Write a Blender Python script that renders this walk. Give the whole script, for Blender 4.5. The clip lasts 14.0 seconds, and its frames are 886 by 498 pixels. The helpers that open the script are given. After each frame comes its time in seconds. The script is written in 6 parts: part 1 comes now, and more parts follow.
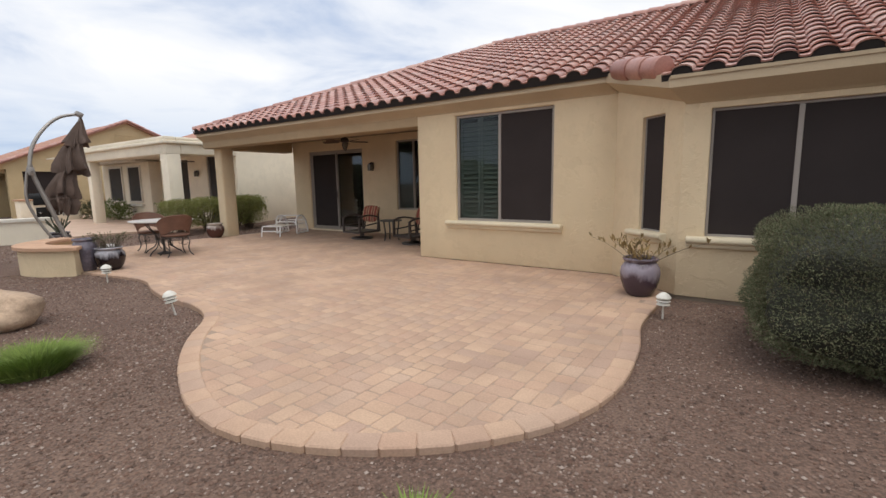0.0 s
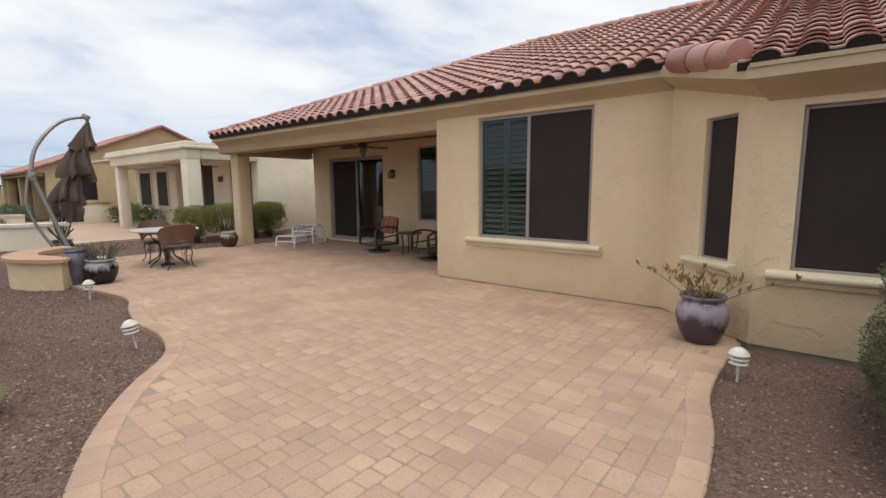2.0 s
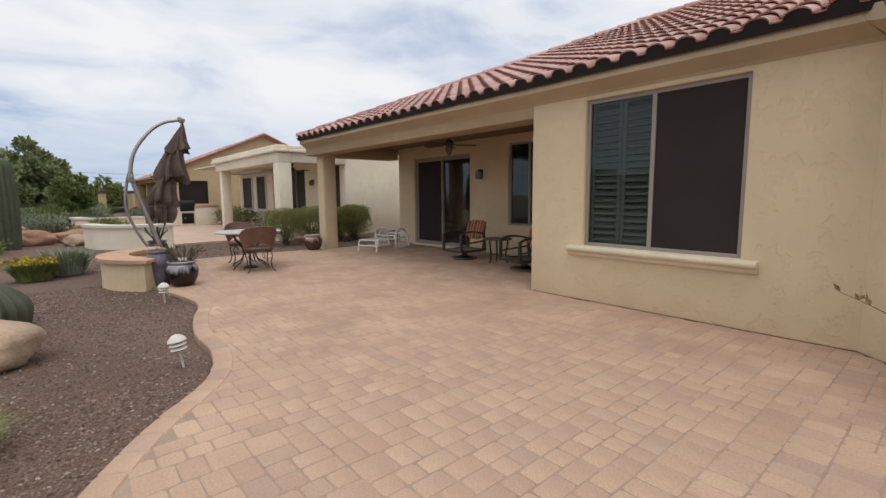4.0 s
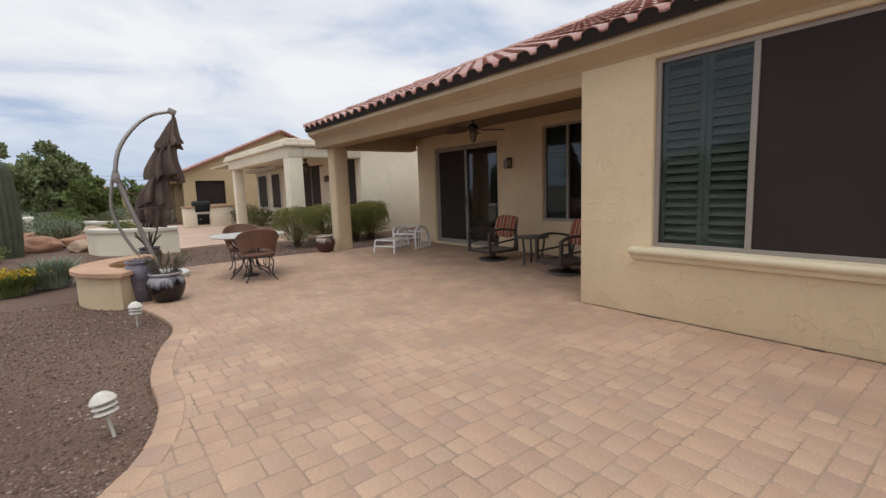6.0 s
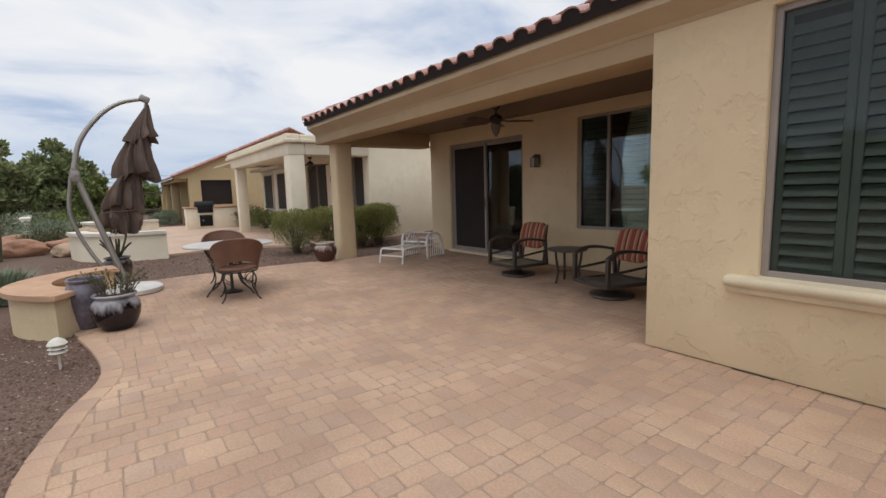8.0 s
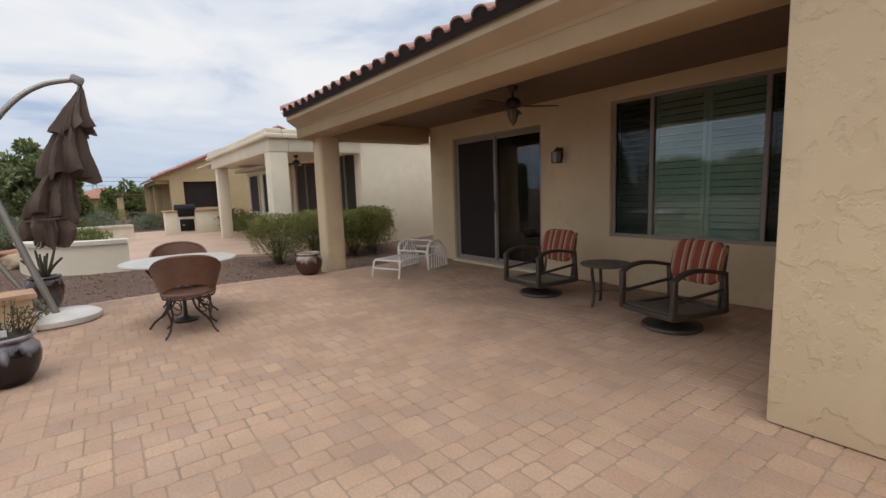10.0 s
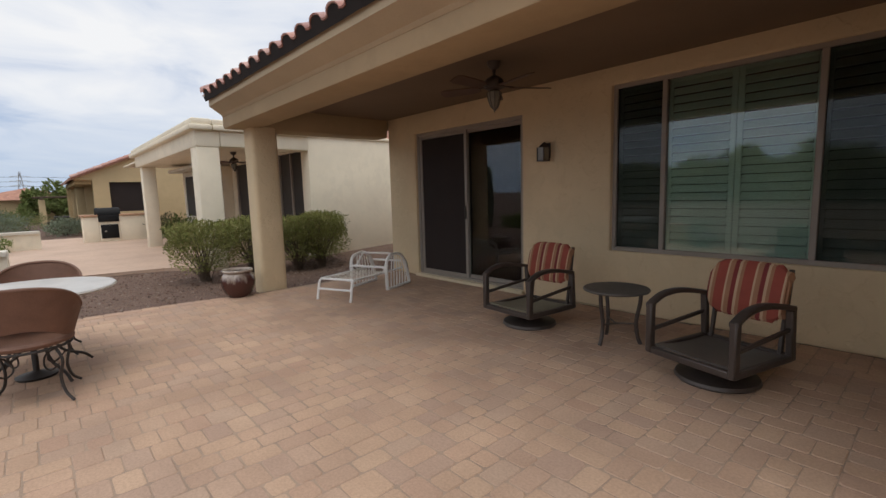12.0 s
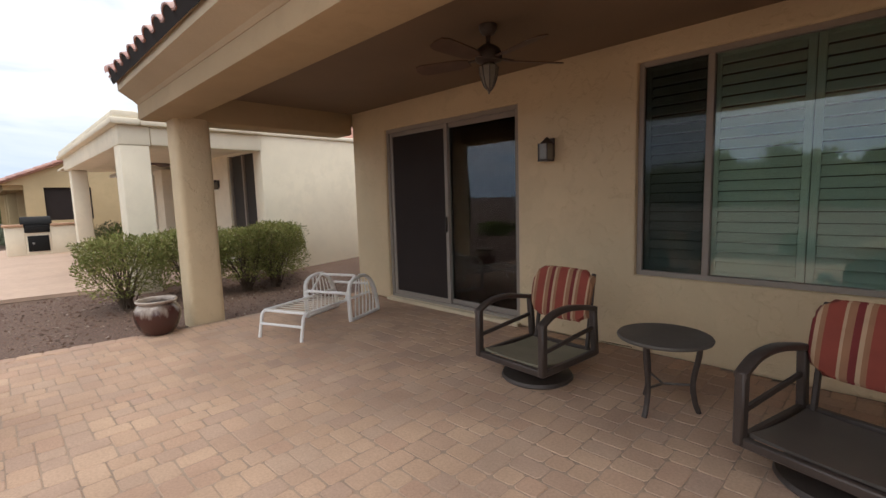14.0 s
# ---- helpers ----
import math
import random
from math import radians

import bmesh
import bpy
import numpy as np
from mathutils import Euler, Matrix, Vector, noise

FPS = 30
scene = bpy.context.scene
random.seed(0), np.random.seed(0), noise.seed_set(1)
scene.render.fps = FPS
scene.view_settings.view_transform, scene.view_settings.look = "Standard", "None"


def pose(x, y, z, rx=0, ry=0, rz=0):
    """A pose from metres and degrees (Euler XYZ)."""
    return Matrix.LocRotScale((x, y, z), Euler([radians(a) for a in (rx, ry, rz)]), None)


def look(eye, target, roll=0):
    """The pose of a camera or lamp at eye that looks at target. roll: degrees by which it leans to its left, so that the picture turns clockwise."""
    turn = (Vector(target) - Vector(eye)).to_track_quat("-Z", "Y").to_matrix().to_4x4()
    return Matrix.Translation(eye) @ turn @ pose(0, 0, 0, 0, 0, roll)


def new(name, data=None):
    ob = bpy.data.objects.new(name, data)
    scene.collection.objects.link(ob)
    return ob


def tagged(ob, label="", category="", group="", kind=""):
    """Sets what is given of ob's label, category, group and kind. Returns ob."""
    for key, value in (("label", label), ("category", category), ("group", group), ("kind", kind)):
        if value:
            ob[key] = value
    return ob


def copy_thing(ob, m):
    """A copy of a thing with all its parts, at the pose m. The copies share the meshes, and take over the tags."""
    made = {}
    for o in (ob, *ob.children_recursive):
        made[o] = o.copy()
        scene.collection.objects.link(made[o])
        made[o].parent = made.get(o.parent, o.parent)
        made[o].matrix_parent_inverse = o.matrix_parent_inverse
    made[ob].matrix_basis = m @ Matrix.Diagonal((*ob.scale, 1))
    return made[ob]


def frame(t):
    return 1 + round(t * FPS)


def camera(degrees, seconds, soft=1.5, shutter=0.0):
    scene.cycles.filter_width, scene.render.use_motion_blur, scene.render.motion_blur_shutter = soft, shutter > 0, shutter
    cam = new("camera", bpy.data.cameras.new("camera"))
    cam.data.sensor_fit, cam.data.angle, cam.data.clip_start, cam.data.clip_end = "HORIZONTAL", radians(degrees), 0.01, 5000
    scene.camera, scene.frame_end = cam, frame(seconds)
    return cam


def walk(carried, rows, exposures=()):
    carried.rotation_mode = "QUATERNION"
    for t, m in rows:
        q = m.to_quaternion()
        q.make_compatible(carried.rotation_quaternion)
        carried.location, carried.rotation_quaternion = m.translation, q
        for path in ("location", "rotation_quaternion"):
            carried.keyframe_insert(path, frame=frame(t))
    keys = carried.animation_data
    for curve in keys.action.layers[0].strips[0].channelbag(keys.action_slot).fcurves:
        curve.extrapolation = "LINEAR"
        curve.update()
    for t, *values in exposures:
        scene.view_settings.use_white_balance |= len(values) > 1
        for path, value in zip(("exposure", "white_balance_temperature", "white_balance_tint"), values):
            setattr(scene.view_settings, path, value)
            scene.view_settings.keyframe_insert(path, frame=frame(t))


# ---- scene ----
cam = camera(88.4, 14.0)
PATH = [
    (0, (0.85, 0.364, 1.403), (-0.27, 1.995, 1.114), -1.0),
    (0.5, (0.658, 0.659, 1.44), (-0.426, 2.314, 1.15), -1.1),
    (1, (0.567, 0.886, 1.461), (-0.528, 2.536, 1.181), -1.0),
    (1.5, (0.533, 1.102, 1.494), (-0.625, 2.709, 1.218), -0.7),
    (2, (0.455, 1.315, 1.472), (-0.781, 2.866, 1.213), -0.3),
    (2.5, (0.305, 1.524, 1.47), (-1.017, 3.003, 1.214), -0.1),
    (3, (0.166, 1.754, 1.441), (-1.245, 3.15, 1.196), -0.1),
    (3.5, (-0.047, 1.902, 1.403), (-1.521, 3.234, 1.171), -0.1),
    (6, (-1.251, 2.821, 1.373), (-2.822, 4.031, 1.114), -2.0),
    (6.5, (-1.497, 3.002, 1.379), (-3.083, 4.193, 1.119), -2.0),
    (7, (-1.768, 3.18, 1.368), (-3.364, 4.359, 1.116), -1.8),
    (9.5, (-3.194, 4.177, 1.452), (-4.806, 5.331, 1.19), -1.7),
    (10, (-3.5, 4.297, 1.403), (-5.096, 5.475, 1.151), -2.0),
    (10.5, (-3.795, 4.416, 1.387), (-5.362, 5.633, 1.137), -1.9),
    (11, (-4.104, 4.639, 1.369), (-5.647, 5.888, 1.125), -2.1),
    (11.5, (-4.341, 4.942, 1.379), (-5.872, 6.205, 1.129), -2.0),
    (12, (-4.604, 5.071, 1.397), (-6.088, 6.389, 1.156), -1.6),
    (12.5, (-4.848, 5.218, 1.416), (-6.291, 6.584, 1.186), -1.6),
    (13, (-5.058, 5.458, 1.384), (-6.488, 6.84, 1.169), -1.6),
    (13.5, (-5.295, 5.707, 1.391), (-6.718, 7.097, 1.18), -1.5),
    (14, (-5.572, 5.893, 1.432), (-6.978, 7.298, 1.21), -1.7),
]
EXPOSURE = [(0, 0.18), (1.5, 0.16), (2.5, 0.06), (3.5, 0.02), (9.5, 0.0), (11.5, -0.06), (12.5, 0.18), (13, 0.28), (14, 0.44)]
walk(cam, [(t, look(eye, target, roll)) for t, eye, target, roll in PATH], EXPOSURE)

# ---- world, sun, exposure ----
world = bpy.data.worlds.new("sky")
scene.world = world
world.use_nodes = True
wn, wl = world.node_tree.nodes, world.node_tree.links
wn.clear()
w_out = wn.new("ShaderNodeOutputWorld")
w_bg = wn.new("ShaderNodeBackground")
w_sky = wn.new("ShaderNodeTexSky")
w_sky.sky_type = "NISHITA"
w_sky.sun_disc = False
w_sky.sun_elevation, w_sky.sun_rotation = radians(72), radians(133)
w_tc = wn.new("ShaderNodeTexCoord")
w_sep = wn.new("ShaderNodeSeparateXYZ")
wl.new(w_tc.outputs["Generated"], w_sep.inputs[0])
# clouds lie on a flat layer overhead: direction divided by height
w_add = wn.new("ShaderNodeMath"); w_add.operation = "ADD"; w_add.inputs[1].default_value = 0.12
wl.new(w_sep.outputs["Z"], w_add.inputs[0])
w_max = wn.new("ShaderNodeMath"); w_max.operation = "MAXIMUM"; w_max.inputs[1].default_value = 0.05
wl.new(w_add.outputs[0], w_max.inputs[0])
w_div = wn.new("ShaderNodeVectorMath"); w_div.operation = "DIVIDE"
wl.new(w_tc.outputs["Generated"], w_div.inputs[0])
w_comb = wn.new("ShaderNodeCombineXYZ")
for k in range(3):
    wl.new(w_max.outputs[0], w_comb.inputs[k])
wl.new(w_comb.outputs[0], w_div.inputs[1])
w_noise = wn.new("ShaderNodeTexNoise")
w_noise.inputs["Scale"].default_value, w_noise.inputs["Detail"].default_value = 1.1, 7
w_noise.inputs["Roughness"].default_value, w_noise.inputs["Distortion"].default_value = 0.52, 0.5
wl.new(w_div.outputs[0], w_noise.inputs["Vector"])
w_ramp = wn.new("ShaderNodeValToRGB")
cr = w_ramp.color_ramp
cr.elements[0].position, cr.elements[0].color = 0.32, (5.0, 6.0, 7.9, 1)
cr.elements[1].position, cr.elements[1].color = 0.60, (9.9, 9.95, 10.1, 1)
e = cr.elements.new(0.46); e.color = (8.3, 8.7, 9.5, 1)
wl.new(w_noise.outputs[0], w_ramp.inputs[0])
w_mix = wn.new("ShaderNodeMix"); w_mix.data_type = "RGBA"
w_cov = wn.new("ShaderNodeMapRange")
w_cov.inputs["From Min"].default_value, w_cov.inputs["From Max"].default_value = -0.02, 0.16
w_cov.inputs["To Min"].default_value, w_cov.inputs["To Max"].default_value = 0.88, 0.96
wl.new(w_sep.outputs["Z"], w_cov.inputs["Value"])
wl.new(w_cov.outputs[0], w_mix.inputs["Factor"])
wl.new(w_sky.outputs[0], w_mix.inputs[6])
w_low = wn.new("ShaderNodeMapRange")
w_low.inputs["From Min"].default_value, w_low.inputs["From Max"].default_value = 0.02, 0.20
w_low.inputs["To Min"].default_value, w_low.inputs["To Max"].default_value = 0.85, 0.0
wl.new(w_sep.outputs["Z"], w_low.inputs["Value"])
w_haze = wn.new("ShaderNodeMix"); w_haze.data_type = "RGBA"
wl.new(w_low.outputs[0], w_haze.inputs["Factor"])
wl.new(w_ramp.outputs[0], w_haze.inputs[6])
w_haze.inputs[7].default_value = (4.8, 6.1, 8.2, 1)
wl.new(w_haze.outputs[2], w_mix.inputs[7])
# an overcast sky is brighter overhead than at its foot
w_up = wn.new("ShaderNodeMapRange")
w_up.inputs["From Min"].default_value, w_up.inputs["From Max"].default_value = 0.35, 1.0
w_up.inputs["To Min"].default_value, w_up.inputs["To Max"].default_value = 1.0, 1.65
wl.new(w_sep.outputs["Z"], w_up.inputs["Value"])
w_lift = wn.new("ShaderNodeVectorMath"); w_lift.operation = "SCALE"
wl.new(w_mix.outputs[2], w_lift.inputs[0])
wl.new(w_up.outputs[0], w_lift.inputs["Scale"])
wl.new(w_lift.outputs[0], w_bg.inputs["Color"])
w_bg.inputs["Strength"].default_value = 0.092
wl.new(w_bg.outputs[0], w_out.inputs[0])

sun_data = bpy.data.lights.new("sun", "SUN")
sun_data.energy, sun_data.angle, sun_data.color = 1.05, radians(35), (1.0, 0.95, 0.88)
sun = new("sun", sun_data)
sun.matrix_world = look((3, -4.5, 38), (-6, 4, 0))


# ---- materials ----
def nodes_of(name):
    m = bpy.data.materials.new(name)
    m.use_nodes = True
    return m, m.node_tree.nodes, m.node_tree.links, m.node_tree.nodes["Principled BSDF"]


def tex(nodes, links, scale, detail=4, rough=0.55, kind="noise", stretch=None):
    tc = nodes.new("ShaderNodeTexCoord")
    out = tc.outputs["Object"]
    if stretch:
        mp = nodes.new("ShaderNodeMapping")
        mp.inputs["Scale"].default_value = stretch
        links.new(out, mp.inputs[0])
        out = mp.outputs[0]
    if kind == "noise":
        n = nodes.new("ShaderNodeTexNoise")
        n.inputs["Detail"].default_value, n.inputs["Roughness"].default_value = detail, rough
    else:
        n = nodes.new("ShaderNodeTexVoronoi")
    n.inputs["Scale"].default_value = scale
    links.new(out, n.inputs["Vector"])
    return n.outputs[0]


def ramp(nodes, links, fac, stops):
    r = nodes.new("ShaderNodeValToRGB")
    while len(r.color_ramp.elements) < len(stops):
        r.color_ramp.elements.new(0.5)
    for el, (p, c) in zip(r.color_ramp.elements, stops):
        el.position, el.color = p, (*c, 1) if len(c) == 3 else c
    links.new(fac, r.inputs[0])
    return r.outputs[0]


def mixed(nodes, links, a, b, fac, mode="MIX"):
    m = nodes.new("ShaderNodeMix")
    m.data_type, m.blend_type = "RGBA", mode
    for sock, v in ((m.inputs["Factor"], fac), (m.inputs[6], a), (m.inputs[7], b)):
        if hasattr(v, "is_output"):
            links.new(v, sock)
        else:
            sock.default_value = v if isinstance(v, (int, float)) else (*v, 1)
    return m.outputs[2]


def bumped(nodes, links, bsdf, height, strength, dist):
    b = nodes.new("ShaderNodeBump")
    b.inputs["Strength"].default_value, b.inputs["Distance"].default_value = strength, dist
    links.new(height, b.inputs["Height"])
    links.new(b.outputs[0], bsdf.inputs["Normal"])


def shade(c, k):
    return tuple(min(1, v * k) for v in c)


def plain(name, col, rough=0.6, metal=0.0, var=0.18, big=3.0, fine=40.0, bump=0.15, dist=0.004, dirt=None, spec=0.5):
    """A painted or natural surface with a broad and a fine variation and a little relief."""
    m, n, l, b = nodes_of(name)
    t1, t2 = tex(n, l, big, 4), tex(n, l, fine, 3)
    c1 = ramp(n, l, t1, [(0.3, shade(col, 1 - var)), (0.7, shade(col, 1 + var * 0.7))])
    c2 = mixed(n, l, c1, ramp(n, l, t2, [(0.35, (0.72, 0.72, 0.72)), (0.65, (1, 1, 1))]), min(1, var * 2.2), "MULTIPLY")
    if dirt:
        t3 = tex(n, l, big * 2.3, 6, 0.65)
        c2 = mixed(n, l, c2, dirt, ramp(n, l, t3, [(0.56, (0, 0, 0)), (0.75, (0.6, 0.6, 0.6))]))
    l.new(c2, b.inputs["Base Color"])
    b.inputs["Roughness"].default_value, b.inputs["Metallic"].default_value = rough, metal
    b.inputs["Specular IOR Level"].default_value = spec
    if bump:
        bumped(n, l, b, t2, bump, dist)
    return m


def stucco(name, col, scale=9.0, strength=0.55):
    """Hand-trowelled stucco: broad smooth skips with ragged raised lips between them and a fine sand grain."""
    m, n, l, b = nodes_of(name)
    t1 = tex(n, l, 0.7, 5)
    lace = tex(n, l, scale * 0.62, 7, 0.62, stretch=(1, 1, 0.85))
    small = tex(n, l, scale * 2.3, 5, 0.6)
    sand = tex(n, l, 160, 2)
    isl = ramp(n, l, lace, [(0.47, (0, 0, 0)), (0.53, (1, 1, 1))])
    lip = ramp(n, l, lace, [(0.44, (0, 0, 0)), (0.50, (1, 1, 1)), (0.56, (0.35, 0.35, 0.35))])
    c = ramp(n, l, t1, [(0.3, shade(col, 0.9)), (0.7, shade(col, 1.06))])
    c = mixed(n, l, c, shade(col, 0.86), ramp(n, l, tex(n, l, 2.6, 6, 0.65), [(0.52, (0, 0, 0)), (0.72, (0.5, 0.5, 0.5))]))
    c = mixed(n, l, c, shade(col, 0.92), ramp(n, l, lace, [(0.40, (0.5, 0.5, 0.5)), (0.50, (0, 0, 0))]))
    l.new(c, b.inputs["Base Color"])
    b.inputs["Roughness"].default_value = 0.9
    b.inputs["Specular IOR Level"].default_value = 0.2
    h = mixed(n, l, mixed(n, l, isl, lip, 0.45), mixed(n, l, small, sand, 0.4), 0.3)
    bumped(n, l, b, h, strength, 0.009)
    return m


def per_piece(name, cols, rough=0.8, bump=0.3, fine=60.0, island=False, dark=0.75, dist=0.003, spec=0.25):
    """Pieces that differ from one another: colour by the object's (or the island's) random number."""
    m, n, l, b = nodes_of(name)
    src = n.new("ShaderNodeNewGeometry").outputs["Random Per Island"] if island else n.new("ShaderNodeObjectInfo").outputs["Random"]
    c = ramp(n, l, src, [(i / max(1, len(cols) - 1), q) for i, q in enumerate(cols)])
    t1, t2 = tex(n, l, 1.3, 5), tex(n, l, fine, 4, 0.6)
    c = mixed(n, l, c, ramp(n, l, t2, [(0.3, (dark, dark, dark)), (0.62, (1.05, 1.05, 1.05))]), 0.8, "MULTIPLY")
    c = mixed(n, l, c, ramp(n, l, t1, [(0.35, (0.82, 0.8, 0.79)), (0.65, (1.06, 1.05, 1.03))]), 0.9, "MULTIPLY")
    l.new(c, b.inputs["Base Color"])
    b.inputs["Roughness"].default_value = rough
    b.inputs["Specular IOR Level"].default_value = spec
    bumped(n, l, b, t2, bump, dist)
    return m


def glazing(name, tint=(0.55, 0.62, 0.6), ior=1.6):
    """Tinted window glass: see-through, with a clear reflection that grows at a grazing view."""
    m, n, l, b = nodes_of(name)
    n.remove(b)
    tr, gl = n.new("ShaderNodeBsdfTransparent"), n.new("ShaderNodeBsdfGlossy")
    tr.inputs["Color"].default_value = (*tint, 1)
    gl.inputs["Roughness"].default_value = 0.02
    fr = n.new("ShaderNodeFresnel"); fr.inputs["IOR"].default_value = ior
    mx = n.new("ShaderNodeMixShader")
    l.new(fr.outputs[0], mx.inputs[0]); l.new(tr.outputs[0], mx.inputs[1]); l.new(gl.outputs[0], mx.inputs[2])
    l.new(mx.outputs[0], n["Material Output"].inputs["Surface"])
    return m


STUCCO = stucco("stucco_tan", (0.68, 0.54, 0.35), 9.0, 0.75)
STUCCO_CREAM = stucco("stucco_cream", (0.80, 0.72, 0.57), 7.0, 0.15)
STUCCO_GOLD = stucco("stucco_gold", (0.56, 0.43, 0.25), 7.0, 0.3)
# shaded copy of the tan wall stucco for the beams under the eave
STUCCO_SHADED = stucco("stucco_shaded", (0.42, 0.312, 0.19), 9.0, 0.2)
TRIM = plain("painted_trim", (0.47, 0.362, 0.232), 0.75, var=0.08, big=1.2, fine=60, bump=0.1)
# ceiling tan taken down to dark brown: the porch shade is in the colour
SOFFIT_SHADED = plain("shaded_soffit", (0.185, 0.122, 0.076), 0.8, var=0.1, big=1.0, fine=80, bump=0.12)
SILL = plain("cast_sill", (0.70, 0.60, 0.42), 0.8, var=0.1, big=2, fine=70, bump=0.15)
FRAME = plain("window_vinyl", (0.30, 0.26, 0.225), 0.5, var=0.06, bump=0.0)
SCREEN = plain("sun_screen_mesh", (0.036, 0.028, 0.026), 0.75, var=0.12, big=1.5, fine=300, bump=0.3, dist=0.001, spec=0.15)
SHUTTER = plain("shutter_paint", (0.64, 0.73, 0.67), 0.5, var=0.06, bump=0.0)
GLASS = glazing("window_glass", (0.86, 0.92, 0.88), 1.85)
GLASS_DIM = glazing("screened_glass", (0.54, 0.56, 0.55), 1.42)
# near-black that paints the gloom of unlit rooms; door handles use it too
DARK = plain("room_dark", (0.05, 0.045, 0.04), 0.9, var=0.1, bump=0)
TILE_COLS = [(0.40, 0.178, 0.132), (0.46, 0.225, 0.168), (0.40, 0.180, 0.138), (0.52, 0.31, 0.25), (0.41, 0.21, 0.172), (0.34, 0.15, 0.115)]
ROOF_TILE = per_piece("clay_tile", TILE_COLS, 0.4, 0.35, 35, spec=0.55)
ROOF_TILE_FAR = per_piece("clay_tile_joined", TILE_COLS, 0.4, 0.35, 35, island=True, spec=0.55)
MORTAR = plain("mortar_dark", (0.06, 0.045, 0.04), 0.95, var=0.2)
PAVE_COLS = [(0.465, 0.314, 0.218), (0.495, 0.337, 0.232), (0.425, 0.286, 0.206), (0.50, 0.345, 0.238), (0.45, 0.295, 0.210), (0.46, 0.325, 0.236), (0.415, 0.284, 0.212), (0.51, 0.352, 0.244), (0.465, 0.308, 0.216)]
PAVER = per_piece("concrete_paver", PAVE_COLS, 0.85, 0.3, 70, dark=0.8)
PAVER_JOINED = per_piece("concrete_paver_joined", PAVE_COLS, 0.85, 0.3, 70, island=True, dark=0.8)
SAND = plain("joint_sand", (0.35, 0.25, 0.18), 0.95, var=0.2, fine=120)
PATIO_FAR = plain("neighbour_paving", (0.52, 0.37, 0.275), 0.85, var=0.12, big=0.8, fine=9, bump=0.2)
m, n, l, b = nodes_of("decomposed_granite")
g1, g2, g3 = tex(n, l, 0.5, 5), tex(n, l, 55, 3, 0.6), tex(n, l, 38, kind="voronoi")
c = ramp(n, l, g1, [(0.3, (0.115, 0.069, 0.049)), (0.7, (0.170, 0.110, 0.079))])
c = mixed(n, l, c, ramp(n, l, g2, [(0.3, (0.45, 0.43, 0.42)), (0.7, (1.35, 1.32, 1.3))]), 1.0, "MULTIPLY")
l.new(c, b.inputs["Base Color"])
b.inputs["Roughness"].default_value = 0.95
bumped(n, l, b, mixed(n, l, g3, g2, 0.4), 0.8, 0.02)
GROUND = m
STONE_COLS = [(0.135, 0.08, 0.058), (0.20, 0.126, 0.094), (0.09, 0.06, 0.047), (0.27, 0.19, 0.15), (0.155, 0.09, 0.066), (0.40, 0.33, 0.28)]
GRAVEL = per_piece("gravel_stone", STONE_COLS, 0.9, 0.3, 90, island=True)


# ---- building helpers ----
def box(bm, x0, x1, y0, y1, z0, z1, bevel=0.0, seg=2):
    vs = [bm.verts.new((x, y, z)) for z in (z0, z1) for x, y in ((x0, y0), (x1, y0), (x1, y1), (x0, y1))]
    fs = [bm.faces.new([vs[i] for i in q]) for q in ((3, 2, 1, 0), (4, 5, 6, 7), (0, 1, 5, 4), (1, 2, 6, 5), (2, 3, 7, 6), (3, 0, 4, 7))]
    if bevel:
        es = list({e for f in fs for e in f.edges})
        bmesh.ops.bevel(bm, geom=es, offset=bevel, segments=seg, affect="EDGES", profile=0.5)
    return vs


def prism(bm, poly, z0, z1, bevel=0.0):
    """An upright prism on a plan polygon (counter-clockwise)."""
    lo, hi = [bm.verts.new((x, y, z0)) for x, y in poly], [bm.verts.new((x, y, z1)) for x, y in poly]
    k = len(poly)
    fs = [bm.faces.new(lo[::-1]), bm.faces.new(hi)]
    fs += [bm.faces.new((lo[i], lo[(i + 1) % k], hi[(i + 1) % k], hi[i])) for i in range(k)]
    if bevel:
        bmesh.ops.bevel(bm, geom=list({e for f in fs[1:2] for e in f.edges}), offset=bevel, segments=2, affect="EDGES", profile=0.5)


def extrude_x(bm, prof, x0, x1):
    """A profile of (y, z) points swept along x."""
    a, c = [bm.verts.new((x0, y, z)) for y, z in prof], [bm.verts.new((x1, y, z)) for y, z in prof]
    k = len(prof)
    bm.faces.new(a[::-1]); bm.faces.new(c)
    for i in range(k):
        bm.faces.new((a[i], a[(i + 1) % k], c[(i + 1) % k], c[i]))
    bmesh.ops.recalc_face_normals(bm, faces=bm.faces[:])


def lathe(bm, prof, seg=32, at=(0, 0, 0), caps=True):
    """A profile of (radius, z) turned round the upright axis."""
    rings = []
    for r, z in prof:
        rings.append([bm.verts.new((at[0] + r * math.cos(2 * math.pi * i / seg), at[1] + r * math.sin(2 * math.pi * i / seg), at[2] + z)) for i in range(seg)])
    for p, q in zip(rings, rings[1:]):
        for i in range(seg):
            bm.faces.new((p[i], p[(i + 1) % seg], q[(i + 1) % seg], q[i]))
    if caps:
        bm.faces.new(rings[0][::-1]); bm.faces.new(rings[-1])


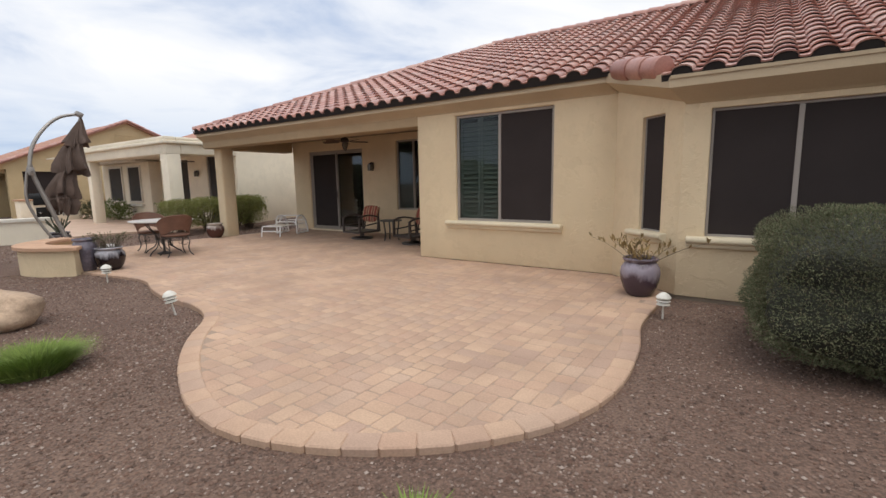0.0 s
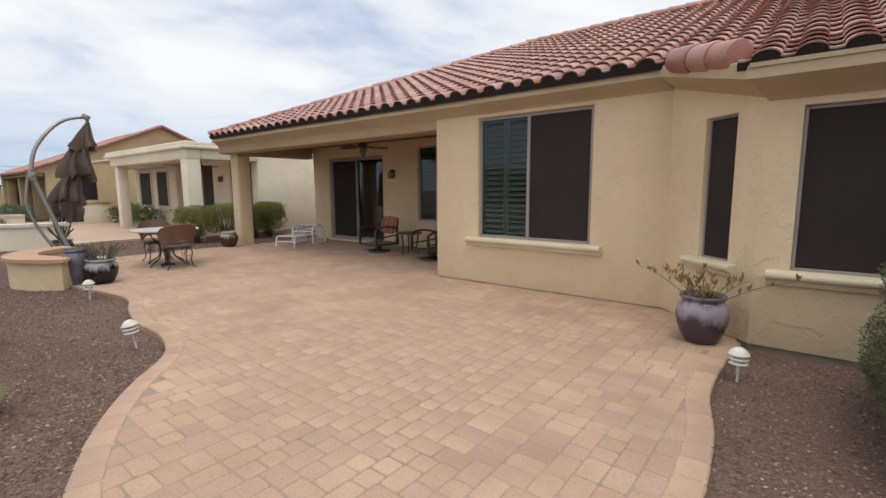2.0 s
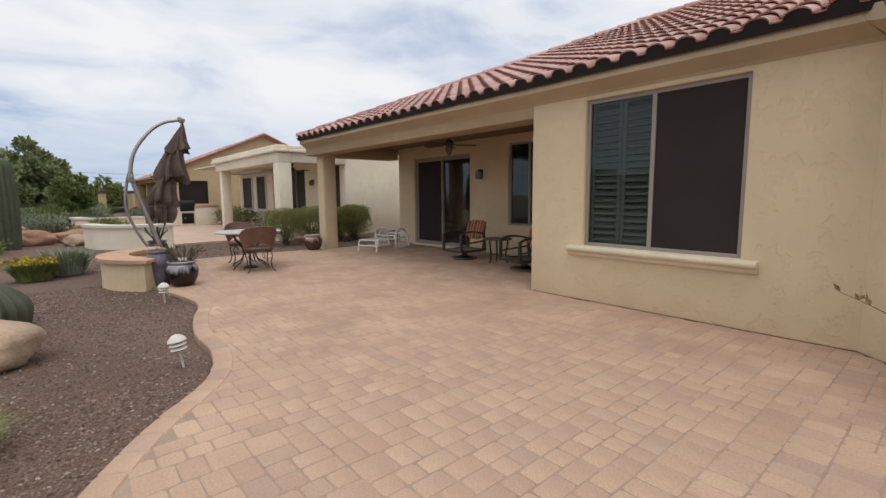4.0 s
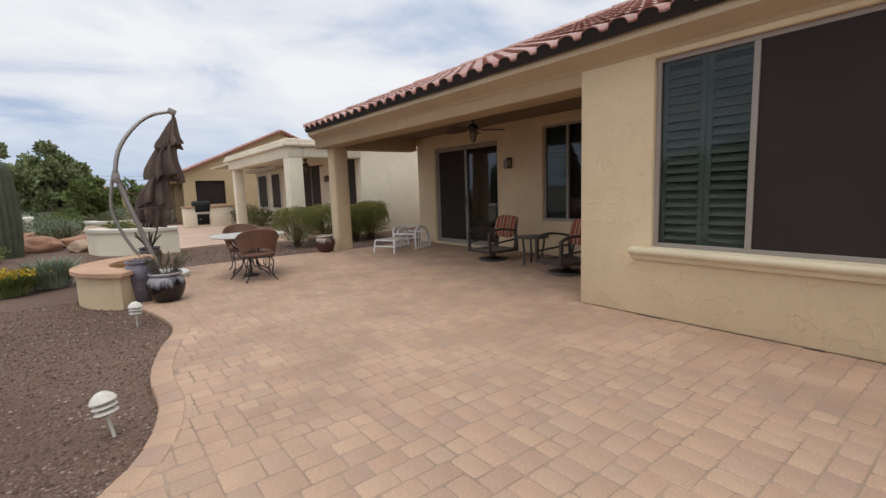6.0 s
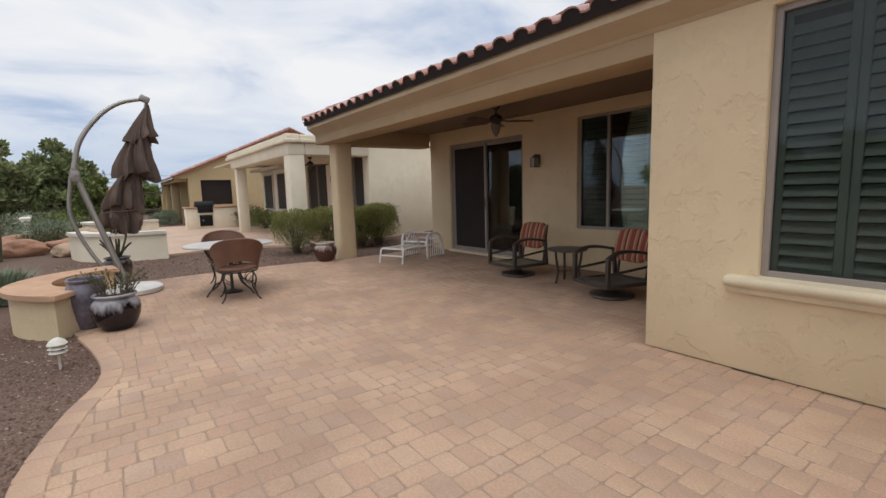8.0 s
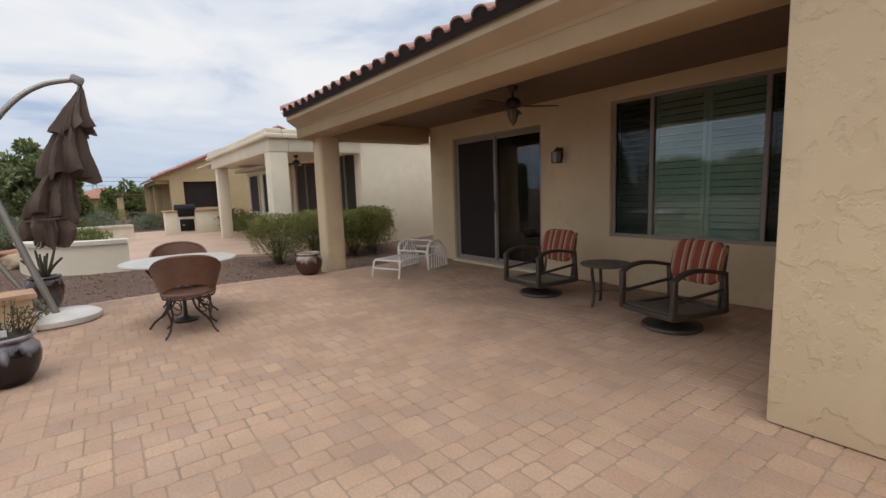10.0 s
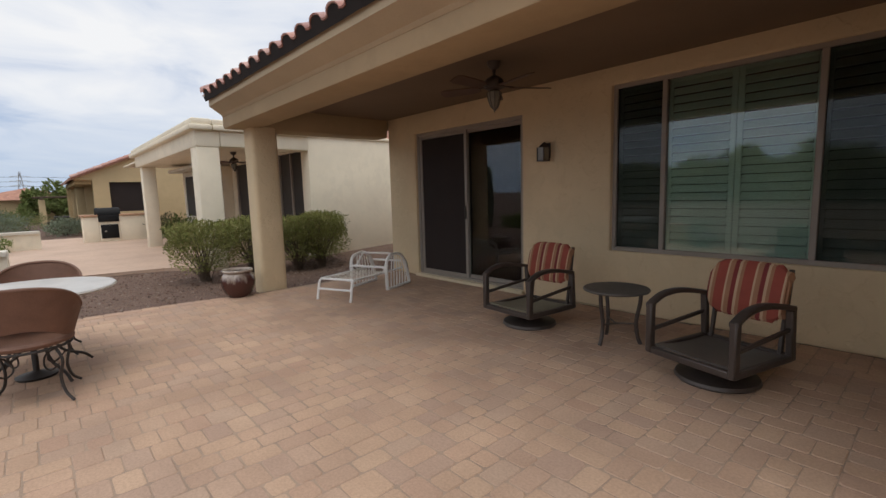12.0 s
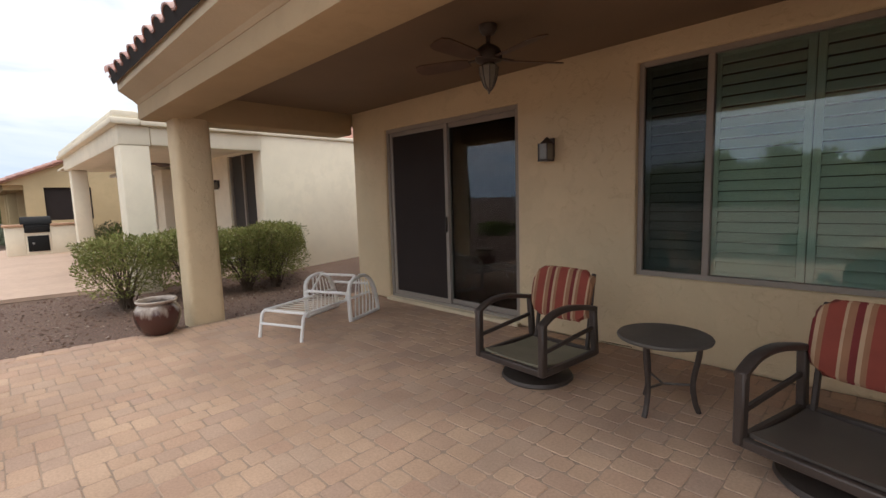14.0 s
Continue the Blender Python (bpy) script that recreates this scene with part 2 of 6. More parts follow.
def tube(bm, pts, r, seg=8, closed=False, taper=None):
    """A round bar along points."""
    pts = [Vector(p) for p in pts]
    k = len(pts)
    rings = []
    up = Vector((0, 0, 1))
    side = None
    for i, p in enumerate(pts):
        a = pts[(i - 1) % k] if (i > 0 or closed) else p
        c = pts[(i + 1) % k] if (i < k - 1 or closed) else p
        d = (c - a).normalized()
        if side is None:
            side = d.cross(up if abs(d.z) < 0.95 else Vector((1, 0, 0))).normalized()
        side = (side - d * side.dot(d)).normalized()
        v = d.cross(side)
        rr = r if taper is None else r + (taper - r) * i / (k - 1)
        rings.append([bm.verts.new(p + rr * (side * math.cos(2 * math.pi * j / seg) + v * math.sin(2 * math.pi * j / seg))) for j in range(seg)])
    for i in range(k if closed else k - 1):
        p, q = rings[i], rings[(i + 1) % k]
        for j in range(seg):
            bm.faces.new((p[j], p[(j + 1) % seg], q[(j + 1) % seg], q[j]))
    if not closed:
        bm.faces.new(rings[0][::-1]); bm.faces.new(rings[-1])


def bar(bm, p0, p1, w, h, bevel=0.004):
    """A square bar from p0 to p1, w wide and h high."""
    p0, p1 = Vector(p0), Vector(p1)
    d = (p1 - p0)
    ln = d.length
    tmp = bmesh.new()
    box(tmp, -w / 2, w / 2, -h / 2, h / 2, 0, ln, bevel, 1)
    q = d.to_track_quat("Z", "Y").to_matrix().to_4x4()
    absorb(bm, tmp, Matrix.Translation(p0) @ q)


def absorb(bm, other, m=None):
    if m is not None:
        other.transform(m)
    data = bpy.data.meshes.new("tmp")
    other.to_mesh(data)
    other.free()
    bm.from_mesh(data)
    bpy.data.meshes.remove(data)


def spline(pts, steps=8, closed=False):
    """Points of a smooth curve through pts."""
    pts = [Vector(p) for p in pts]
    k, out = len(pts), []
    for i in range(k if closed else k - 1):
        p = [pts[(i + j) % k] if closed else pts[max(0, min(k - 1, i + j))] for j in (-1, 0, 1, 2)]
        for s in range(steps):
            t = s / steps
            out.append(0.5 * (2 * p[1] + (p[2] - p[0]) * t + (2 * p[0] - 5 * p[1] + 4 * p[2] - p[3]) * t * t + (3 * p[1] - p[0] - 3 * p[2] + p[3]) * t ** 3))
    if not closed:
        out.append(pts[-1])
    return out


def mesh_of(name, bm, mat, smooth=False, fix=True):
    if fix:
        bmesh.ops.recalc_face_normals(bm, faces=bm.faces[:])
    me = bpy.data.meshes.new(name)
    bm.to_mesh(me)
    bm.free()
    for q in (mat if isinstance(mat, (list, tuple)) else [mat]):
        me.materials.append(q)
    if smooth:
        me.polygons.foreach_set("use_smooth", [True] * len(me.polygons))
        me.set_sharp_from_angle(angle=radians(40))
    return me


def part(name, bm, mat, parent=None, label="", smooth=False):
    ob = new(name, mesh_of(name, bm, mat, smooth))
    if parent is not None:
        ob.parent = parent
    return tagged(ob, label)


def thing(name, label, category, at=(0, 0, 0), turn=0.0, group="", kind=""):
    ob = new(name)
    ob.empty_display_size = 0.1
    ob.matrix_basis = pose(at[0], at[1], at[2], 0, 0, turn)
    return tagged(ob, label, category, group, kind)


def structure(name, bm, mat, label, category, smooth=False):
    return tagged(part(name, bm, mat, None, "", smooth), label, category, kind="structure")


# ---- ground, patio ----
def sheet(name, mat, x0, x1, y0, y1, step, height, label, category):
    xs = np.arange(x0, x1 + step / 2, step)
    ys = np.arange(y0, y1 + step / 2, step)
    vs = [(x, y, height(x, y)) for y in ys for x in xs]
    k = len(xs)
    fs = [(j * k + i, j * k + i + 1, (j + 1) * k + i + 1, (j + 1) * k + i) for j in range(len(ys) - 1) for i in range(k - 1)]
    me = bpy.data.meshes.new(name)
    me.from_pydata(vs, [], fs)
    me.materials.append(mat)
    return tagged(new(name, me), label, category, kind="structure")


OUTLINE = [(0.06, 6.36), (0.02, 5.7), (0.02, 4.97), (0.14, 4.26), (0.17, 3.45), (0.02, 2.85), (-0.28, 2.4), (-0.65, 2.06), (-1.13, 1.79),
           (-1.6, 1.66), (-2.1, 1.7), (-2.71, 1.93), (-3.2, 2.2), (-3.55, 2.45), (-3.87, 2.73), (-4.2, 2.92), (-4.7, 3.04), (-5.4, 3.06), (-6.1, 3.2),
           (-6.6, 3.36), (-7.0, 3.4), (-7.57, 3.33), (-8.2, 3.2), (-9.0, 3.0), (-10.2, 3.0), (-11.1, 3.3), (-11.5, 3.9), (-11.62, 4.8), (-11.64, 5.9), (-11.58, 6.6), (-11.5, 7.1), (-11.5, 7.42)]
EDGE = [(p.x, p.y) for p in spline([(x, y, 0) for x, y in OUTLINE], 10)]


def inset(line, d):
    """The line moved d to its right-hand side (into the patio)."""
    out = []
    for i, (x, y) in enumerate(line):
        a, c = line[max(0, i - 1)], line[min(len(line) - 1, i + 1)]
        tx, ty = c[0] - a[0], c[1] - a[1]
        k = math.hypot(tx, ty) or 1
        out.append((x + ty / k * d, y - tx / k * d))
    return out


BORDER = 0.172
WALL_SIDE = [(-11.5, 9.95), (-4.42, 9.95), (-4.42, 7.27), (-0.85, 7.27), (0.06, 6.4)]


def inside(x, y, poly):
    hit, j = False, len(poly) - 1
    for i in range(len(poly)):
        (xi, yi), (xj, yj) = poly[i], poly[j]
        if (yi > y) != (yj > y) and x < (xj - xi) * (y - yi) / (yj - yi) + xi:
            hit = not hit
        j = i
    return hit


FIELD = inset(EDGE, BORDER - 0.045) + [(-11.5, 10.05), (-4.33, 10.05), (-4.33, 7.36), (-0.81, 7.36), (0.12, 6.46)]
OUTER = EDGE + WALL_SIDE


def ground_height(x, y):
    h = -0.045 + 0.03 * noise.noise(Vector((x * 0.35, y * 0.35, 0.3)))
    if x < -12 and y > 9:
        h += 0.14 * min(1, (y - 9) / 3)
    if math.hypot(x, y) > 60:
        h -= 0.2
    return h


sheet("ground", GROUND, -46, 20, -30, 24, 0.5, ground_height, "brown crushed granite gravel ground around the patio", "ground")
bm = bmesh.new()
for q in ((-900, -46, -900, 900), (20, 900, -900, 900), (-46, 20, -900, -30), (-46, 20, 24, 900)):
    vs = [bm.verts.new((x, y, -0.05 if abs(x) < 50 and abs(y) < 40 else -0.3)) for x, y in ((q[0], q[2]), (q[1], q[2]), (q[1], q[3]), (q[0], q[3]))]
    bm.faces.new(vs)
structure("ground_far", bm, GROUND, "flat desert ground that reaches the horizon", "ground")

bm = bmesh.new()
bed = inset(EDGE, 0.03) + WALL_SIDE
f = bm.faces.new([bm.verts.new((x, y, -0.0035)) for x, y in bed])
low = [bm.verts.new((v.co.x, v.co.y, -0.09)) for v in f.verts]
ring = list(f.verts)
for i in range(len(ring)):
    bm.faces.new((ring[i], ring[(i + 1) % len(ring)], low[(i + 1) % len(ring)], low[i]))
bmesh.ops.triangulate(bm, faces=[f])
patio = structure("patio", bm, SAND, "patio of tan and rose concrete pavers with a curved border course", "patio")

# neighbour's paved terrace
bm = bmesh.new()
prism(bm, [(-15.5, 4.6), (-15.75, 5.6), (-15.55, 6.95), (-15.05, 7.5), (-14.95, 10.4), (-28.5, 10.4), (-28.5, 4.4), (-22, 3.6), (-16, 3.6)], -0.05, 0.012, 0.006)
structure("terrace", bm, PATIO_FAR, "rose concrete terrace behind the cream house", "patio")


# ---- the house ----
def holed_wall(name, p0, p1, z0, z1, thick, holes, mat, label, bevel=0.018, cat="wall"):
    """An upright wall from p0 to p1 (its outer face on the right-hand side), with openings (s0, s1, za, zb)."""
    d = Vector((p1[0] - p0[0], p1[1] - p0[1], 0))
    ln = d.length
    d.normalize()
    nrm = Vector((-d.y, d.x, 0))
    ss = sorted({0.0, ln, *[h[0] for h in holes], *[h[1] for h in holes]})
    zs = sorted({z0, z1, *[h[2] for h in holes], *[h[3] for h in holes]})
    bm = bmesh.new()
    vs = {}

    def v(i, j):
        if (i, j) not in vs:
            q = Vector((p0[0], p0[1], 0)) + d * ss[i]
            vs[(i, j)] = bm.verts.new((q.x, q.y, zs[j]))
        return vs[(i, j)]

    fs = []
    for i in range(len(ss) - 1):
        for j in range(len(zs) - 1):
            s, z = (ss[i] + ss[i + 1]) / 2, (zs[j] + zs[j + 1]) / 2
            if not any(h[0] < s < h[1] and h[2] < z < h[3] for h in holes):
                fs.append(bm.faces.new((v(i, j), v(i + 1, j), v(i + 1, j + 1), v(i, j + 1))))
    r = bmesh.ops.extrude_face_region(bm, geom=fs)
    bmesh.ops.translate(bm, vec=nrm * thick, verts=[q for q in r["geom"] if isinstance(q, bmesh.types.BMVert)])
    bmesh.ops.recalc_face_normals(bm, faces=bm.faces[:])
    if bevel:
        es = [e for e in bm.edges if len(e.link_faces) == 2 and e.calc_face_angle() > 1.2]
        bmesh.ops.bevel(bm, geom=es, offset=bevel, segments=2, affect="EDGES", profile=0.5)
    return structure(name, bm, mat, label, cat, True)


DOOR = (-10.74, -8.47, 0.03, 2.40)
WIN3 = (-7.22, -4.80, 0.695, 2.535)
WIN1 = (-3.59, -1.79, 0.72, 2.55)
WIN4 = (0.38, 1.98, 0.73, 2.17)
BAY0, BAY1 = (-0.85, 7.27), (0.10, 6.38)
WIN2 = (0.56, 0.98, 0.73, 2.19)

holed_wall("wall_porch", (-11.5, 9.95), (-4.42, 9.95), 0.004, 2.74, 0.2, [(DOOR[0] + 11.5, DOOR[1] + 11.5, DOOR[2], DOOR[3]), (WIN3[0] + 11.5, WIN3[1] + 11.5, WIN3[2], WIN3[3])], STUCCO, "tan trowelled stucco back wall of the covered porch")
holed_wall("wall_porch_side", (-4.42, 10.15), (-4.42, 7.29), 0.004, 2.74, 0.2, [], STUCCO, "tan stucco side wall of the covered porch")
holed_wall("wall_south", (-4.42, 7.27), BAY0, 0.004, 2.66, 0.2, [(WIN1[0] + 4.42, WIN1[1] + 4.42, WIN1[2], WIN1[3])], STUCCO, "tan trowelled stucco wall with a shuttered window")
holed_wall("wall_bay_side", (BAY0[0] - 0.047, BAY0[1] + 0.044), (BAY1[0] + 0.02, BAY1[1] - 0.004), 0.004, 2.66, 0.2, [(WIN2[0] + 0.064, WIN2[1] + 0.064, WIN2[2], WIN2[3])], STUCCO, "angled tan stucco side wall of the bay", 0.01)
holed_wall("wall_bay_front", BAY1, (6.0, 6.38), 0.004, 2.6, 0.2, [(WIN4[0] - BAY1[0], WIN4[1] - BAY1[0], WIN4[2], WIN4[3])], STUCCO, "tan stucco front wall of the bay with a wide screened window", 0.01)
holed_wall("wall_east", (6.0, 6.38), (6.0, 17.0), -0.08, 2.7, 0.2, [], STUCCO, "tan stucco east wall of the house")
holed_wall("wall_north", (6.0, 17.0), (-11.5, 17.0), -0.08, 2.7, 0.2, [], STUCCO, "tan stucco north wall of the house")
holed_wall("wall_west", (-11.5, 17.0), (-11.5, 9.96), -0.08, 2.74, 0.2, [], STUCCO, "tan stucco west wall of the house")

# dark recessed slab added to draw the contact shade along the wall base
BASE_SHADE = plain("base_shade", (0.24, 0.19, 0.14), 0.95, var=0.2, fine=60)
bm = bmesh.new()
prism(bm, [(-11.48, 9.97), (-4.40, 9.97), (-4.40, 7.29), (-0.84, 7.29), (0.115, 6.40), (5.95, 6.40), (5.95, 16.9), (-11.45, 16.9)], -0.12, 0.02)
structure("footing", bm, BASE_SHADE, "dark recessed strip added under the stucco walls as their contact shade", "footing")

# porch column and beams
bm = bmesh.new()
box(bm, -11.86, -11.50, 7.53, 7.92, -0.09, 2.45)
bmesh.ops.bevel(bm, geom=[e for e in bm.edges if abs(e.verts[0].co.z - e.verts[1].co.z) > 1], offset=0.06, segments=4, affect="EDGES", profile=0.5)
structure("porch_column", bm, STUCCO, "square tan stucco column with rounded corners at the porch", "column", True)
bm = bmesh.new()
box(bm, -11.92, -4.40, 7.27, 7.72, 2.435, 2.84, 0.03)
structure("porch_beam", bm, STUCCO_SHADED, "long tan stucco beam along the porch front, shade put into its colour", "beam", True)
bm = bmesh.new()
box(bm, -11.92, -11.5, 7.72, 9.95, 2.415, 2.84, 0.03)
structure("porch_end_beam", bm, STUCCO_SHADED, "short tan stucco beam across the porch end, shade put into its colour", "beam", True)
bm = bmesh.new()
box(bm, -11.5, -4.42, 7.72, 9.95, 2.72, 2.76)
structure("ceiling", bm, SOFFIT_SHADED, "tan porch ceiling with the porch shade put into its dark colour", "ceiling")
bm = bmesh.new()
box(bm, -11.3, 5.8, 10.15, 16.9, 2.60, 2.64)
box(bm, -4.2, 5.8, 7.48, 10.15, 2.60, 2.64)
structure("ceiling_inside", bm, DARK, "ceiling inside the house, near-black to stand for unlit rooms", "ceiling")
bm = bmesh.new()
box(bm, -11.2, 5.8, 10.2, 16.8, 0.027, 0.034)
structure("floor_inside", bm, DARK, "floor inside the house, near-black to stand for unlit rooms", "floor")

# eaves: fascia with a sloped boxed cornice under it
EY, EZ, SLOPE = 7.09, 2.842, 0.42
BAY_SLOPE = 0.36
RIDGE_Y = 13.0
HIP_X = -12.06
RIDGE_Z = EZ + SLOPE * (RIDGE_Y - EY)
bm = bmesh.new()
extrude_x(bm, [(7.09, 2.735), (7.09, 2.862), (7.30, 2.94), (7.30, 2.60), (7.265, 2.60), (7.24, 2.63)], -11.86, -0.97)
for v in bm.verts:
    if v.co.x > -2:
        v.co.x = -0.98 + (v.co.y - 7.09) * 0.72
eave = structure("eave_south", bm, TRIM, "tan painted fascia and boxed cornice under the tiles", "eave")
bm = bmesh.new()
extrude_x(bm, [(6.12, 2.395), (6.12, 2.52), (6.40, 2.62), (6.40, 2.235), (6.37, 2.235), (6.34, 2.26)], -0.02, 6.1)
for v in bm.verts:
    if v.co.x < 1:
        v.co.x = -0.03 + (v.co.y - 6.12) * 0.6
structure("eave_bay", bm, TRIM, "tan painted fascia and cornice over the bay", "eave")


def skew(prof_a, prof_b, name):
    bm = bmesh.new()
    a, c = [bm.verts.new(p) for p in prof_a], [bm.verts.new(p) for p in prof_b]
    k = len(a)
    bm.faces.new(a[::-1]); bm.faces.new(c)
    for i in range(k):
        bm.faces.new((a[i], a[(i + 1) % k], c[(i + 1) % k], c[i]))
    return structure(name, bm, TRIM, "slanting tan fascia between the main eave and the bay", "eave")


skew([(-0.98, 7.09, 2.735), (-0.98, 7.09, 2.862), (-0.80, 7.30, 2.93), (-0.80, 7.30, 2.58)],
     [(-0.03, 6.12, 2.395), (-0.03, 6.12, 2.52), (0.15, 6.42, 2.615), (0.15, 6.42, 2.235)], "eave_slant")
# thin drip board along the top of the fascia
bm = bmesh.new()
box(bm, -11.87, -1.0, 7.076, 7.095, 2.824, 2.866, 0.003, 1)
structure("drip_board", bm, TRIM, "thin tan board along the top of the fascia", "trim")
bm = bmesh.new()
box(bm, -0.02, 6.1, 6.106, 6.125, 2.484, 2.524, 0.003, 1)
structure("drip_board_bay", bm, TRIM, "thin tan board along the top of the bay fascia", "trim")
bm = bmesh.new()
box(bm, -11.86, -11.72, 7.3, 16.6, 2.60, 2.845)
structure("eave_west", bm, TRIM, "tan painted fascia at the hipped roof end", "eave")

# roof deck under the tiles
def roof_z(y):
    return EZ + (SLOPE if y > EY else BAY_SLOPE) * (y - EY)


bm = bmesh.new()
HIP_TOP = -11.88 + (RIDGE_Y - EY)
def poly(pts):
    bm.faces.new([bm.verts.new(p) for p in pts])
poly([(-11.88, EY, roof_z(EY)), (6.3, EY, roof_z(EY)), (6.3, RIDGE_Y, RIDGE_Z), (HIP_TOP, RIDGE_Y, RIDGE_Z)])
poly([(-0.97, EY, roof_z(EY)), (-0.02, 6.12, roof_z(6.12)), (6.3, 6.12, roof_z(6.12)), (6.3, EY, roof_z(EY))])
poly([(-11.88, EY, roof_z(EY)), (HIP_TOP, RIDGE_Y, RIDGE_Z), (-11.88, 2 * RIDGE_Y - EY, roof_z(EY))])
poly([(-11.88, 2 * RIDGE_Y - EY, roof_z(EY)), (HIP_TOP, RIDGE_Y, RIDGE_Z), (6.3, RIDGE_Y, RIDGE_Z), (6.3, 2 * RIDGE_Y - EY, roof_z(EY))])
poly([(6.3, 6.12, roof_z(6.12)), (6.3, 2 * RIDGE_Y - EY, roof_z(EY)), (6.3, RIDGE_Y, RIDGE_Z)])
bmesh.ops.translate(bm, vec=(0, 0, 0.012), verts=bm.verts[:])
roof = structure("roof", bm, MORTAR, "hipped roof of weathered red clay barrel tiles", "roof")


# ---- windows and doors ----
def outward(ob, p0, p1):
    """Places an opening's parts: local x runs along the wall, local -y looks out."""
    ob.matrix_basis = Matrix.Translation((p0[0], p0[1], 0)) @ Matrix.Rotation(math.atan2(p1[1] - p0[1], p1[0] - p0[0]), 4, "Z")
    return ob


def rails(bm, s0, s1, z0, z1, y0, y1, w):
    box(bm, s0, s0 + w, y0, y1, z0, z1, 0.004, 1); box(bm, s1 - w, s1, y0, y1, z0, z1, 0.004, 1)
    box(bm, s0 + w, s1 - w, y0, y1, z0, z0 + w, 0.004, 1); box(bm, s0 + w, s1 - w, y0, y1, z1 - w, z1, 0.004, 1)


def shutter(parent, s0, s1, z0, z1, y=0.11, leaves=2):
    """Plantation shutters: leaves with stiles and open louvres."""
    w = (s1 - s0) / leaves
    for k in range(leaves):
        a = s0 + k * w
        bm = bmesh.new()
        rails(bm, a + 0.003, a + w - 0.003, z0, z1, y, y + 0.028, 0.05)
        leaf = part("shutter", bm, SHUTTER, parent, "pale green louvred shutter behind the glass")
        zz = z0 + 0.09
        while zz < z1 - 0.07:
            bm = bmesh.new()
            box(bm, a + 0.056, a + w - 0.056, -0.043, 0.043, -0.005, 0.005, 0.003, 1)
            bm.transform(Matrix.Translation((0, y + 0.014, zz)) @ Matrix.Rotation(radians(58), 4, "X"))
            part("slat", bm, SHUTTER, leaf)
            zz += 0.082


def window(name, p0, p1, hole, panes, label, frame_w=0.045, depth=0.05, sill=None, glass=None):
    """panes: (share of the width, what fills it: screen, shutter or clear)."""
    ob = tagged(outward(new(name), p0, p1), label, "window", kind="structure")
    s0, s1, z0, z1 = hole
    bm = bmesh.new()
    rails(bm, s0, s1, z0, z1, depth, depth + 0.06, frame_w)
    part("window_frame", bm, FRAME, ob, "taupe window frame")
    a = s0
    for k, (share, what) in enumerate(panes):
        c = a + (s1 - s0) * share
        i0, i1 = a + (frame_w if k == 0 else 0.02), c - (frame_w if k == len(panes) - 1 else 0.02)
        if k:
            bm = bmesh.new()
            box(bm, a - 0.025, a + 0.025, depth - 0.004, depth + 0.06, z0 + frame_w, z1 - frame_w, 0.004, 1)
            part("mullion", bm, FRAME, ob)
        bm = bmesh.new()
        if what == "screen":
            box(bm, i0, i1, depth + 0.012, depth + 0.018, z0 + frame_w, z1 - frame_w)
            part("sun_screen", bm, SCREEN, ob, "dark brown woven sun screen")
        else:
            box(bm, i0, i1, depth + 0.028, depth + 0.034, z0 + frame_w, z1 - frame_w)
            pane = part("pane", bm, GLASS_DIM if what == "dim" else glass or GLASS, ob, "tinted reflecting glass")
            pane.visible_shadow = False
            shutter(ob, i0 - 0.02, i1 + 0.02, z0 + 0.02, z1 - 0.02, depth + 0.075, 2 if i1 - i0 > 0.7 else 1)
        a = c
    # near-black sheet close behind the panes in place of an unlit room
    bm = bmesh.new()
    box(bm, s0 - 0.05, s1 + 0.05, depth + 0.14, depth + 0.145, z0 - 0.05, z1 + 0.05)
    part("dark_backing", bm, DARK, ob, "near-black sheet standing in for the unlit room behind the window")
    if sill:
        prof = [(0.0, -0.13), (-0.035, -0.125), (-0.05, -0.10), (-0.05, -0.085), (-0.085, -0.07), (-0.10, -0.05), (-0.10, -0.02), (-0.085, -0.002), (0.05, 0.004), (0.05, -0.13)]
        bm = bmesh.new()
        extrude_x(bm, [(y, z0 + z) for y, z in prof], s0 - sill[0], s1 + sill[1])
        bmesh.ops.bevel(bm, geom=[e for e in bm.edges if abs(e.verts[0].co.x - e.verts[1].co.x) < 1e-4], offset=0.008, segments=1, affect="EDGES")
        part("window_sill", bm, SILL, ob, "cream moulded stucco sill", True)
    return ob


window("window_1", (-4.42, 7.27), BAY0, (WIN1[0] + 4.42, WIN1[1] + 4.42, WIN1[2], WIN1[3]), [(0.47, "shutter"), (0.53, "screen")], "wide window, one half shuttered, one half behind a dark screen", sill=(0.19, 0.17), glass=GLASS_DIM)
window("window_2", BAY0, BAY1, WIN2, [(1.0, "screen")], "tall narrow bay window behind a dark screen", 0.022, sill=(0.16, 0.13))
window("window_3", BAY1, (6, 6.38), (WIN4[0] - BAY1[0], WIN4[1] - BAY1[0], WIN4[2], WIN4[3]), [(0.5, "screen"), (0.5, "screen")], "wide bay window behind two dark screens", 0.03, sill=(0.18, 0.18))
window("window_4", (-11.5, 9.95), (-4.42, 9.95), (WIN3[0] + 11.5, WIN3[1] + 11.5, WIN3[2], WIN3[3]), [(0.23, "dim"), (0.525, "shutter"), (0.245, "dim")], "three-part porch window with louvred shutters and reflecting glass")

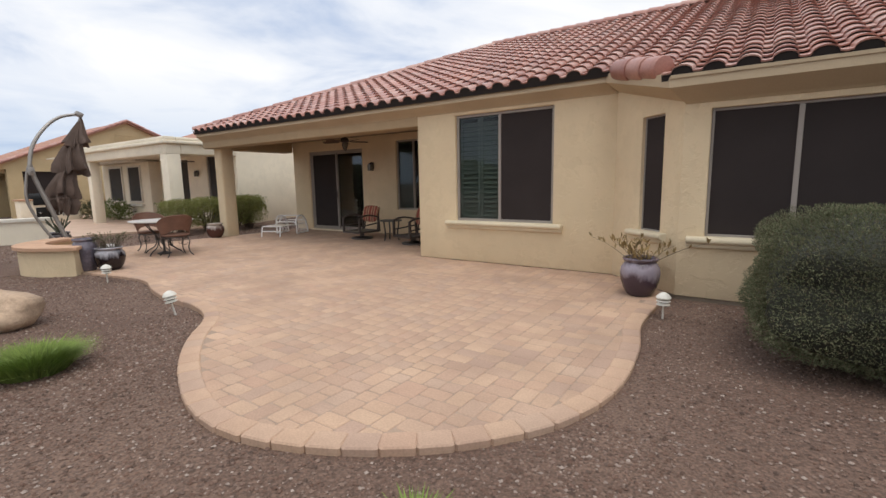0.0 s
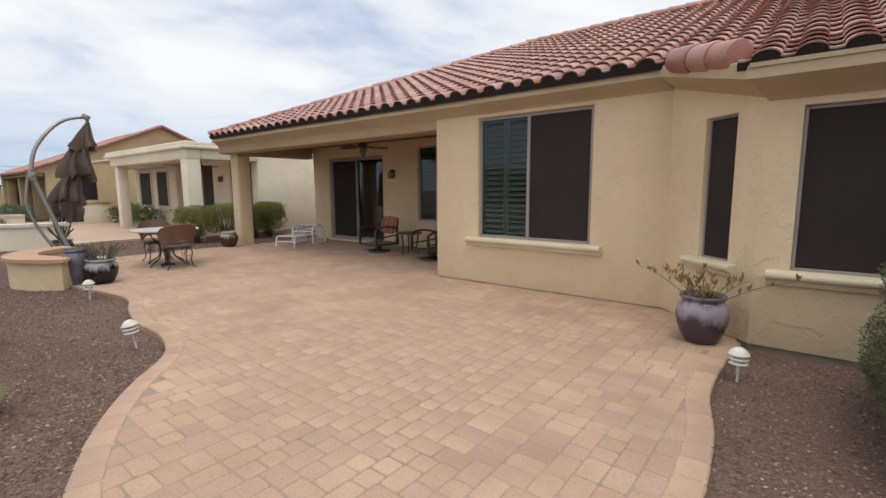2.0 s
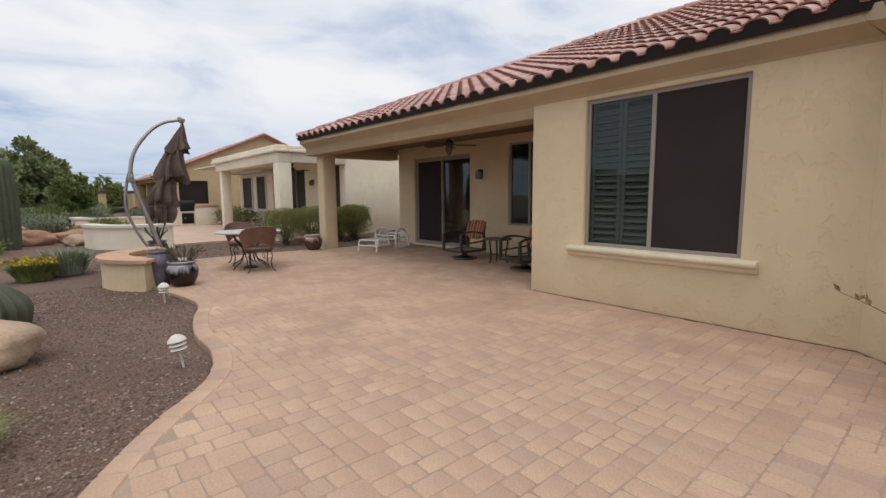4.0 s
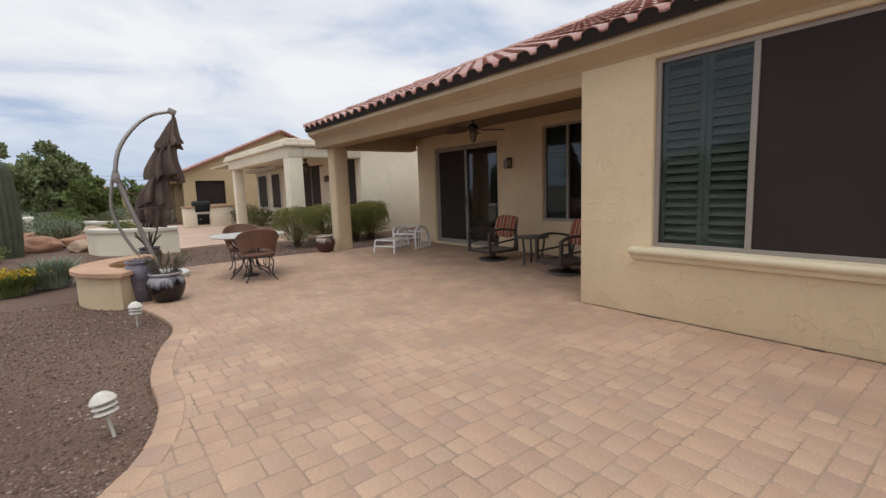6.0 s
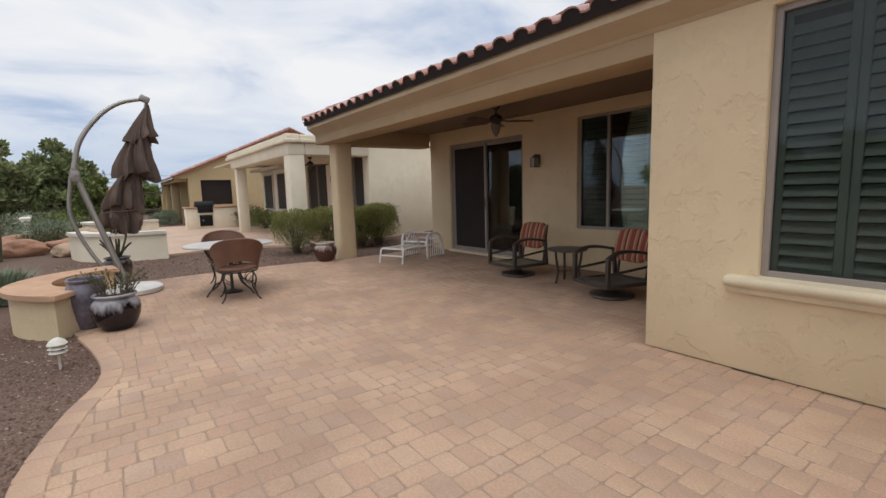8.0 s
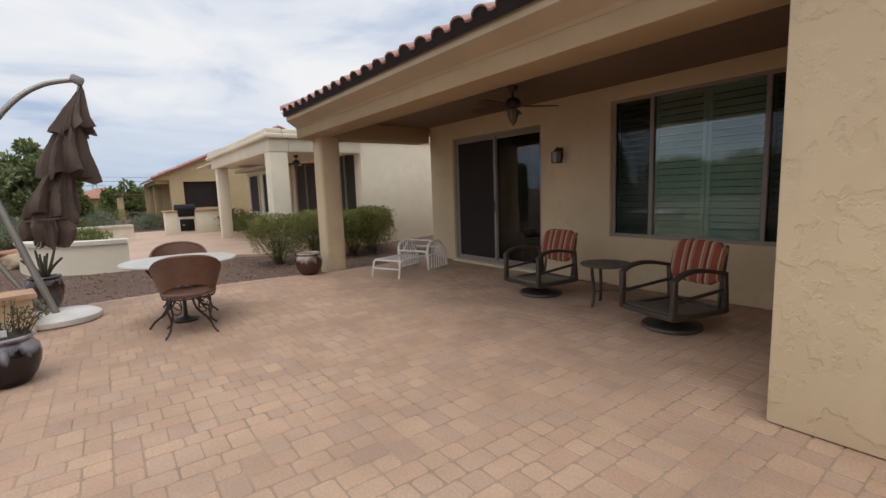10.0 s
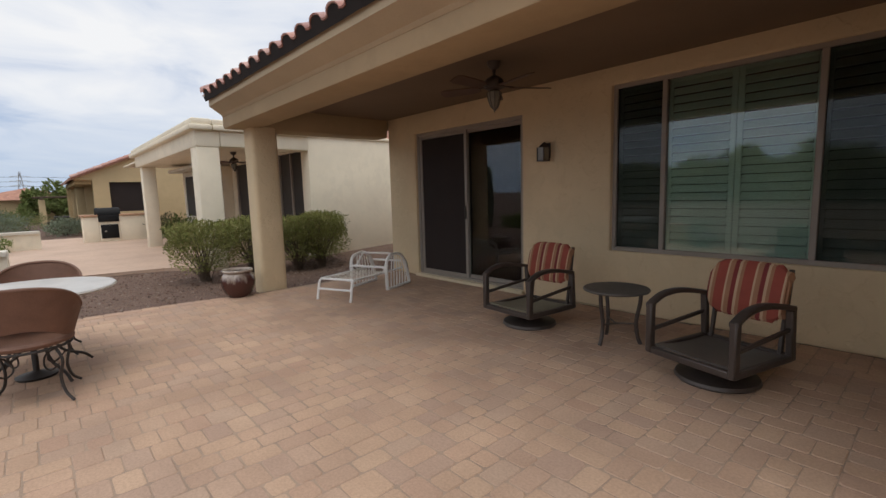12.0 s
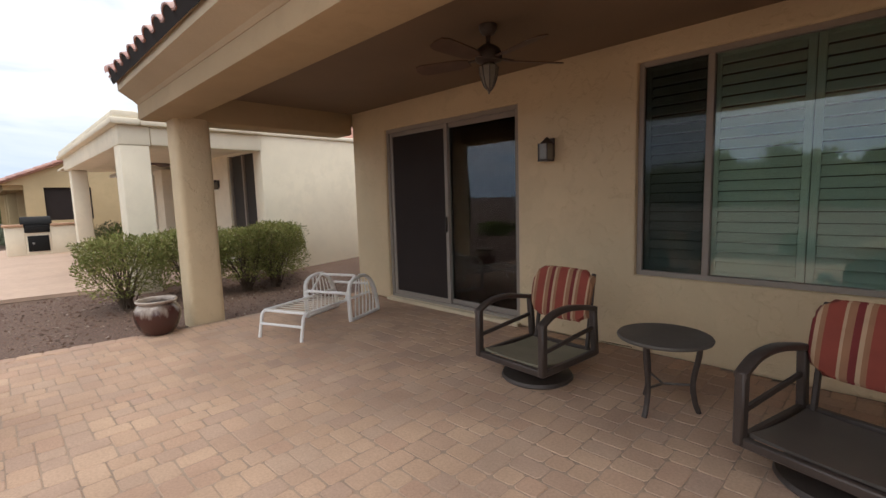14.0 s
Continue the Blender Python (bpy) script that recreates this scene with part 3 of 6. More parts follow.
ob = tagged(outward(new("sliding_door"), (-11.5, 9.95), (-4.42, 9.95)), "glazed sliding patio door, one leaf behind a dark screen", "door", kind="structure")
s0, s1, z0, z1 = DOOR[0] + 11.5, DOOR[1] + 11.5, DOOR[2], DOOR[3]
mid = s0 + (s1 - s0) * 0.5
bm = bmesh.new()
rails(bm, s0, s1, z0, z1, 0.04, 0.16, 0.05)
part("door_frame", bm, FRAME, ob, "taupe door frame")
bm = bmesh.new()
box(bm, s0 - 0.02, s1 + 0.02, -0.06, 0.06, 0.0, 0.045, 0.006, 1)
part("threshold", bm, SILL, ob, "pale threshold")
for k, (a, c, y) in enumerate(((s0 + 0.05, mid + 0.03, 0.06), (mid - 0.03, s1 - 0.05, 0.10))):
    bm = bmesh.new()
    rails(bm, a, c, z0 + 0.05, z1 - 0.05, y, y + 0.035, 0.055)
    leaf = part("door_leaf", bm, FRAME, ob, "taupe sliding leaf")
    bm = bmesh.new()
    box(bm, a + 0.055, c - 0.055, y + 0.014, y + 0.02, z0 + 0.105, z1 - 0.105)
    if k == 0:
        part("screen", bm, SCREEN, leaf, "dark insect screen")
    else:
        part("pane", bm, GLASS, leaf, "reflecting glass").visible_shadow = False
    bm = bmesh.new()
    hx = c - 0.028 if k == 0 else a + 0.028
    box(bm, hx - 0.012, hx + 0.012, y - 0.03, y - 0.002, 1.0, 1.2, 0.005, 1)
    part("handle", bm, DARK, leaf, "dark pull handle")
# near-black wall added behind the door glass as the room's darkness
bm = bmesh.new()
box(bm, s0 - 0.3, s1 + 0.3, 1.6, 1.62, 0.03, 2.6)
structure("wall_inside", bm, DARK, "wall added inside the house, near-black to stand for unlit rooms", "wall").matrix_basis = ob.matrix_basis.copy()


# ---- roof tiles ----
PITCH = math.atan(SLOPE)
TILE_W, TILE_E, TILE_L = 0.302, 0.308, 0.39


def tile_lines():
    """Cross-section of an S tile: a shallow pan and a high barrel."""
    pts = [(0.0, 0.012), (0.045, 0.004), (0.09, 0.010)]
    for k in range(9):
        a = math.pi * (1 - k / 8)
        pts.append((0.204 + 0.105 * math.cos(a), 0.014 + 0.066 * math.sin(a)))
    return pts


def tile_mesh(bm):
    top = tile_lines()
    th = 0.016
    low = [[bm.verts.new((u, 0, w + 0.04)) for u, w in top], [bm.verts.new((u, TILE_L, w)) for u, w in top]]
    und = [bm.verts.new((u, 0, w + 0.04 - th)) for u, w in top]
    inn = [bm.verts.new((u, TILE_L * 0.5, w + 0.01 - th)) for u, w in top]
    for i in range(len(top) - 1):
        bm.faces.new((low[0][i], low[0][i + 1], low[1][i + 1], low[1][i]))
        bm.faces.new((und[i], und[i + 1], low[0][i + 1], low[0][i]))
        bm.faces.new((inn[i], inn[i + 1], und[i + 1], und[i]))


bm = bmesh.new()
tile_mesh(bm)
tile_data = mesh_of("tile", bm, ROOF_TILE, True)
tile_arr = np.array([v.co[:] for v in tile_data.vertices])
tile_faces = [tuple(p.vertices) for p in tile_data.polygons]


def slope_pose(x, run, origin_y, turn=0.0):
    """Pose of a tile at x, its lower end run metres up the slope from the eave."""
    pit = PITCH if run > -0.1 else math.atan(BAY_SLOPE)
    return pose(x, origin_y + run * math.cos(pit), roof_z(origin_y) + run * math.sin(pit) + 0.016, math.degrees(pit), 0, 0)


near, far_v, far_f = [], [], []
stop_bm = bmesh.new()
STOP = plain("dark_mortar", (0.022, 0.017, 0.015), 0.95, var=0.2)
rows_main = int((RIDGE_Y - EY) / math.cos(PITCH) / TILE_E) + 1
rng = random.Random(5)
for r in range(-3, rows_main):
    run = r * (TILE_E if r >= 0 else 0.329)
    y = EY - 0.06 + run * math.cos(PITCH)
    x = -11.89
    while x < 6.2:
        ok = x > -11.89 + max(0, y - EY) * 1.0 - 0.1
        if r < 0:
            ok = x > -0.10 + (y + 0.1 - 6.12) * -1.02
        if y > RIDGE_Y - 0.2:
            ok = False
        if ok:
            m = slope_pose(x + rng.uniform(-0.002, 0.002), run - 0.055 + rng.uniform(-0.005, 0.005), EY) @ pose(0, 0, rng.uniform(0, 0.003), 0, 0, rng.uniform(-0.25, 0.25))
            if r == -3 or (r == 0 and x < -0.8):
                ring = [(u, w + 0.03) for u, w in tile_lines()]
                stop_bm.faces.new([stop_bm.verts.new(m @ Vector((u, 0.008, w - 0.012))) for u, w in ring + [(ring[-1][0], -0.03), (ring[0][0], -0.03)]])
            if len(near) < 300 and r < 6 and -7.2 < x < 2.8 and (r < 2 or x > -3.8):
                near.append(m)
            else:
                a = tile_arr @ np.array(m.to_3x3()).T + np.array(m.translation)
                k = len(far_v)
                far_v.extend(map(tuple, a))
                far_f.extend(tuple(i + k for i in f) for f in tile_faces)
        x += TILE_W
# hip end, seen edge on
r = 0
for r in range(rows_main):
    run = r * TILE_E
    x = -11.89 + run * math.cos(PITCH)
    y = EY + max(0, x + 11.98)
    while y < 2 * RIDGE_Y - EY - max(0, x + 11.98):
        m = Matrix.Translation((x, y + TILE_W, roof_z(EY) + run * math.sin(PITCH) + 0.014)) @ Matrix.Rotation(radians(-90), 4, "Z") @ Matrix.Rotation(PITCH, 4, "X")
        a = tile_arr @ np.array(m.to_3x3()).T + np.array(m.translation)
        k = len(far_v)
        far_v.extend(map(tuple, a))
        far_f.extend(tuple(i + k for i in f) for f in tile_faces)
        y += TILE_W
me = bpy.data.meshes.new("tiles")
me.from_pydata(far_v, [], far_f)
me.materials.append(ROOF_TILE_FAR)
me.polygons.foreach_set("use_smooth", [True] * len(me.polygons))
me.set_sharp_from_angle(angle=radians(50))
ob = tagged(new("tiles", me), "rows of red clay barrel tiles", kind="stuff")
ob.parent = roof


def cap_run(name, p0, p1, count, rad, parent, spread=1.12):
    """Half-round cap tiles that overlap along a line."""
    p0, p1 = Vector(p0), Vector(p1)
    d = (p1 - p0)
    ln = d.length / count
    q = d.to_track_quat("Y", "Z").to_matrix().to_4x4()
    bm = bmesh.new()
    ra, rb = rad * spread, rad
    rings = []
    for y, rr, lift in ((0, ra, 0.012), (ln * 1.12, rb, 0.0)):
        rings.append([bm.verts.new((-rr * math.cos(math.pi * k / 12), y, rr * math.sin(math.pi * k / 12) * 0.95 + lift)) for k in range(13)])
    inner = [bm.verts.new((v.co.x * 0.87, 0, v.co.z * 0.87)) for v in rings[0]]
    for k in range(12):
        bm.faces.new((rings[0][k], rings[0][k + 1], rings[1][k + 1], rings[1][k]))
        bm.faces.new((inner[k], inner[k + 1], rings[0][k + 1], rings[0][k]))
    data = mesh_of(name, bm, ROOF_TILE, True)
    for k in range(count):
        ob = new(name, data)
        ob.matrix_basis = Matrix.Translation(p0 + d * k / count) @ q
        ob.parent = parent


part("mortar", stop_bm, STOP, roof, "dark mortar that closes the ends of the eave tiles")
for k, (m) in enumerate(near):
    ob = new("tile", tile_data)
    ob.matrix_basis = m
    ob.parent = roof
cap_run("hip_tile", (-11.89, EY - 0.02, roof_z(EY) + 0.05), (HIP_TOP + 0.2, RIDGE_Y, RIDGE_Z + 0.05), 16, 0.11, roof)
cap_run("ridge_tile", (HIP_TOP + 0.1, RIDGE_Y, RIDGE_Z + 0.05), (6.2, RIDGE_Y, RIDGE_Z + 0.05), 34, 0.12, roof)
# three fat round tiles on the slanting edge
p0, p1 = Vector((-0.12, 6.34, 2.655)), Vector((-0.74, 6.88, 2.83))
ax = p1 - p0
bm = bmesh.new()
rad_ = 0.145
prof = [(0.0, 0.001), (0.0, rad_ - 0.03), (0.006, rad_ - 0.006), (0.02, rad_), (0.12, rad_ - 0.004), (ax.length / 3 - 0.005, rad_ - 0.016), (ax.length / 3 + 0.05, rad_ - 0.02)]
rings = [[bm.verts.new((r_ * math.cos(math.pi * k / 12), y_, r_ * math.sin(math.pi * k / 12))) for k in range(24)] for y_, r_ in prof]
for a_, b_ in zip(rings, rings[1:]):
    for k in range(24):
        bm.faces.new((a_[k], a_[(k + 1) % 24], b_[(k + 1) % 24], b_[k]))
rake_data = mesh_of("rake_tile", bm, ROOF_TILE, True)
for k in range(3):
    ob = new("rake_tile", rake_data)
    ob.matrix_basis = Matrix.Translation(p0 + ax * k / 3) @ ax.to_track_quat("Y", "Z").to_matrix().to_4x4()
    ob.parent = roof
bm = bmesh.new()
lathe(bm, [(0.04, 0), (0.04, 0.75), (0.06, 0.76), (0.06, 0.86), (0.03, 0.9)], 12)
METAL_GREY = plain("grey_metal", (0.32, 0.31, 0.29), 0.5, 0.6, var=0.12)
vent_bm = bm

# ---- more materials ----
POT_BROWN = plain("glazed_brown", (0.055, 0.032, 0.028), 0.18, var=0.5, big=4, fine=14, bump=0.05, spec=0.7)
POT_PURPLE = plain("glazed_purple", (0.155, 0.135, 0.165), 0.25, var=0.35, big=5, fine=20, bump=0.05, spec=0.6)


def drip(name, body, glaze, lip, z0):
    """A dark glazed pot with a paler glaze or painted highlight that runs down from the shoulder."""
    m, n, l, b = nodes_of(name)
    tc = n.new("ShaderNodeTexCoord")
    sp = n.new("ShaderNodeSeparateXYZ")
    l.new(tc.outputs["Object"], sp.inputs[0])
    ad = n.new("ShaderNodeMath"); ad.operation = "MULTIPLY_ADD"
    l.new(tex(n, l, 7, 4, 0.6, stretch=(1, 1, 0.35)), ad.inputs[0]); ad.inputs[1].default_value = 0.36
    l.new(sp.outputs["Z"], ad.inputs[2])
    c = ramp(n, l, ad.outputs[0], [(z0, body), (z0 + 0.08, glaze), (z0 + 0.15, shade(glaze, 1.15)), (z0 + 0.22, lip)])
    l.new(c, b.inputs["Base Color"])
    b.inputs["Roughness"].default_value = 0.10
    b.inputs["Specular IOR Level"].default_value = 0.55
    return m


# the silvery band is the shoulder's highlight, painted into the colour
POT_SHEEN = drip("sheen_glaze", (0.010, 0.006, 0.009), (0.30, 0.285, 0.30), (0.03, 0.026, 0.03), 0.425)
POT_MAUVE = drip("mauve_glaze", (0.060, 0.038, 0.050), (0.26, 0.22, 0.25), (0.12, 0.09, 0.105), 0.40)
POT_CREAM = drip("cream_drip_glaze", (0.070, 0.026, 0.020), (0.36, 0.30, 0.25), (0.50, 0.44, 0.37), 0.44)
SOIL = plain("potting_soil", (0.05, 0.035, 0.025), 0.95, var=0.3, fine=60, bump=0.6, dist=0.02)
WHITE_METAL = plain("white_enamel", (0.82, 0.80, 0.77), 0.4, var=0.06, bump=0.0)
STRAP = plain("vinyl_strap", (0.66, 0.60, 0.50), 0.5, var=0.1, bump=0.0)
BROWN_METAL = plain("bronze_aluminium", (0.075, 0.058, 0.050), 0.45, 0.3, var=0.2, fine=50, bump=0.1)
SLING = plain("olive_mesh_sling", (0.21, 0.185, 0.125), 0.8, var=0.15, fine=220, bump=0.3, dist=0.001)
SLING_DARK = plain("dark_mesh_sling", (0.095, 0.078, 0.066), 0.45, var=0.15, fine=220, bump=0.3, dist=0.001)
WICKER = plain("woven_brown", (0.17, 0.083, 0.052), 0.65, var=0.2, big=6, fine=130, bump=0.7, dist=0.004)
IRON = plain("wrought_iron", (0.05, 0.042, 0.038), 0.5, 0.4, var=0.2)
TABLETOP = plain("stone_top", (0.50, 0.47, 0.43), 0.35, var=0.14, big=5, fine=60, bump=0.05)
SLATE = plain("textured_top", (0.115, 0.098, 0.084), 0.55, var=0.25, fine=90, bump=0.4)
CAP = plain("sandstone_cap", (0.50, 0.305, 0.19), 0.85, var=0.16, big=4, fine=50, bump=0.3)
CAP_WHITE = plain("cream_cap", (0.66, 0.61, 0.52), 0.85, var=0.08, big=2, fine=40, bump=0.2)
CANVAS = plain("brown_canvas", (0.115, 0.078, 0.060), 0.9, var=0.22, big=5, fine=160, bump=0.2, dist=0.002)
POLE = plain("champagne_metal", (0.31, 0.285, 0.255), 0.4, 0.55, var=0.1, bump=0.0)
CONCRETE = plain("white_concrete", (0.62, 0.60, 0.56), 0.85, var=0.12, big=4, fine=60, bump=0.2)
LAMP_WHITE = plain("weathered_white", (0.66, 0.63, 0.55), 0.55, var=0.12, big=14, fine=60, bump=0.1, dirt=(0.35, 0.3, 0.24))
ROCK = plain("sandstone_boulder", (0.46, 0.33, 0.225), 0.95, var=0.3, big=3, fine=26, bump=0.7, dist=0.02)
ROCK_RED = plain("red_boulder", (0.40, 0.215, 0.135), 0.95, var=0.3, big=3, fine=26, bump=0.7, dist=0.02)
BLACK = plain("black_enamel", (0.012, 0.012, 0.012), 0.6, var=0.1, bump=0.0, spec=0.2)
BARK = plain("bark", (0.12, 0.085, 0.06), 0.95, var=0.3, fine=30, bump=0.6, dist=0.01)
FAN_WOOD = plain("fan_blade", (0.10, 0.055, 0.035), 0.5, var=0.2, big=5, fine=30, bump=0.05)
LAMP_GLASS = plain("seeded_glass", (0.22, 0.20, 0.16), 0.2, var=0.15, bump=0.1)


def leaf_mat(name, cols, rough=0.8):
    m, n, l, b = nodes_of(name)
    g = n.new("ShaderNodeNewGeometry")
    c = ramp(n, l, g.outputs["Random Per Island"], [(i / (len(cols) - 1), q) for i, q in enumerate(cols)])
    c = mixed(n, l, c, ramp(n, l, tex(n, l, 1.7, 3), [(0.3, (0.65, 0.65, 0.65)), (0.7, (1.15, 1.15, 1.1))]), 0.8, "MULTIPLY")
    l.new(c, b.inputs["Base Color"])
    b.inputs["Roughness"].default_value = rough
    b.inputs["Specular IOR Level"].default_value = 0.15
    return m


LEAF_SAGE = leaf_mat("sage_leaf", [(0.110, 0.120, 0.061), (0.159, 0.168, 0.094), (0.079, 0.090, 0.046), (0.207, 0.204, 0.121), (0.134, 0.102, 0.066)])
LEAF_BRIGHT = leaf_mat("bright_leaf", [(0.150, 0.203, 0.063), (0.225, 0.270, 0.091), (0.128, 0.162, 0.056), (0.270, 0.297, 0.126)])
LEAF_OLIVE = leaf_mat("olive_leaf", [(0.188, 0.216, 0.061), (0.269, 0.285, 0.094), (0.148, 0.164, 0.055), (0.349, 0.341, 0.132), (0.215, 0.177, 0.077)])
LEAF_LIME = leaf_mat("lime_grass", [(0.160, 0.232, 0.048), (0.240, 0.319, 0.080), (0.128, 0.174, 0.048)])
LEAF_TREE = leaf_mat("tree_leaf", [(0.200, 0.242, 0.109), (0.278, 0.322, 0.150), (0.167, 0.191, 0.094), (0.346, 0.363, 0.188)])
LEAF_BLUE = leaf_mat("agave_leaf", [(0.234, 0.277, 0.193), (0.302, 0.343, 0.247), (0.193, 0.237, 0.165)])
LEAF_DRY = leaf_mat("dry_leaf", [(0.30, 0.20, 0.09), (0.36, 0.26, 0.12), (0.18, 0.13, 0.06)])
FLOWER = leaf_mat("yellow_flower", [(0.440, 0.304, 0.027), (0.480, 0.360, 0.054), (0.400, 0.240, 0.018)])
CACTUS = plain("cactus_skin", (0.085, 0.092, 0.055), 0.8, var=0.2, big=4, fine=40, bump=0.4)


# ---- plants ----
def leaf_cloud(count, place, size, seed, aspect=0.4, up=0.35):
    """Many small leaves (two-triangle lozenges, bent along the middle). place(rng) gives a point and an outward way."""
    rng = random.Random(seed)
    vs, fs = [], []
    for _ in range(count):
        p, out = place(rng)
        d = (Vector(out) * 0.9 + Vector((rng.uniform(-1, 1), rng.uniform(-1, 1), rng.uniform(-0.6, 1) + up))).normalized()
        side = d.cross(Vector((rng.uniform(-1, 1), rng.uniform(-1, 1), rng.uniform(-1, 1))))
        if side.length < 1e-3:
            continue
        side.normalize()
        s = size * rng.uniform(0.6, 1.35)
        nrm = side.cross(d) * s * 0.12
        p = Vector(p)
        k = len(vs)
        vs += [tuple(p), tuple(p + d * s * 0.5 + side * s * aspect * 0.5 + nrm), tuple(p + d * s), tuple(p + d * s * 0.5 - side * s * aspect * 0.5 + nrm)]
        fs += [(k, k + 1, k + 2), (k, k + 2, k + 3)]
    me = bpy.data.meshes.new("leaves")
    me.from_pydata(vs, [], fs)
    return me


def foliage(name, me, mat, parent, label=""):
    me.materials.append(mat)
    ob = new(name, me)
    ob.parent = parent
    return tagged(ob, label)


def squircle(rng, rx, ry, z0, z1, pw=3.2, shell=0.2, wob=0.1, seed=0):
    """A random point near the skin of a boxy rounded mass, and the way out of it."""
    while True:
        v = Vector((rng.gauss(0, 1), rng.gauss(0, 1), rng.gauss(0, 1))).normalized()
        k = (abs(v.x) ** pw + abs(v.y) ** pw + abs(v.z) ** pw) ** (-1 / pw)
        w = 1 + wob * (noise.noise(Vector((v.x * 2.2, v.y * 2.2, v.z * 2.2 + seed))) * 1.6 + 0.5 * noise.noise(v * 7 + Vector((seed, 0, 0))))
        f = k * w * (1 - shell * rng.random() ** 1.6)
        h = (z1 - z0) / 2
        return Vector((v.x * rx * f, v.y * ry * f, z0 + h + v.z * h * f)), v


def core(rx, ry, z0, z1, pw, f, seed, wob):
    """A lumpy solid inside a shrub that stands in for its dense twigs and their shade."""
    bm = bmesh.new()
    bmesh.ops.create_icosphere(bm, subdivisions=4, radius=1)
    h = (z1 - z0) / 2
    for v in bm.verts:
        d = v.co.normalized()
        k = (abs(d.x) ** pw + abs(d.y) ** pw + abs(d.z) ** pw) ** (-1 / pw)
        w = 1 + wob * (noise.noise(Vector((d.x * 2.2, d.y * 2.2, d.z * 2.2 + seed))) * 1.6) + 0.06 * noise.noise(d * 12)
        v.co = Vector((d.x * rx, d.y * ry, d.z * h)) * k * w * f + Vector((0, 0, z0 + h))
    return bm


# near-black, so the shade among the inner twigs is in the colour
SHADE_CORE = plain("shaded_twigs", (0.035, 0.036, 0.022), 0.95, var=0.4, big=9, fine=40, bump=0.8, dist=0.03)


def sheared_shrub(at, rx, ry, h, label, seed, count, size, mat, inner=0.84, z0=0.03, pw=3.0):
    ob = thing("shrub", label, "shrub", (at[0], at[1], -0.04))
    part("core", core(rx, ry, z0, h, pw, inner, seed, 0.09), SHADE_CORE, ob, "near-black mass standing in for shaded inner twigs", True)
    foliage("leaves", leaf_cloud(count, lambda g: squircle(g, rx, ry, z0, h, pw, 0.24, 0.09, seed), size, seed, 0.34), mat, ob)
    return ob


sheared_shrub((1.92, 5.0), 1.06, 0.86, 1.19, "large sheared grey-green shrub on gravel beside the bay", 3, 150000, 0.021, LEAF_SAGE, 0.90, pw=4.6)


def open_shrub(at, rx, ry, h, label, seed, count=9000, mat=None):
    """A clipped shrub, leafy above, with bare twigs showing below."""
    ob = thing("shrub", label, "shrub", (at[0], at[1], -0.04), 0, "shrubs behind the porch column")
    rng = random.Random(seed)
    bm = bmesh.new()
    for k in range(42):
        a, r = rng.uniform(0, 6.28), rng.uniform(0.1, 0.95)
        tip = Vector((math.cos(a) * rx * r, math.sin(a) * ry * r, h * rng.uniform(0.55, 0.9)))
        mid_p = Vector((tip.x * 0.5 + rng.uniform(-0.06, 0.06), tip.y * 0.5 + rng.uniform(-0.06, 0.06), tip.z * 0.5))
        tube(bm, spline([(rng.uniform(-0.08, 0.08), rng.uniform(-0.08, 0.08), 0), mid_p, tip], 3), 0.011, 4, taper=0.004)
    tagged(part("branchwork", bm, BARK, ob, "bare grey-brown stems"), kind="stuff")

    def place(g):
        p, v = squircle(g, rx, ry, h * 0.18, h, 2.8, 0.55, 0.14, seed)
        if p.z < h * 0.55 and g.random() < 0.5:
            p.z += h * 0.4
        return p, v
    foliage("leaves", leaf_cloud(count, place, 0.042, seed, 0.45), mat or LEAF_OLIVE, ob)
    return ob


for k, (x, y, rx, ry, h) in enumerate([(-13.5, 7.25, 0.62, 0.55, 1.06), (-13.8, 8.2, 0.66, 0.55, 1.10), (-13.4, 8.95, 0.5, 0.5, 1.08), (-13.25, 9.4, 0.48, 0.5, 1.12), (-13.95, 9.7, 0.48, 0.5, 1.1)]):
    open_shrub((x, y), rx, ry, h, "clipped green shrub with bare lower stems on gravel", 20 + k)


def grass_clump(at, rad, h, mat, label, seed, count=500, name="grass_clump", width=0.03):
    ob = thing(name, label, "grass", (at[0], at[1], -0.04))
    rng = random.Random(seed)
    vs, fs = [], []
    for _ in range(count):
        a, r = rng.uniform(0, 6.28), rad * 0.5 * math.sqrt(rng.random())
        p = Vector((math.cos(a) * r, math.sin(a) * r, 0))
        lean = Vector((math.cos(a), math.sin(a), 0)) * rng.uniform(0.05, 0.7) * rad * (0.4 + r / rad)
        hh = h * rng.uniform(0.55, 1.05)
        side = Vector((-math.sin(a + rng.uniform(-1, 1)), math.cos(a), 0)).normalized() * width * rng.uniform(0.3, 0.7)
        k = len(vs)
        q = p + lean * 0.45 + Vector((0, 0, hh * 0.62))
        t = p + lean * 1.2 + Vector((0, 0, hh))
        vs += [tuple(p - side), tuple(p + side), tuple(q + side * 0.8), tuple(q - side * 0.8), tuple(t)]
        fs += [(k, k + 1, k + 2, k + 3), (k + 3, k + 2, k + 4)]
    me = bpy.data.meshes.new("blades")
    me.from_pydata(vs, [], fs)
    tagged(foliage("foliage", me, mat, ob), kind="stuff")
    return ob


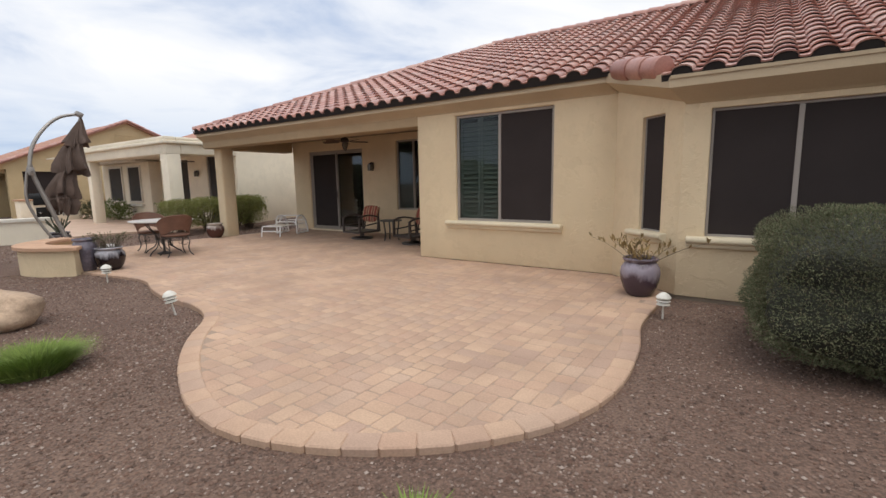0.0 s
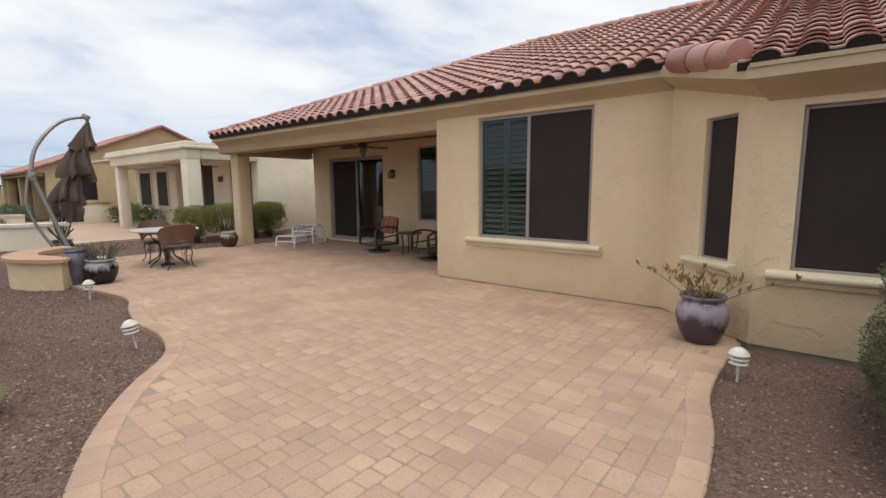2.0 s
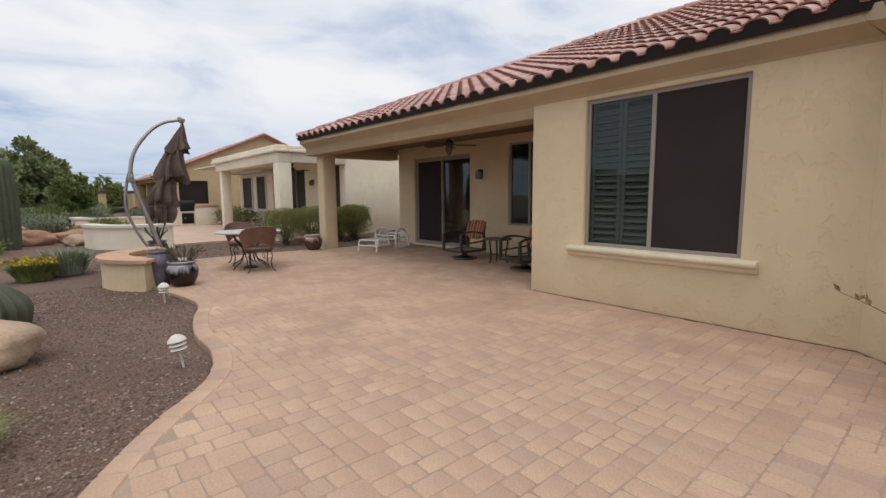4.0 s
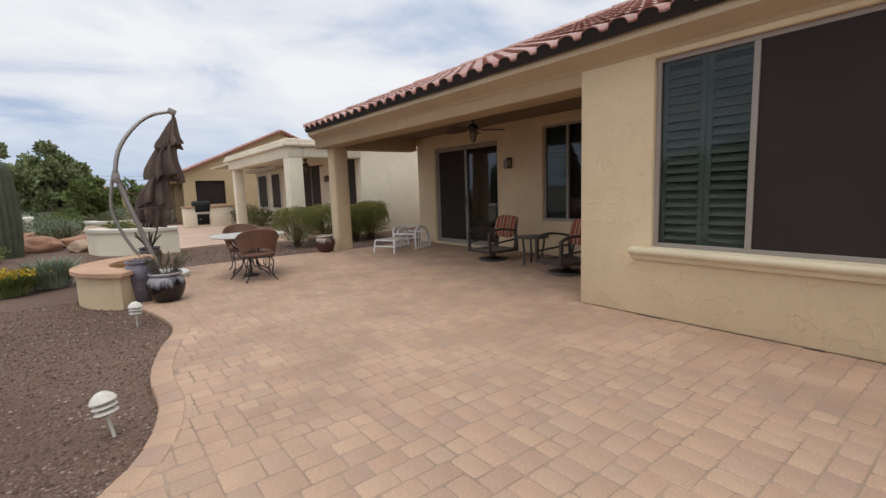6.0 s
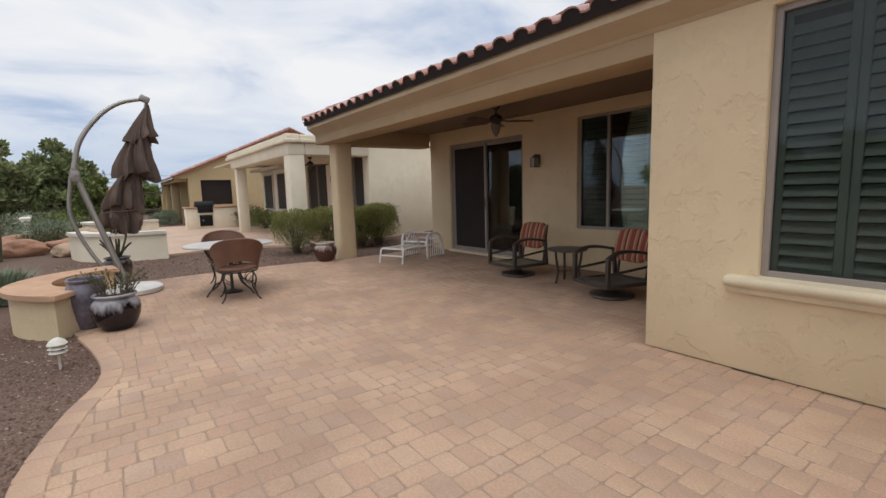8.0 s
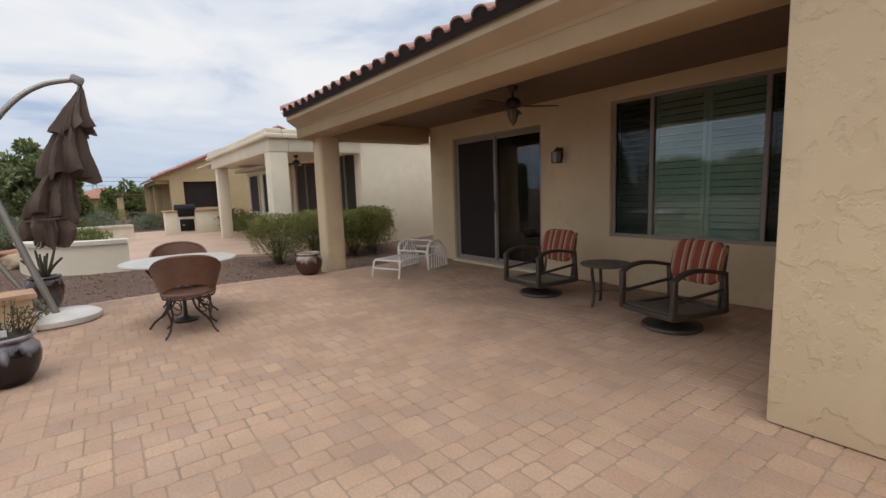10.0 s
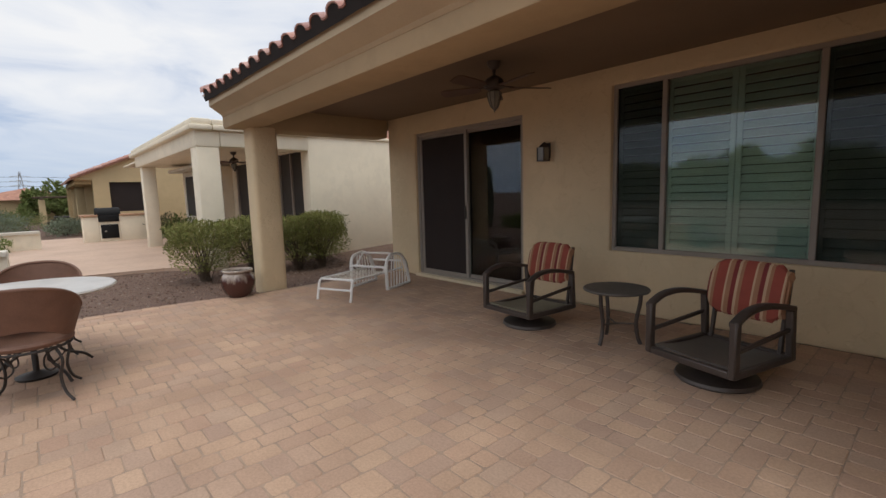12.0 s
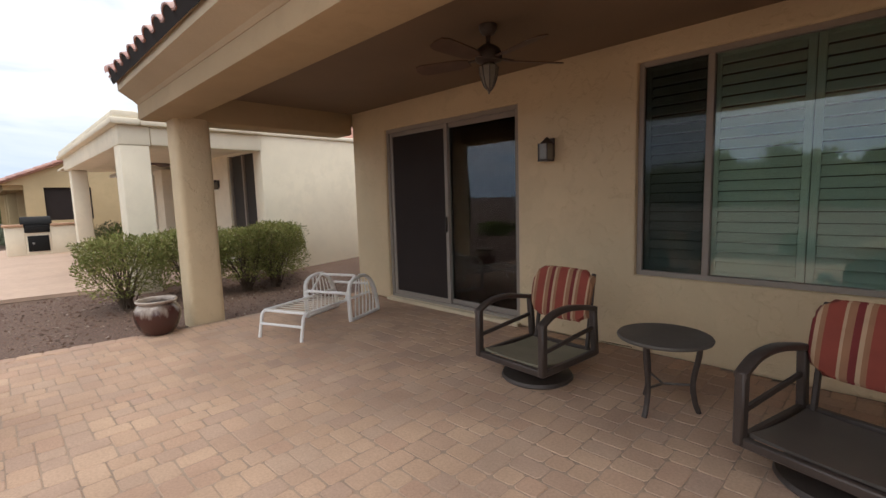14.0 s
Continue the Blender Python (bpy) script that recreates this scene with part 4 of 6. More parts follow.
grass_clump((-3.80, 1.36), 0.42, 0.20, LEAF_LIME, "low bright green feathery plant on gravel", 7, 3600, "ground_plant", 0.008)
grass_clump((-0.22, 1.68), 0.26, 0.045, LEAF_LIME, "small low green plant at the patio edge", 8, 700, "ground_plant", 0.012)
grass_clump((-11.35, 2.2), 0.5, 0.5, LEAF_BLUE, "blue-green spiky desert grass by the seat wall", 9, 700, "desert_grass", 0.03)
ob = grass_clump((-10.95, 1.72), 0.42, 0.34, LEAF_BRIGHT, "green bush with small yellow flowers", 10, 1600, "flowering_bush", 0.03)
rngf = random.Random(4)
tagged(foliage("flowers", leaf_cloud(220, lambda g: (Vector((g.gauss(0, 0.2), g.gauss(0, 0.2), g.uniform(0.27, 0.38))), Vector((0, 0, 1))), 0.05, 5, 0.9), FLOWER, ob, "yellow blossoms"), kind="stuff")


def boulder(at, rx, ry, h, mat, label, seed):
    bm = bmesh.new()
    bmesh.ops.create_icosphere(bm, subdivisions=4, radius=1)
    for v in bm.verts:
        d = v.co.normalized()
        w = 1 + 0.30 * noise.noise(d * 1.2 + Vector((seed, 0, 0))) + 0.10 * noise.noise(d * 3 + Vector((0, seed, 0))) + 0.03 * noise.noise(d * 9)
        v.co = Vector((d.x * rx * w, d.y * ry * w, h * 0.45 + d.z * h * 0.6 * w))
    ob = part("boulder", bm, mat, None, "", True)
    ob.matrix_basis = pose(at[0], at[1], -0.07, 0, 0, seed * 40)
    return tagged(ob, label, "boulder", "landscape boulders")


boulder((-5.72, 1.50), 0.42, 0.36, 0.42, ROCK, "large pale sandstone boulder lying on gravel", 1)
boulder((-18.9, 1.55), 0.55, 0.45, 0.5, ROCK_RED, "reddish boulder in the desert garden", 2)
boulder((-19.6, 2.6), 0.6, 0.5, 0.4, ROCK_RED, "low reddish boulder in the desert garden", 3)
boulder((-17.9, 2.6), 0.4, 0.35, 0.35, ROCK, "pale boulder in the desert garden", 4)
boulder((-22.5, 2.9), 0.7, 0.5, 0.5, ROCK, "pale boulder in the desert garden", 5)
boulder((-21.5, 1.0), 0.6, 0.5, 0.45, ROCK_RED, "reddish boulder in the desert garden", 6)
boulder((-20.3, 3.3), 0.5, 0.4, 0.4, ROCK_RED, "reddish boulder beside the low wall", 7)


def ribbed(name, at, rad, h, ribs, label, cat):
    bm = bmesh.new()
    seg, rows = ribs * 4, 18
    rings = []
    for j in range(rows + 1):
        t = j / rows
        z = h * t
        top = max(0.0, (t - (1 - rad / h)) / (rad / h))
        rr = rad * (0.86 + 0.14 * math.sin(math.pi * min(1, t * 1.2))) * math.sqrt(max(0.0004, 1 - top * top))
        rings.append([bm.verts.new(((rr * (1 + 0.09 * math.cos(ribs * 2 * math.pi * i / seg))) * math.cos(2 * math.pi * i / seg), (rr * (1 + 0.09 * math.cos(ribs * 2 * math.pi * i / seg))) * math.sin(2 * math.pi * i / seg), z)) for i in range(seg)])
    for p, q in zip(rings, rings[1:]):
        for i in range(seg):
            bm.faces.new((p[i], p[(i + 1) % seg], q[(i + 1) % seg], q[i]))
    bm.faces.new(rings[-1])
    ob = part(name, bm, CACTUS, None, "", True)
    ob.matrix_basis = pose(at[0], at[1], -0.05)
    return tagged(ob, label, cat)


ribbed("barrel_cactus", (-7.1, 1.45), 0.34, 0.55, 18, "dark green barrel cactus behind the boulder", "cactus")
ribbed("saguaro", (-17.75, 1.0), 0.36, 2.6, 16, "tall ribbed green saguaro cactus trunk", "cactus")


def tree(at, h, crown_r, trunk_r, label, seed, clumps=26, leaves=700, size=0.22, mat=None, base=0.3):
    ob = thing("tree", label, "tree", (at[0], at[1], -0.15), 0, "trees beyond the garden")
    rng = random.Random(seed)
    bm = bmesh.new()
    fork = Vector((rng.uniform(-0.1, 0.1), rng.uniform(-0.1, 0.1), h * base))
    tube(bm, spline([(0, 0, 0), (0.05, 0.03, h * base * 0.5), fork], 4), trunk_r, 8, taper=trunk_r * 0.7)
    spots = []
    for k in range(clumps):
        a, r = rng.uniform(0, 6.28), crown_r * math.sqrt(rng.random())
        z = h * base + (h * (1 - base)) * (rng.random() ** 0.8) * math.sqrt(max(0.05, 1 - (r / crown_r / 1.15) ** 2))
        p = Vector((math.cos(a) * r, math.sin(a) * r, z))
        spots.append((p, crown_r * rng.uniform(0.2, 0.36)))
        if k % 2 == 0:
            tube(bm, spline([fork, fork.lerp(p, 0.5) + Vector((0, 0, 0.1 * h * rng.random())), p], 3), trunk_r * 0.5, 5, taper=trunk_r * 0.12)
    part("trunk", bm, BARK, ob, "brown trunk with spreading limbs")

    def place(g):
        c, r = g.choice(spots)
        v = Vector((g.gauss(0, 1), g.gauss(0, 1), g.gauss(0, 0.8)))
        v.normalize()
        return c + v * r * g.random() ** 0.4, v
    foliage("crown", leaf_cloud(clumps * leaves, place, size, seed, 0.6), mat or LEAF_TREE, ob)
    return ob


tree((-39.3, 1.0), 5.0, 1.9, 0.18, "broad dark green tree beyond the garden", 31, 40, 380, 0.26, base=0.16)
tree((-31.4, 2.75), 2.9, 0.95, 0.09, "small green palo verde tree", 32, 22, 320, 0.16, LEAF_BRIGHT, 0.2)
tree((-33.5, -0.9), 4.6, 1.7, 0.14, "dark green tree beyond the garden", 33, 26, 360, 0.24, base=0.16)
tree((-62.8, 6.6), 3.4, 2.2, 0.15, "small far green tree", 34, 22, 260, 0.3, LEAF_BRIGHT, 0.2)
tree((-50.0, -3.0), 5.4, 3.0, 0.2, "far dark green tree", 35, 26, 280, 0.36, base=0.16)
tree((-52.0, 0.4), 3.4, 1.9, 0.14, "far dark green tree", 36, 20, 260, 0.3, base=0.16)
for k, (x, y, hh, rr) in enumerate([(-8, -30, 3.6, 3.4), (-17, -33, 4.4, 4.0), (1, -31, 3.4, 3.2), (-26, -30, 3.8, 3.6), (-2, -44, 4.6, 4.4), (-13, -42, 5.0, 4.4), (-22, -40, 4.6, 4.2)]):
    tree((x, y), hh, rr, 0.2, "broad green tree across the open desert", 40 + k, 22, 240, 0.42, base=0.14)


def desert_bush(at, rad, h, mat, seed):
    ob = thing("desert_bush", "rounded grey-green desert bush in the garden", "bush", (at[0], at[1], -0.06), 0, "desert bushes")
    rng = random.Random(seed)
    bm = bmesh.new()
    for k in range(9):
        a = rng.uniform(0, 6.28)
        tube(bm, [(0, 0, 0), (math.cos(a) * rad * 0.4, math.sin(a) * rad * 0.4, h * 0.4), (math.cos(a) * rad * 0.6, math.sin(a) * rad * 0.6, h * 0.75)], 0.014, 4, taper=0.005)
    tagged(part("branchwork", bm, BARK, ob, "thin stems"), kind="stuff")
    foliage("leaves", leaf_cloud(int(2600 * rad), lambda g: squircle(g, rad, rad, 0.0, h, 2.2, 0.7, 0.25, seed), 0.09, seed, 0.4), mat, ob)


rngb = random.Random(12)
for k, (x, y, r, h) in enumerate([(-20.6, 2.0, 0.8, 0.55), (-23.0, 3.7, 0.7, 0.6), (-24.5, 1.6, 1.0, 0.8), (-26.5, 3.1, 0.9, 0.8), (-28.5, 1.9, 1.2, 0.9), (-30, 0.4, 1.2, 1.0), (-27.0, -0.6, 1.2, 0.9), (-33, 2.3, 1.2, 1.1), (-35.5, 3.6, 1.2, 1.1), (-36.5, 1.5, 1.4, 1.1), (-40, 4.2, 1.3, 1.1), (-42, 2.4, 1.6, 1.2), (-22.2, -0.6, 1.0, 0.7), (-16.5, 0.4, 0.7, 0.5), (-44, 0.0, 1.8, 1.2), (-24.6, 8.75, 0.55, 0.95), (-22.5, 8.9, 0.62, 0.9), (-31.5, 6.0, 0.7, 0.8), (-33.5, 6.1, 0.7, 0.8)]):
    desert_bush((x, y), r, h, (LEAF_SAGE, LEAF_BRIGHT, LEAF_BLUE)[k % 3], 60 + k)


# ---- patio things ----
def pot(at, prof, mat, label, soil_z, soil_r, name="plant_pot"):
    ob = thing(name, label, "plant pot", at)
    bm = bmesh.new()
    lathe(bm, prof, 40, caps=False)
    part("bowl", bm, mat, ob, "", True)
    bm = bmesh.new()
    lathe(bm, [(soil_r, soil_z), (soil_r * 0.6, soil_z + 0.015), (0.01, soil_z + 0.02)], 24)
    part("soil", bm, SOIL, ob, "dark potting soil", True)
    return ob


ROUND_POT = [(0.15, 0.0), (0.165, 0.01), (0.215, 0.08), (0.25, 0.17), (0.262, 0.25), (0.25, 0.32), (0.215, 0.365), (0.20, 0.38), (0.225, 0.395), (0.235, 0.415), (0.225, 0.43), (0.20, 0.425), (0.185, 0.40), (0.19, 0.36), (0.2, 0.34)]
TALL_POT = [(0.14, 0.0), (0.15, 0.01), (0.19, 0.12), (0.225, 0.28), (0.235, 0.38), (0.225, 0.46), (0.195, 0.51), (0.185, 0.525), (0.21, 0.54), (0.22, 0.56), (0.21, 0.575), (0.185, 0.57), (0.17, 0.54), (0.175, 0.48)]


def scaled(prof, k, kz=None):
    return [(r * k, z * (kz or k)) for r, z in prof]


def sprigs(parent, count, z, h, spread, mat, seed, leaf=0.035, per=14, lean=0.4):
    rng = random.Random(seed)
    bm = bmesh.new()
    tips = []
    for _ in range(count):
        a = rng.uniform(0, 6.28)
        b0 = Vector((math.cos(a) * spread * 0.5 * rng.random(), math.sin(a) * spread * 0.5 * rng.random(), z))
        t = b0 + Vector((math.cos(a) * spread * lean * rng.random() * 2, math.sin(a) * spread * lean * rng.random() * 2, h * rng.uniform(0.6, 1)))
        line = spline([b0, b0.lerp(t, 0.5) + Vector((0, 0, 0.03)), t], 4)
        tube(bm, line, 0.004, 4, taper=0.0015)
        tips += line
    tagged(part("branchwork", bm, BARK, parent, "thin stems"), kind="stuff")
    foliage("leaves", leaf_cloud(count * per, lambda g: (g.choice(tips), Vector((0, 0, 1))), leaf, seed, 0.4), mat, parent)


p = pot((-8.38, 3.55, 0.0), scaled(ROUND_POT, 0.89, 0.92), POT_SHEEN, "glossy dark pot with a silvery highlight painted on its shoulder, on pavers", 0.38, 0.19)
sprigs(p, 46, 0.38, 0.26, 0.34, LEAF_SAGE, 3, 0.03, 16, 0.35)
bm = bmesh.new()
box(bm, 0.10, 0.104, -0.07, 0.05, 0.40, 0.455, 0.001, 1)
part("plant_label", bm, WHITE_METAL, p, "small white plastic plant label")
pot((-8.66, 3.30, 0.0), scaled(TALL_POT, 0.82, 0.97), POT_PURPLE, "tall purple-grey glazed pot beside the seat wall", 0.5, 0.138)
p = pot((-10.98, 3.62, 0.112), scaled(TALL_POT, 0.8, 0.72), POT_BROWN, "dark glazed pot with a cactus by the umbrella", 0.36, 0.14)
bm = bmesh.new()
rngc = random.Random(9)
for k in range(9):
    a = rngc.uniform(0, 6.28)
    tube(bm, spline([(0, 0, 0.36), (math.cos(a) * 0.1, math.sin(a) * 0.1, 0.52), (math.cos(a) * 0.2, math.sin(a) * 0.2, rngc.uniform(0.6, 0.8))], 4), 0.022, 7, taper=0.012)
part("cactus_stems", bm, CACTUS, p, "green pencil cactus stems", True)
pot((-11.46, 7.17, 0.0), scaled(ROUND_POT, 0.9, 0.92), POT_CREAM, "brown pot with cream drip glaze beside the porch column", 0.35, 0.165)
p = pot((-0.26, 6.22, 0.0), scaled(ROUND_POT, 0.88, 1.08), POT_MAUVE, "purple-grey glazed pot with a dry plant beside the bay", 0.41, 0.16)
sprigs(p, 14, 0.43, 0.27, 0.40, LEAF_DRY, 6, 0.075, 11, 0.75)


def path_lamp(at, turn=0.0):
    ob = thing("path_lamp", "white tiered metal garden path lamp on gravel", "garden lamp", (at[0], at[1], -0.05), turn, "path lamps along the patio edge")
    bm = bmesh.new()
    lathe(bm, [(0.012, 0.0), (0.012, 0.2)], 10)
    part("stake", bm, LAMP_WHITE, ob)
    bm = bmesh.new()
    lathe(bm, [(0.045, 0.185), (0.05, 0.19), (0.05, 0.335), (0.03, 0.34)], 16)
    part("lens", bm, LAMP_GLASS, ob, "cloudy lens between the tiers", True)
    for z, r in ((0.205, 0.082), (0.250, 0.085)):
        bm = bmesh.new()
        lathe(bm, [(0.05, z + 0.022), (r - 0.01, z + 0.008), (r, z - 0.004), (r - 0.004, z - 0.006), (0.05, z + 0.012)], 24)
        part("tier", bm, LAMP_WHITE, ob, "", True)
    bm = bmesh.new()
    lathe(bm, [(0.055, 0.285), (0.088, 0.283), (0.09, 0.292), (0.07, 0.325), (0.035, 0.352), (0.01, 0.36), (0.001, 0.361)], 24)
    part("cap", bm, LAMP_WHITE, ob, "white domed cap", True)
    return ob


lamp = path_lamp((-4.56, 2.80))
lamp.scale = (0.82, 0.82, 0.82)
copy_thing(lamp, pose(0.13, 5.42, -0.05))
copy_thing(lamp, pose(-7.34, 3.12, -0.05))
# this one has been knocked a little askew
lamp.matrix_basis = Matrix.Translation((-4.56, 2.80, -0.05)) @ Matrix.Rotation(radians(10), 4, Vector((0.79, -0.61, 0))) @ Matrix.Diagonal((0.82, 0.82, 0.82, 1))

# curved seat wall
C, R0, R1 = (-9.3, 3.75), 0.86, 1.17
A0, A1 = radians(-37), radians(-168)


def arc_wall(name, c, r0, r1, a0, a1, z0, z1, mat, parent, label, bevel=0.0, seg=30):
    out_ = [(c[0] + r1 * math.cos(a0 + (a1 - a0) * i / seg), c[1] + r1 * math.sin(a0 + (a1 - a0) * i / seg)) for i in range(seg + 1)]
    in_ = [(c[0] + r0 * math.cos(a0 + (a1 - a0) * i / seg), c[1] + r0 * math.sin(a0 + (a1 - a0) * i / seg)) for i in range(seg + 1)]
    bm = bmesh.new()
    prism(bm, (in_ + out_[::-1]), z0, z1, bevel)
    return part(name, bm, mat, parent, label, bool(bevel))


seat = thing("seat_wall", "curved tan stucco seat wall with a sandstone cap", "garden wall", (0, 0, 0))
arc_wall("wall", C, R0, R1, A0, A1, -0.1, 0.40, STUCCO, seat, "tan stucco wall")
arc_wall("cap", C, R0 - 0.07, R1 + 0.06, A0 + 0.05, A1 - 0.05, 0.40, 0.455, CAP, seat, "terracotta-coloured sandstone cap", 0.015)

# cantilever umbrella, furled
umb = thing("cantilever_umbrella", "furled brown cantilever umbrella with a curved metal mast", "umbrella", (-10.6, 3.72, 0.0))
bm = bmesh.new()
lathe(bm, [(0.42, 0.0), (0.44, 0.02), (0.44, 0.075), (0.40, 0.10), (0.10, 0.115), (0.001, 0.115)], 40)
part("base", bm, CONCRETE, umb, "round white concrete base", True)
O = Vector((-10.6, 3.72, 0))
J = Vector((-10.76, 3.25, 1.87)) - O
T = Vector((-10.96, 4.18, 2.94)) - O
bm = bmesh.new()
tube(bm, spline([(0.02, 0.0, 0.1), (-0.05, -0.12, 0.5), (-0.10, -0.26, 1.0), J + Vector((0.0, 0.04, -0.25)), J], 6), 0.040, 10)
part("mast", bm, POLE, umb, "straight grey-bronze metal mast", True)
bm = bmesh.new()
tube(bm, spline([(-0.06, -0.06, 0.12), (-0.12, -0.36, 0.55), (-0.18, -0.58, 1.15), (-0.19, -0.55, 1.6), J + Vector((0, -0.02, 0.0))], 7), 0.026, 10)
part("strut", bm, POLE, umb, "bowed rear strut", True)
bm = bmesh.new()
tube(bm, spline([J + Vector((0.01, -0.03, -0.15)), J + Vector((-0.05, 0.08, 0.35)), J + Vector((-0.12, 0.34, 0.75)), J + Vector((-0.2, 0.62, 0.98)), T], 7), 0.036, 10, taper=0.028)
part("arm", bm, POLE, umb, "curved upper arm", True)
bm = bmesh.new()
box(bm, -0.05, 0.05, -0.07, 0.07, -0.05, 0.05, 0.02)
part("arm_head", bm, POLE, umb, "arm end fitting", True).matrix_basis = pose(T.x, T.y + 0.02, T.z, -25, 0, 0)
bm = bmesh.new()
box(bm, -0.045, 0.045, -0.05, 0.05, -0.08, 0.08, 0.015)
ob = part("crank_box", bm, POLE, umb, "crank housing", True)
ob.matrix_basis = pose(J.x, J.y, J.z - 0.12)
bm = bmesh.new()
tube(bm, [(0.05, 0, 0), (0.14, 0.02, 0.02), (0.14, 0.02, -0.06)], 0.008, 6)
part("crank_handle", bm, METAL_GREY, ob)


def furled(levels, seed):
    """Folded cloth in tiers: rings whose radius is pleated."""
    bm = bmesh.new()
    seg = 64
    rings = []
    for (z, r, cx, cy, pl) in levels:
        ring = []
        for i in range(seg):
            a = 2 * math.pi * i / seg
            f = 1 + pl * (0.55 * math.sin(8 * a + 2.2 * z + seed) + 0.45 * math.sin(5 * a + 3 * z)) + 0.25 * pl * math.sin(19 * a + z * 5)
            dz = -0.05 * pl * math.sin(8 * a + 1) + 0.13 * pl * math.sin(2 * a + seed)
            ring.append(bm.verts.new((cx + r * f * math.cos(a), cy + r * f * math.sin(a), z + dz)))
        rings.append(ring)
    for p_, q_ in zip(rings, rings[1:]):
        for i in range(seg):
            bm.faces.new((p_[i], p_[(i + 1) % seg], q_[(i + 1) % seg], q_[i]))
    bm.faces.new(rings[0]); bm.faces.new(rings[-1])
    return bm


TX, TY = T.x - 0.02, T.y + 0.03
TOP = [(2.86, 0.02, 0.02, 0.1), (2.80, 0.045, 0.01, 0.2), (2.62, 0.11, -0.05, 0.3), (2.46, 0.16, -0.09, 0.35), (2.36, 0.20, -0.10, 0.45), (2.32, 0.205, -0.10, 0.5), (2.36, 0.12, -0.10, 0.3)]
part("canopy_top", furled([(z, r * 0.9, TX, TY + dy, pl) for z, r, dy, pl in TOP], 0.3), CANVAS, umb, "top vent tier of the brown canvas", True)
TIER = [(2.42, 0.10, -0.11, 0.2), (2.28, 0.16, -0.16, 0.35), (2.10, 0.21, -0.20, 0.4), (1.92, 0.25, -0.22, 0.45), (1.80, 0.265, -0.22, 0.5), (1.74, 0.26, -0.21, 0.55), (1.80, 0.15, -0.25, 0.3)]
part("canopy", furled([(z, r * 0.88, TX - 0.02, TY + dy, pl) for z, r, dy, pl in TIER], 1.1), CANVAS, umb, "folded brown canvas canopy", True)
TIER = [(1.86, 0.11, -0.28, 0.2), (1.70, 0.165, -0.34, 0.35), (1.52, 0.21, -0.40, 0.4), (1.38, 0.245, -0.43, 0.45), (1.28, 0.25, -0.44, 0.5), (1.24, 0.235, -0.45, 0.5), (1.28, 0.14, -0.45, 0.3)]
part("canopy_skirt", furled([(z, r * 0.9, TX - 0.03, TY + dy, pl) for z, r, dy, pl in TIER], 2.3), CANVAS, umb, "lower folds of the brown canvas", True)
TIER = [(1.34, 0.15, -0.45, 0.25), (1.24, 0.215, -0.46, 0.35), (1.13, 0.25, -0.46, 0.4), (1.02, 0.225, -0.47, 0.45), (0.94, 0.19, -0.48, 0.55), (0.96, 0.10, -0.48, 0.3)]
part("canopy_hem", furled([(z, r * 0.9, TX - 0.03, TY + dy, pl) for z, r, dy, pl in TIER], 3.9), CANVAS, umb, "gathered hem of the brown canvas", True)
bm = bmesh.new()
tube(bm, [(TX - 0.03 + 0.235 * math.cos(a), TY - 0.455 + 0.235 * math.sin(a), 1.225 + 0.02 * math.sin(a)) for a in [2 * math.pi * k / 24 for k in range(24)]], 0.012, 6, True)
part("strap", bm, CANVAS, umb, "tie strap", True)
bm = bmesh.new()
tube(bm, [(TX, TY + 0.02, 2.93), (TX - 0.02, TY - 0.30, 1.7), (TX - 0.03, TY - 0.48, 0.86)], 0.018, 8)
part("centre_tube", bm, POLE, umb, "metal centre tube", True)
for k in range(8):
    a = math.pi * k / 4
    bm = bmesh.new()
    tube(bm, [(TX - 0.03 + 0.05 * math.cos(a), TY - 0.48 + 0.05 * math.sin(a), 1.1), (TX - 0.03 + 0.15 * math.cos(a), TY - 0.48 + 0.15 * math.sin(a), 0.87)], 0.008, 5)
    part("rib", bm, POLE, umb, "metal rib end")


# round stone-topped table
tab = thing("patio_table", "round pale stone patio table with scrolled iron legs", "table", (-9.52, 4.95, 0.0))
bm = bmesh.new()
lathe(bm, [(0.001, 0.695), (0.56, 0.695), (0.59, 0.70), (0.60, 0.712), (0.59, 0.725), (0.001, 0.727)], 48, caps=False)
part("tabletop", bm, TABLETOP, tab, "pale mottled stone top", True)
bm = bmesh.new()
tube(bm, [(0.4 * math.cos(a), 0.4 * math.sin(a), 0.682) for a in [2 * math.pi * k / 32 for k in range(32)]], 0.011, 6, True)
part("apron_ring", bm, IRON, tab)
for k in range(4):
    a = math.pi * k / 2 + 0.5
    bm = bmesh.new()
    prof = [(0.40, 0.68), (0.33, 0.56), (0.20, 0.44), (0.15, 0.30), (0.21, 0.16), (0.36, 0.08), (0.43, 0.012)]
    tube(bm, spline([(r * math.cos(a), r * math.sin(a), z) for r, z in prof], 5), 0.012, 7)
    part("leg", bm, IRON, tab, "", True)
bm = bmesh.new()
tube(bm, [(0.155 * math.cos(a), 0.155 * math.sin(a), 0.32) for a in [2 * math.pi * k / 24 for k in range(24)]], 0.009, 6, True)
part("stretcher_ring", bm, IRON, tab)
bm = bmesh.new()
lathe(bm, [(0.13, 0.0), (0.14, 0.02), (0.03, 0.05), (0.022, 0.06), (0.022, 0.69)], 20)
part("pole_stand", bm, IRON, tab, "dark centre post", True)


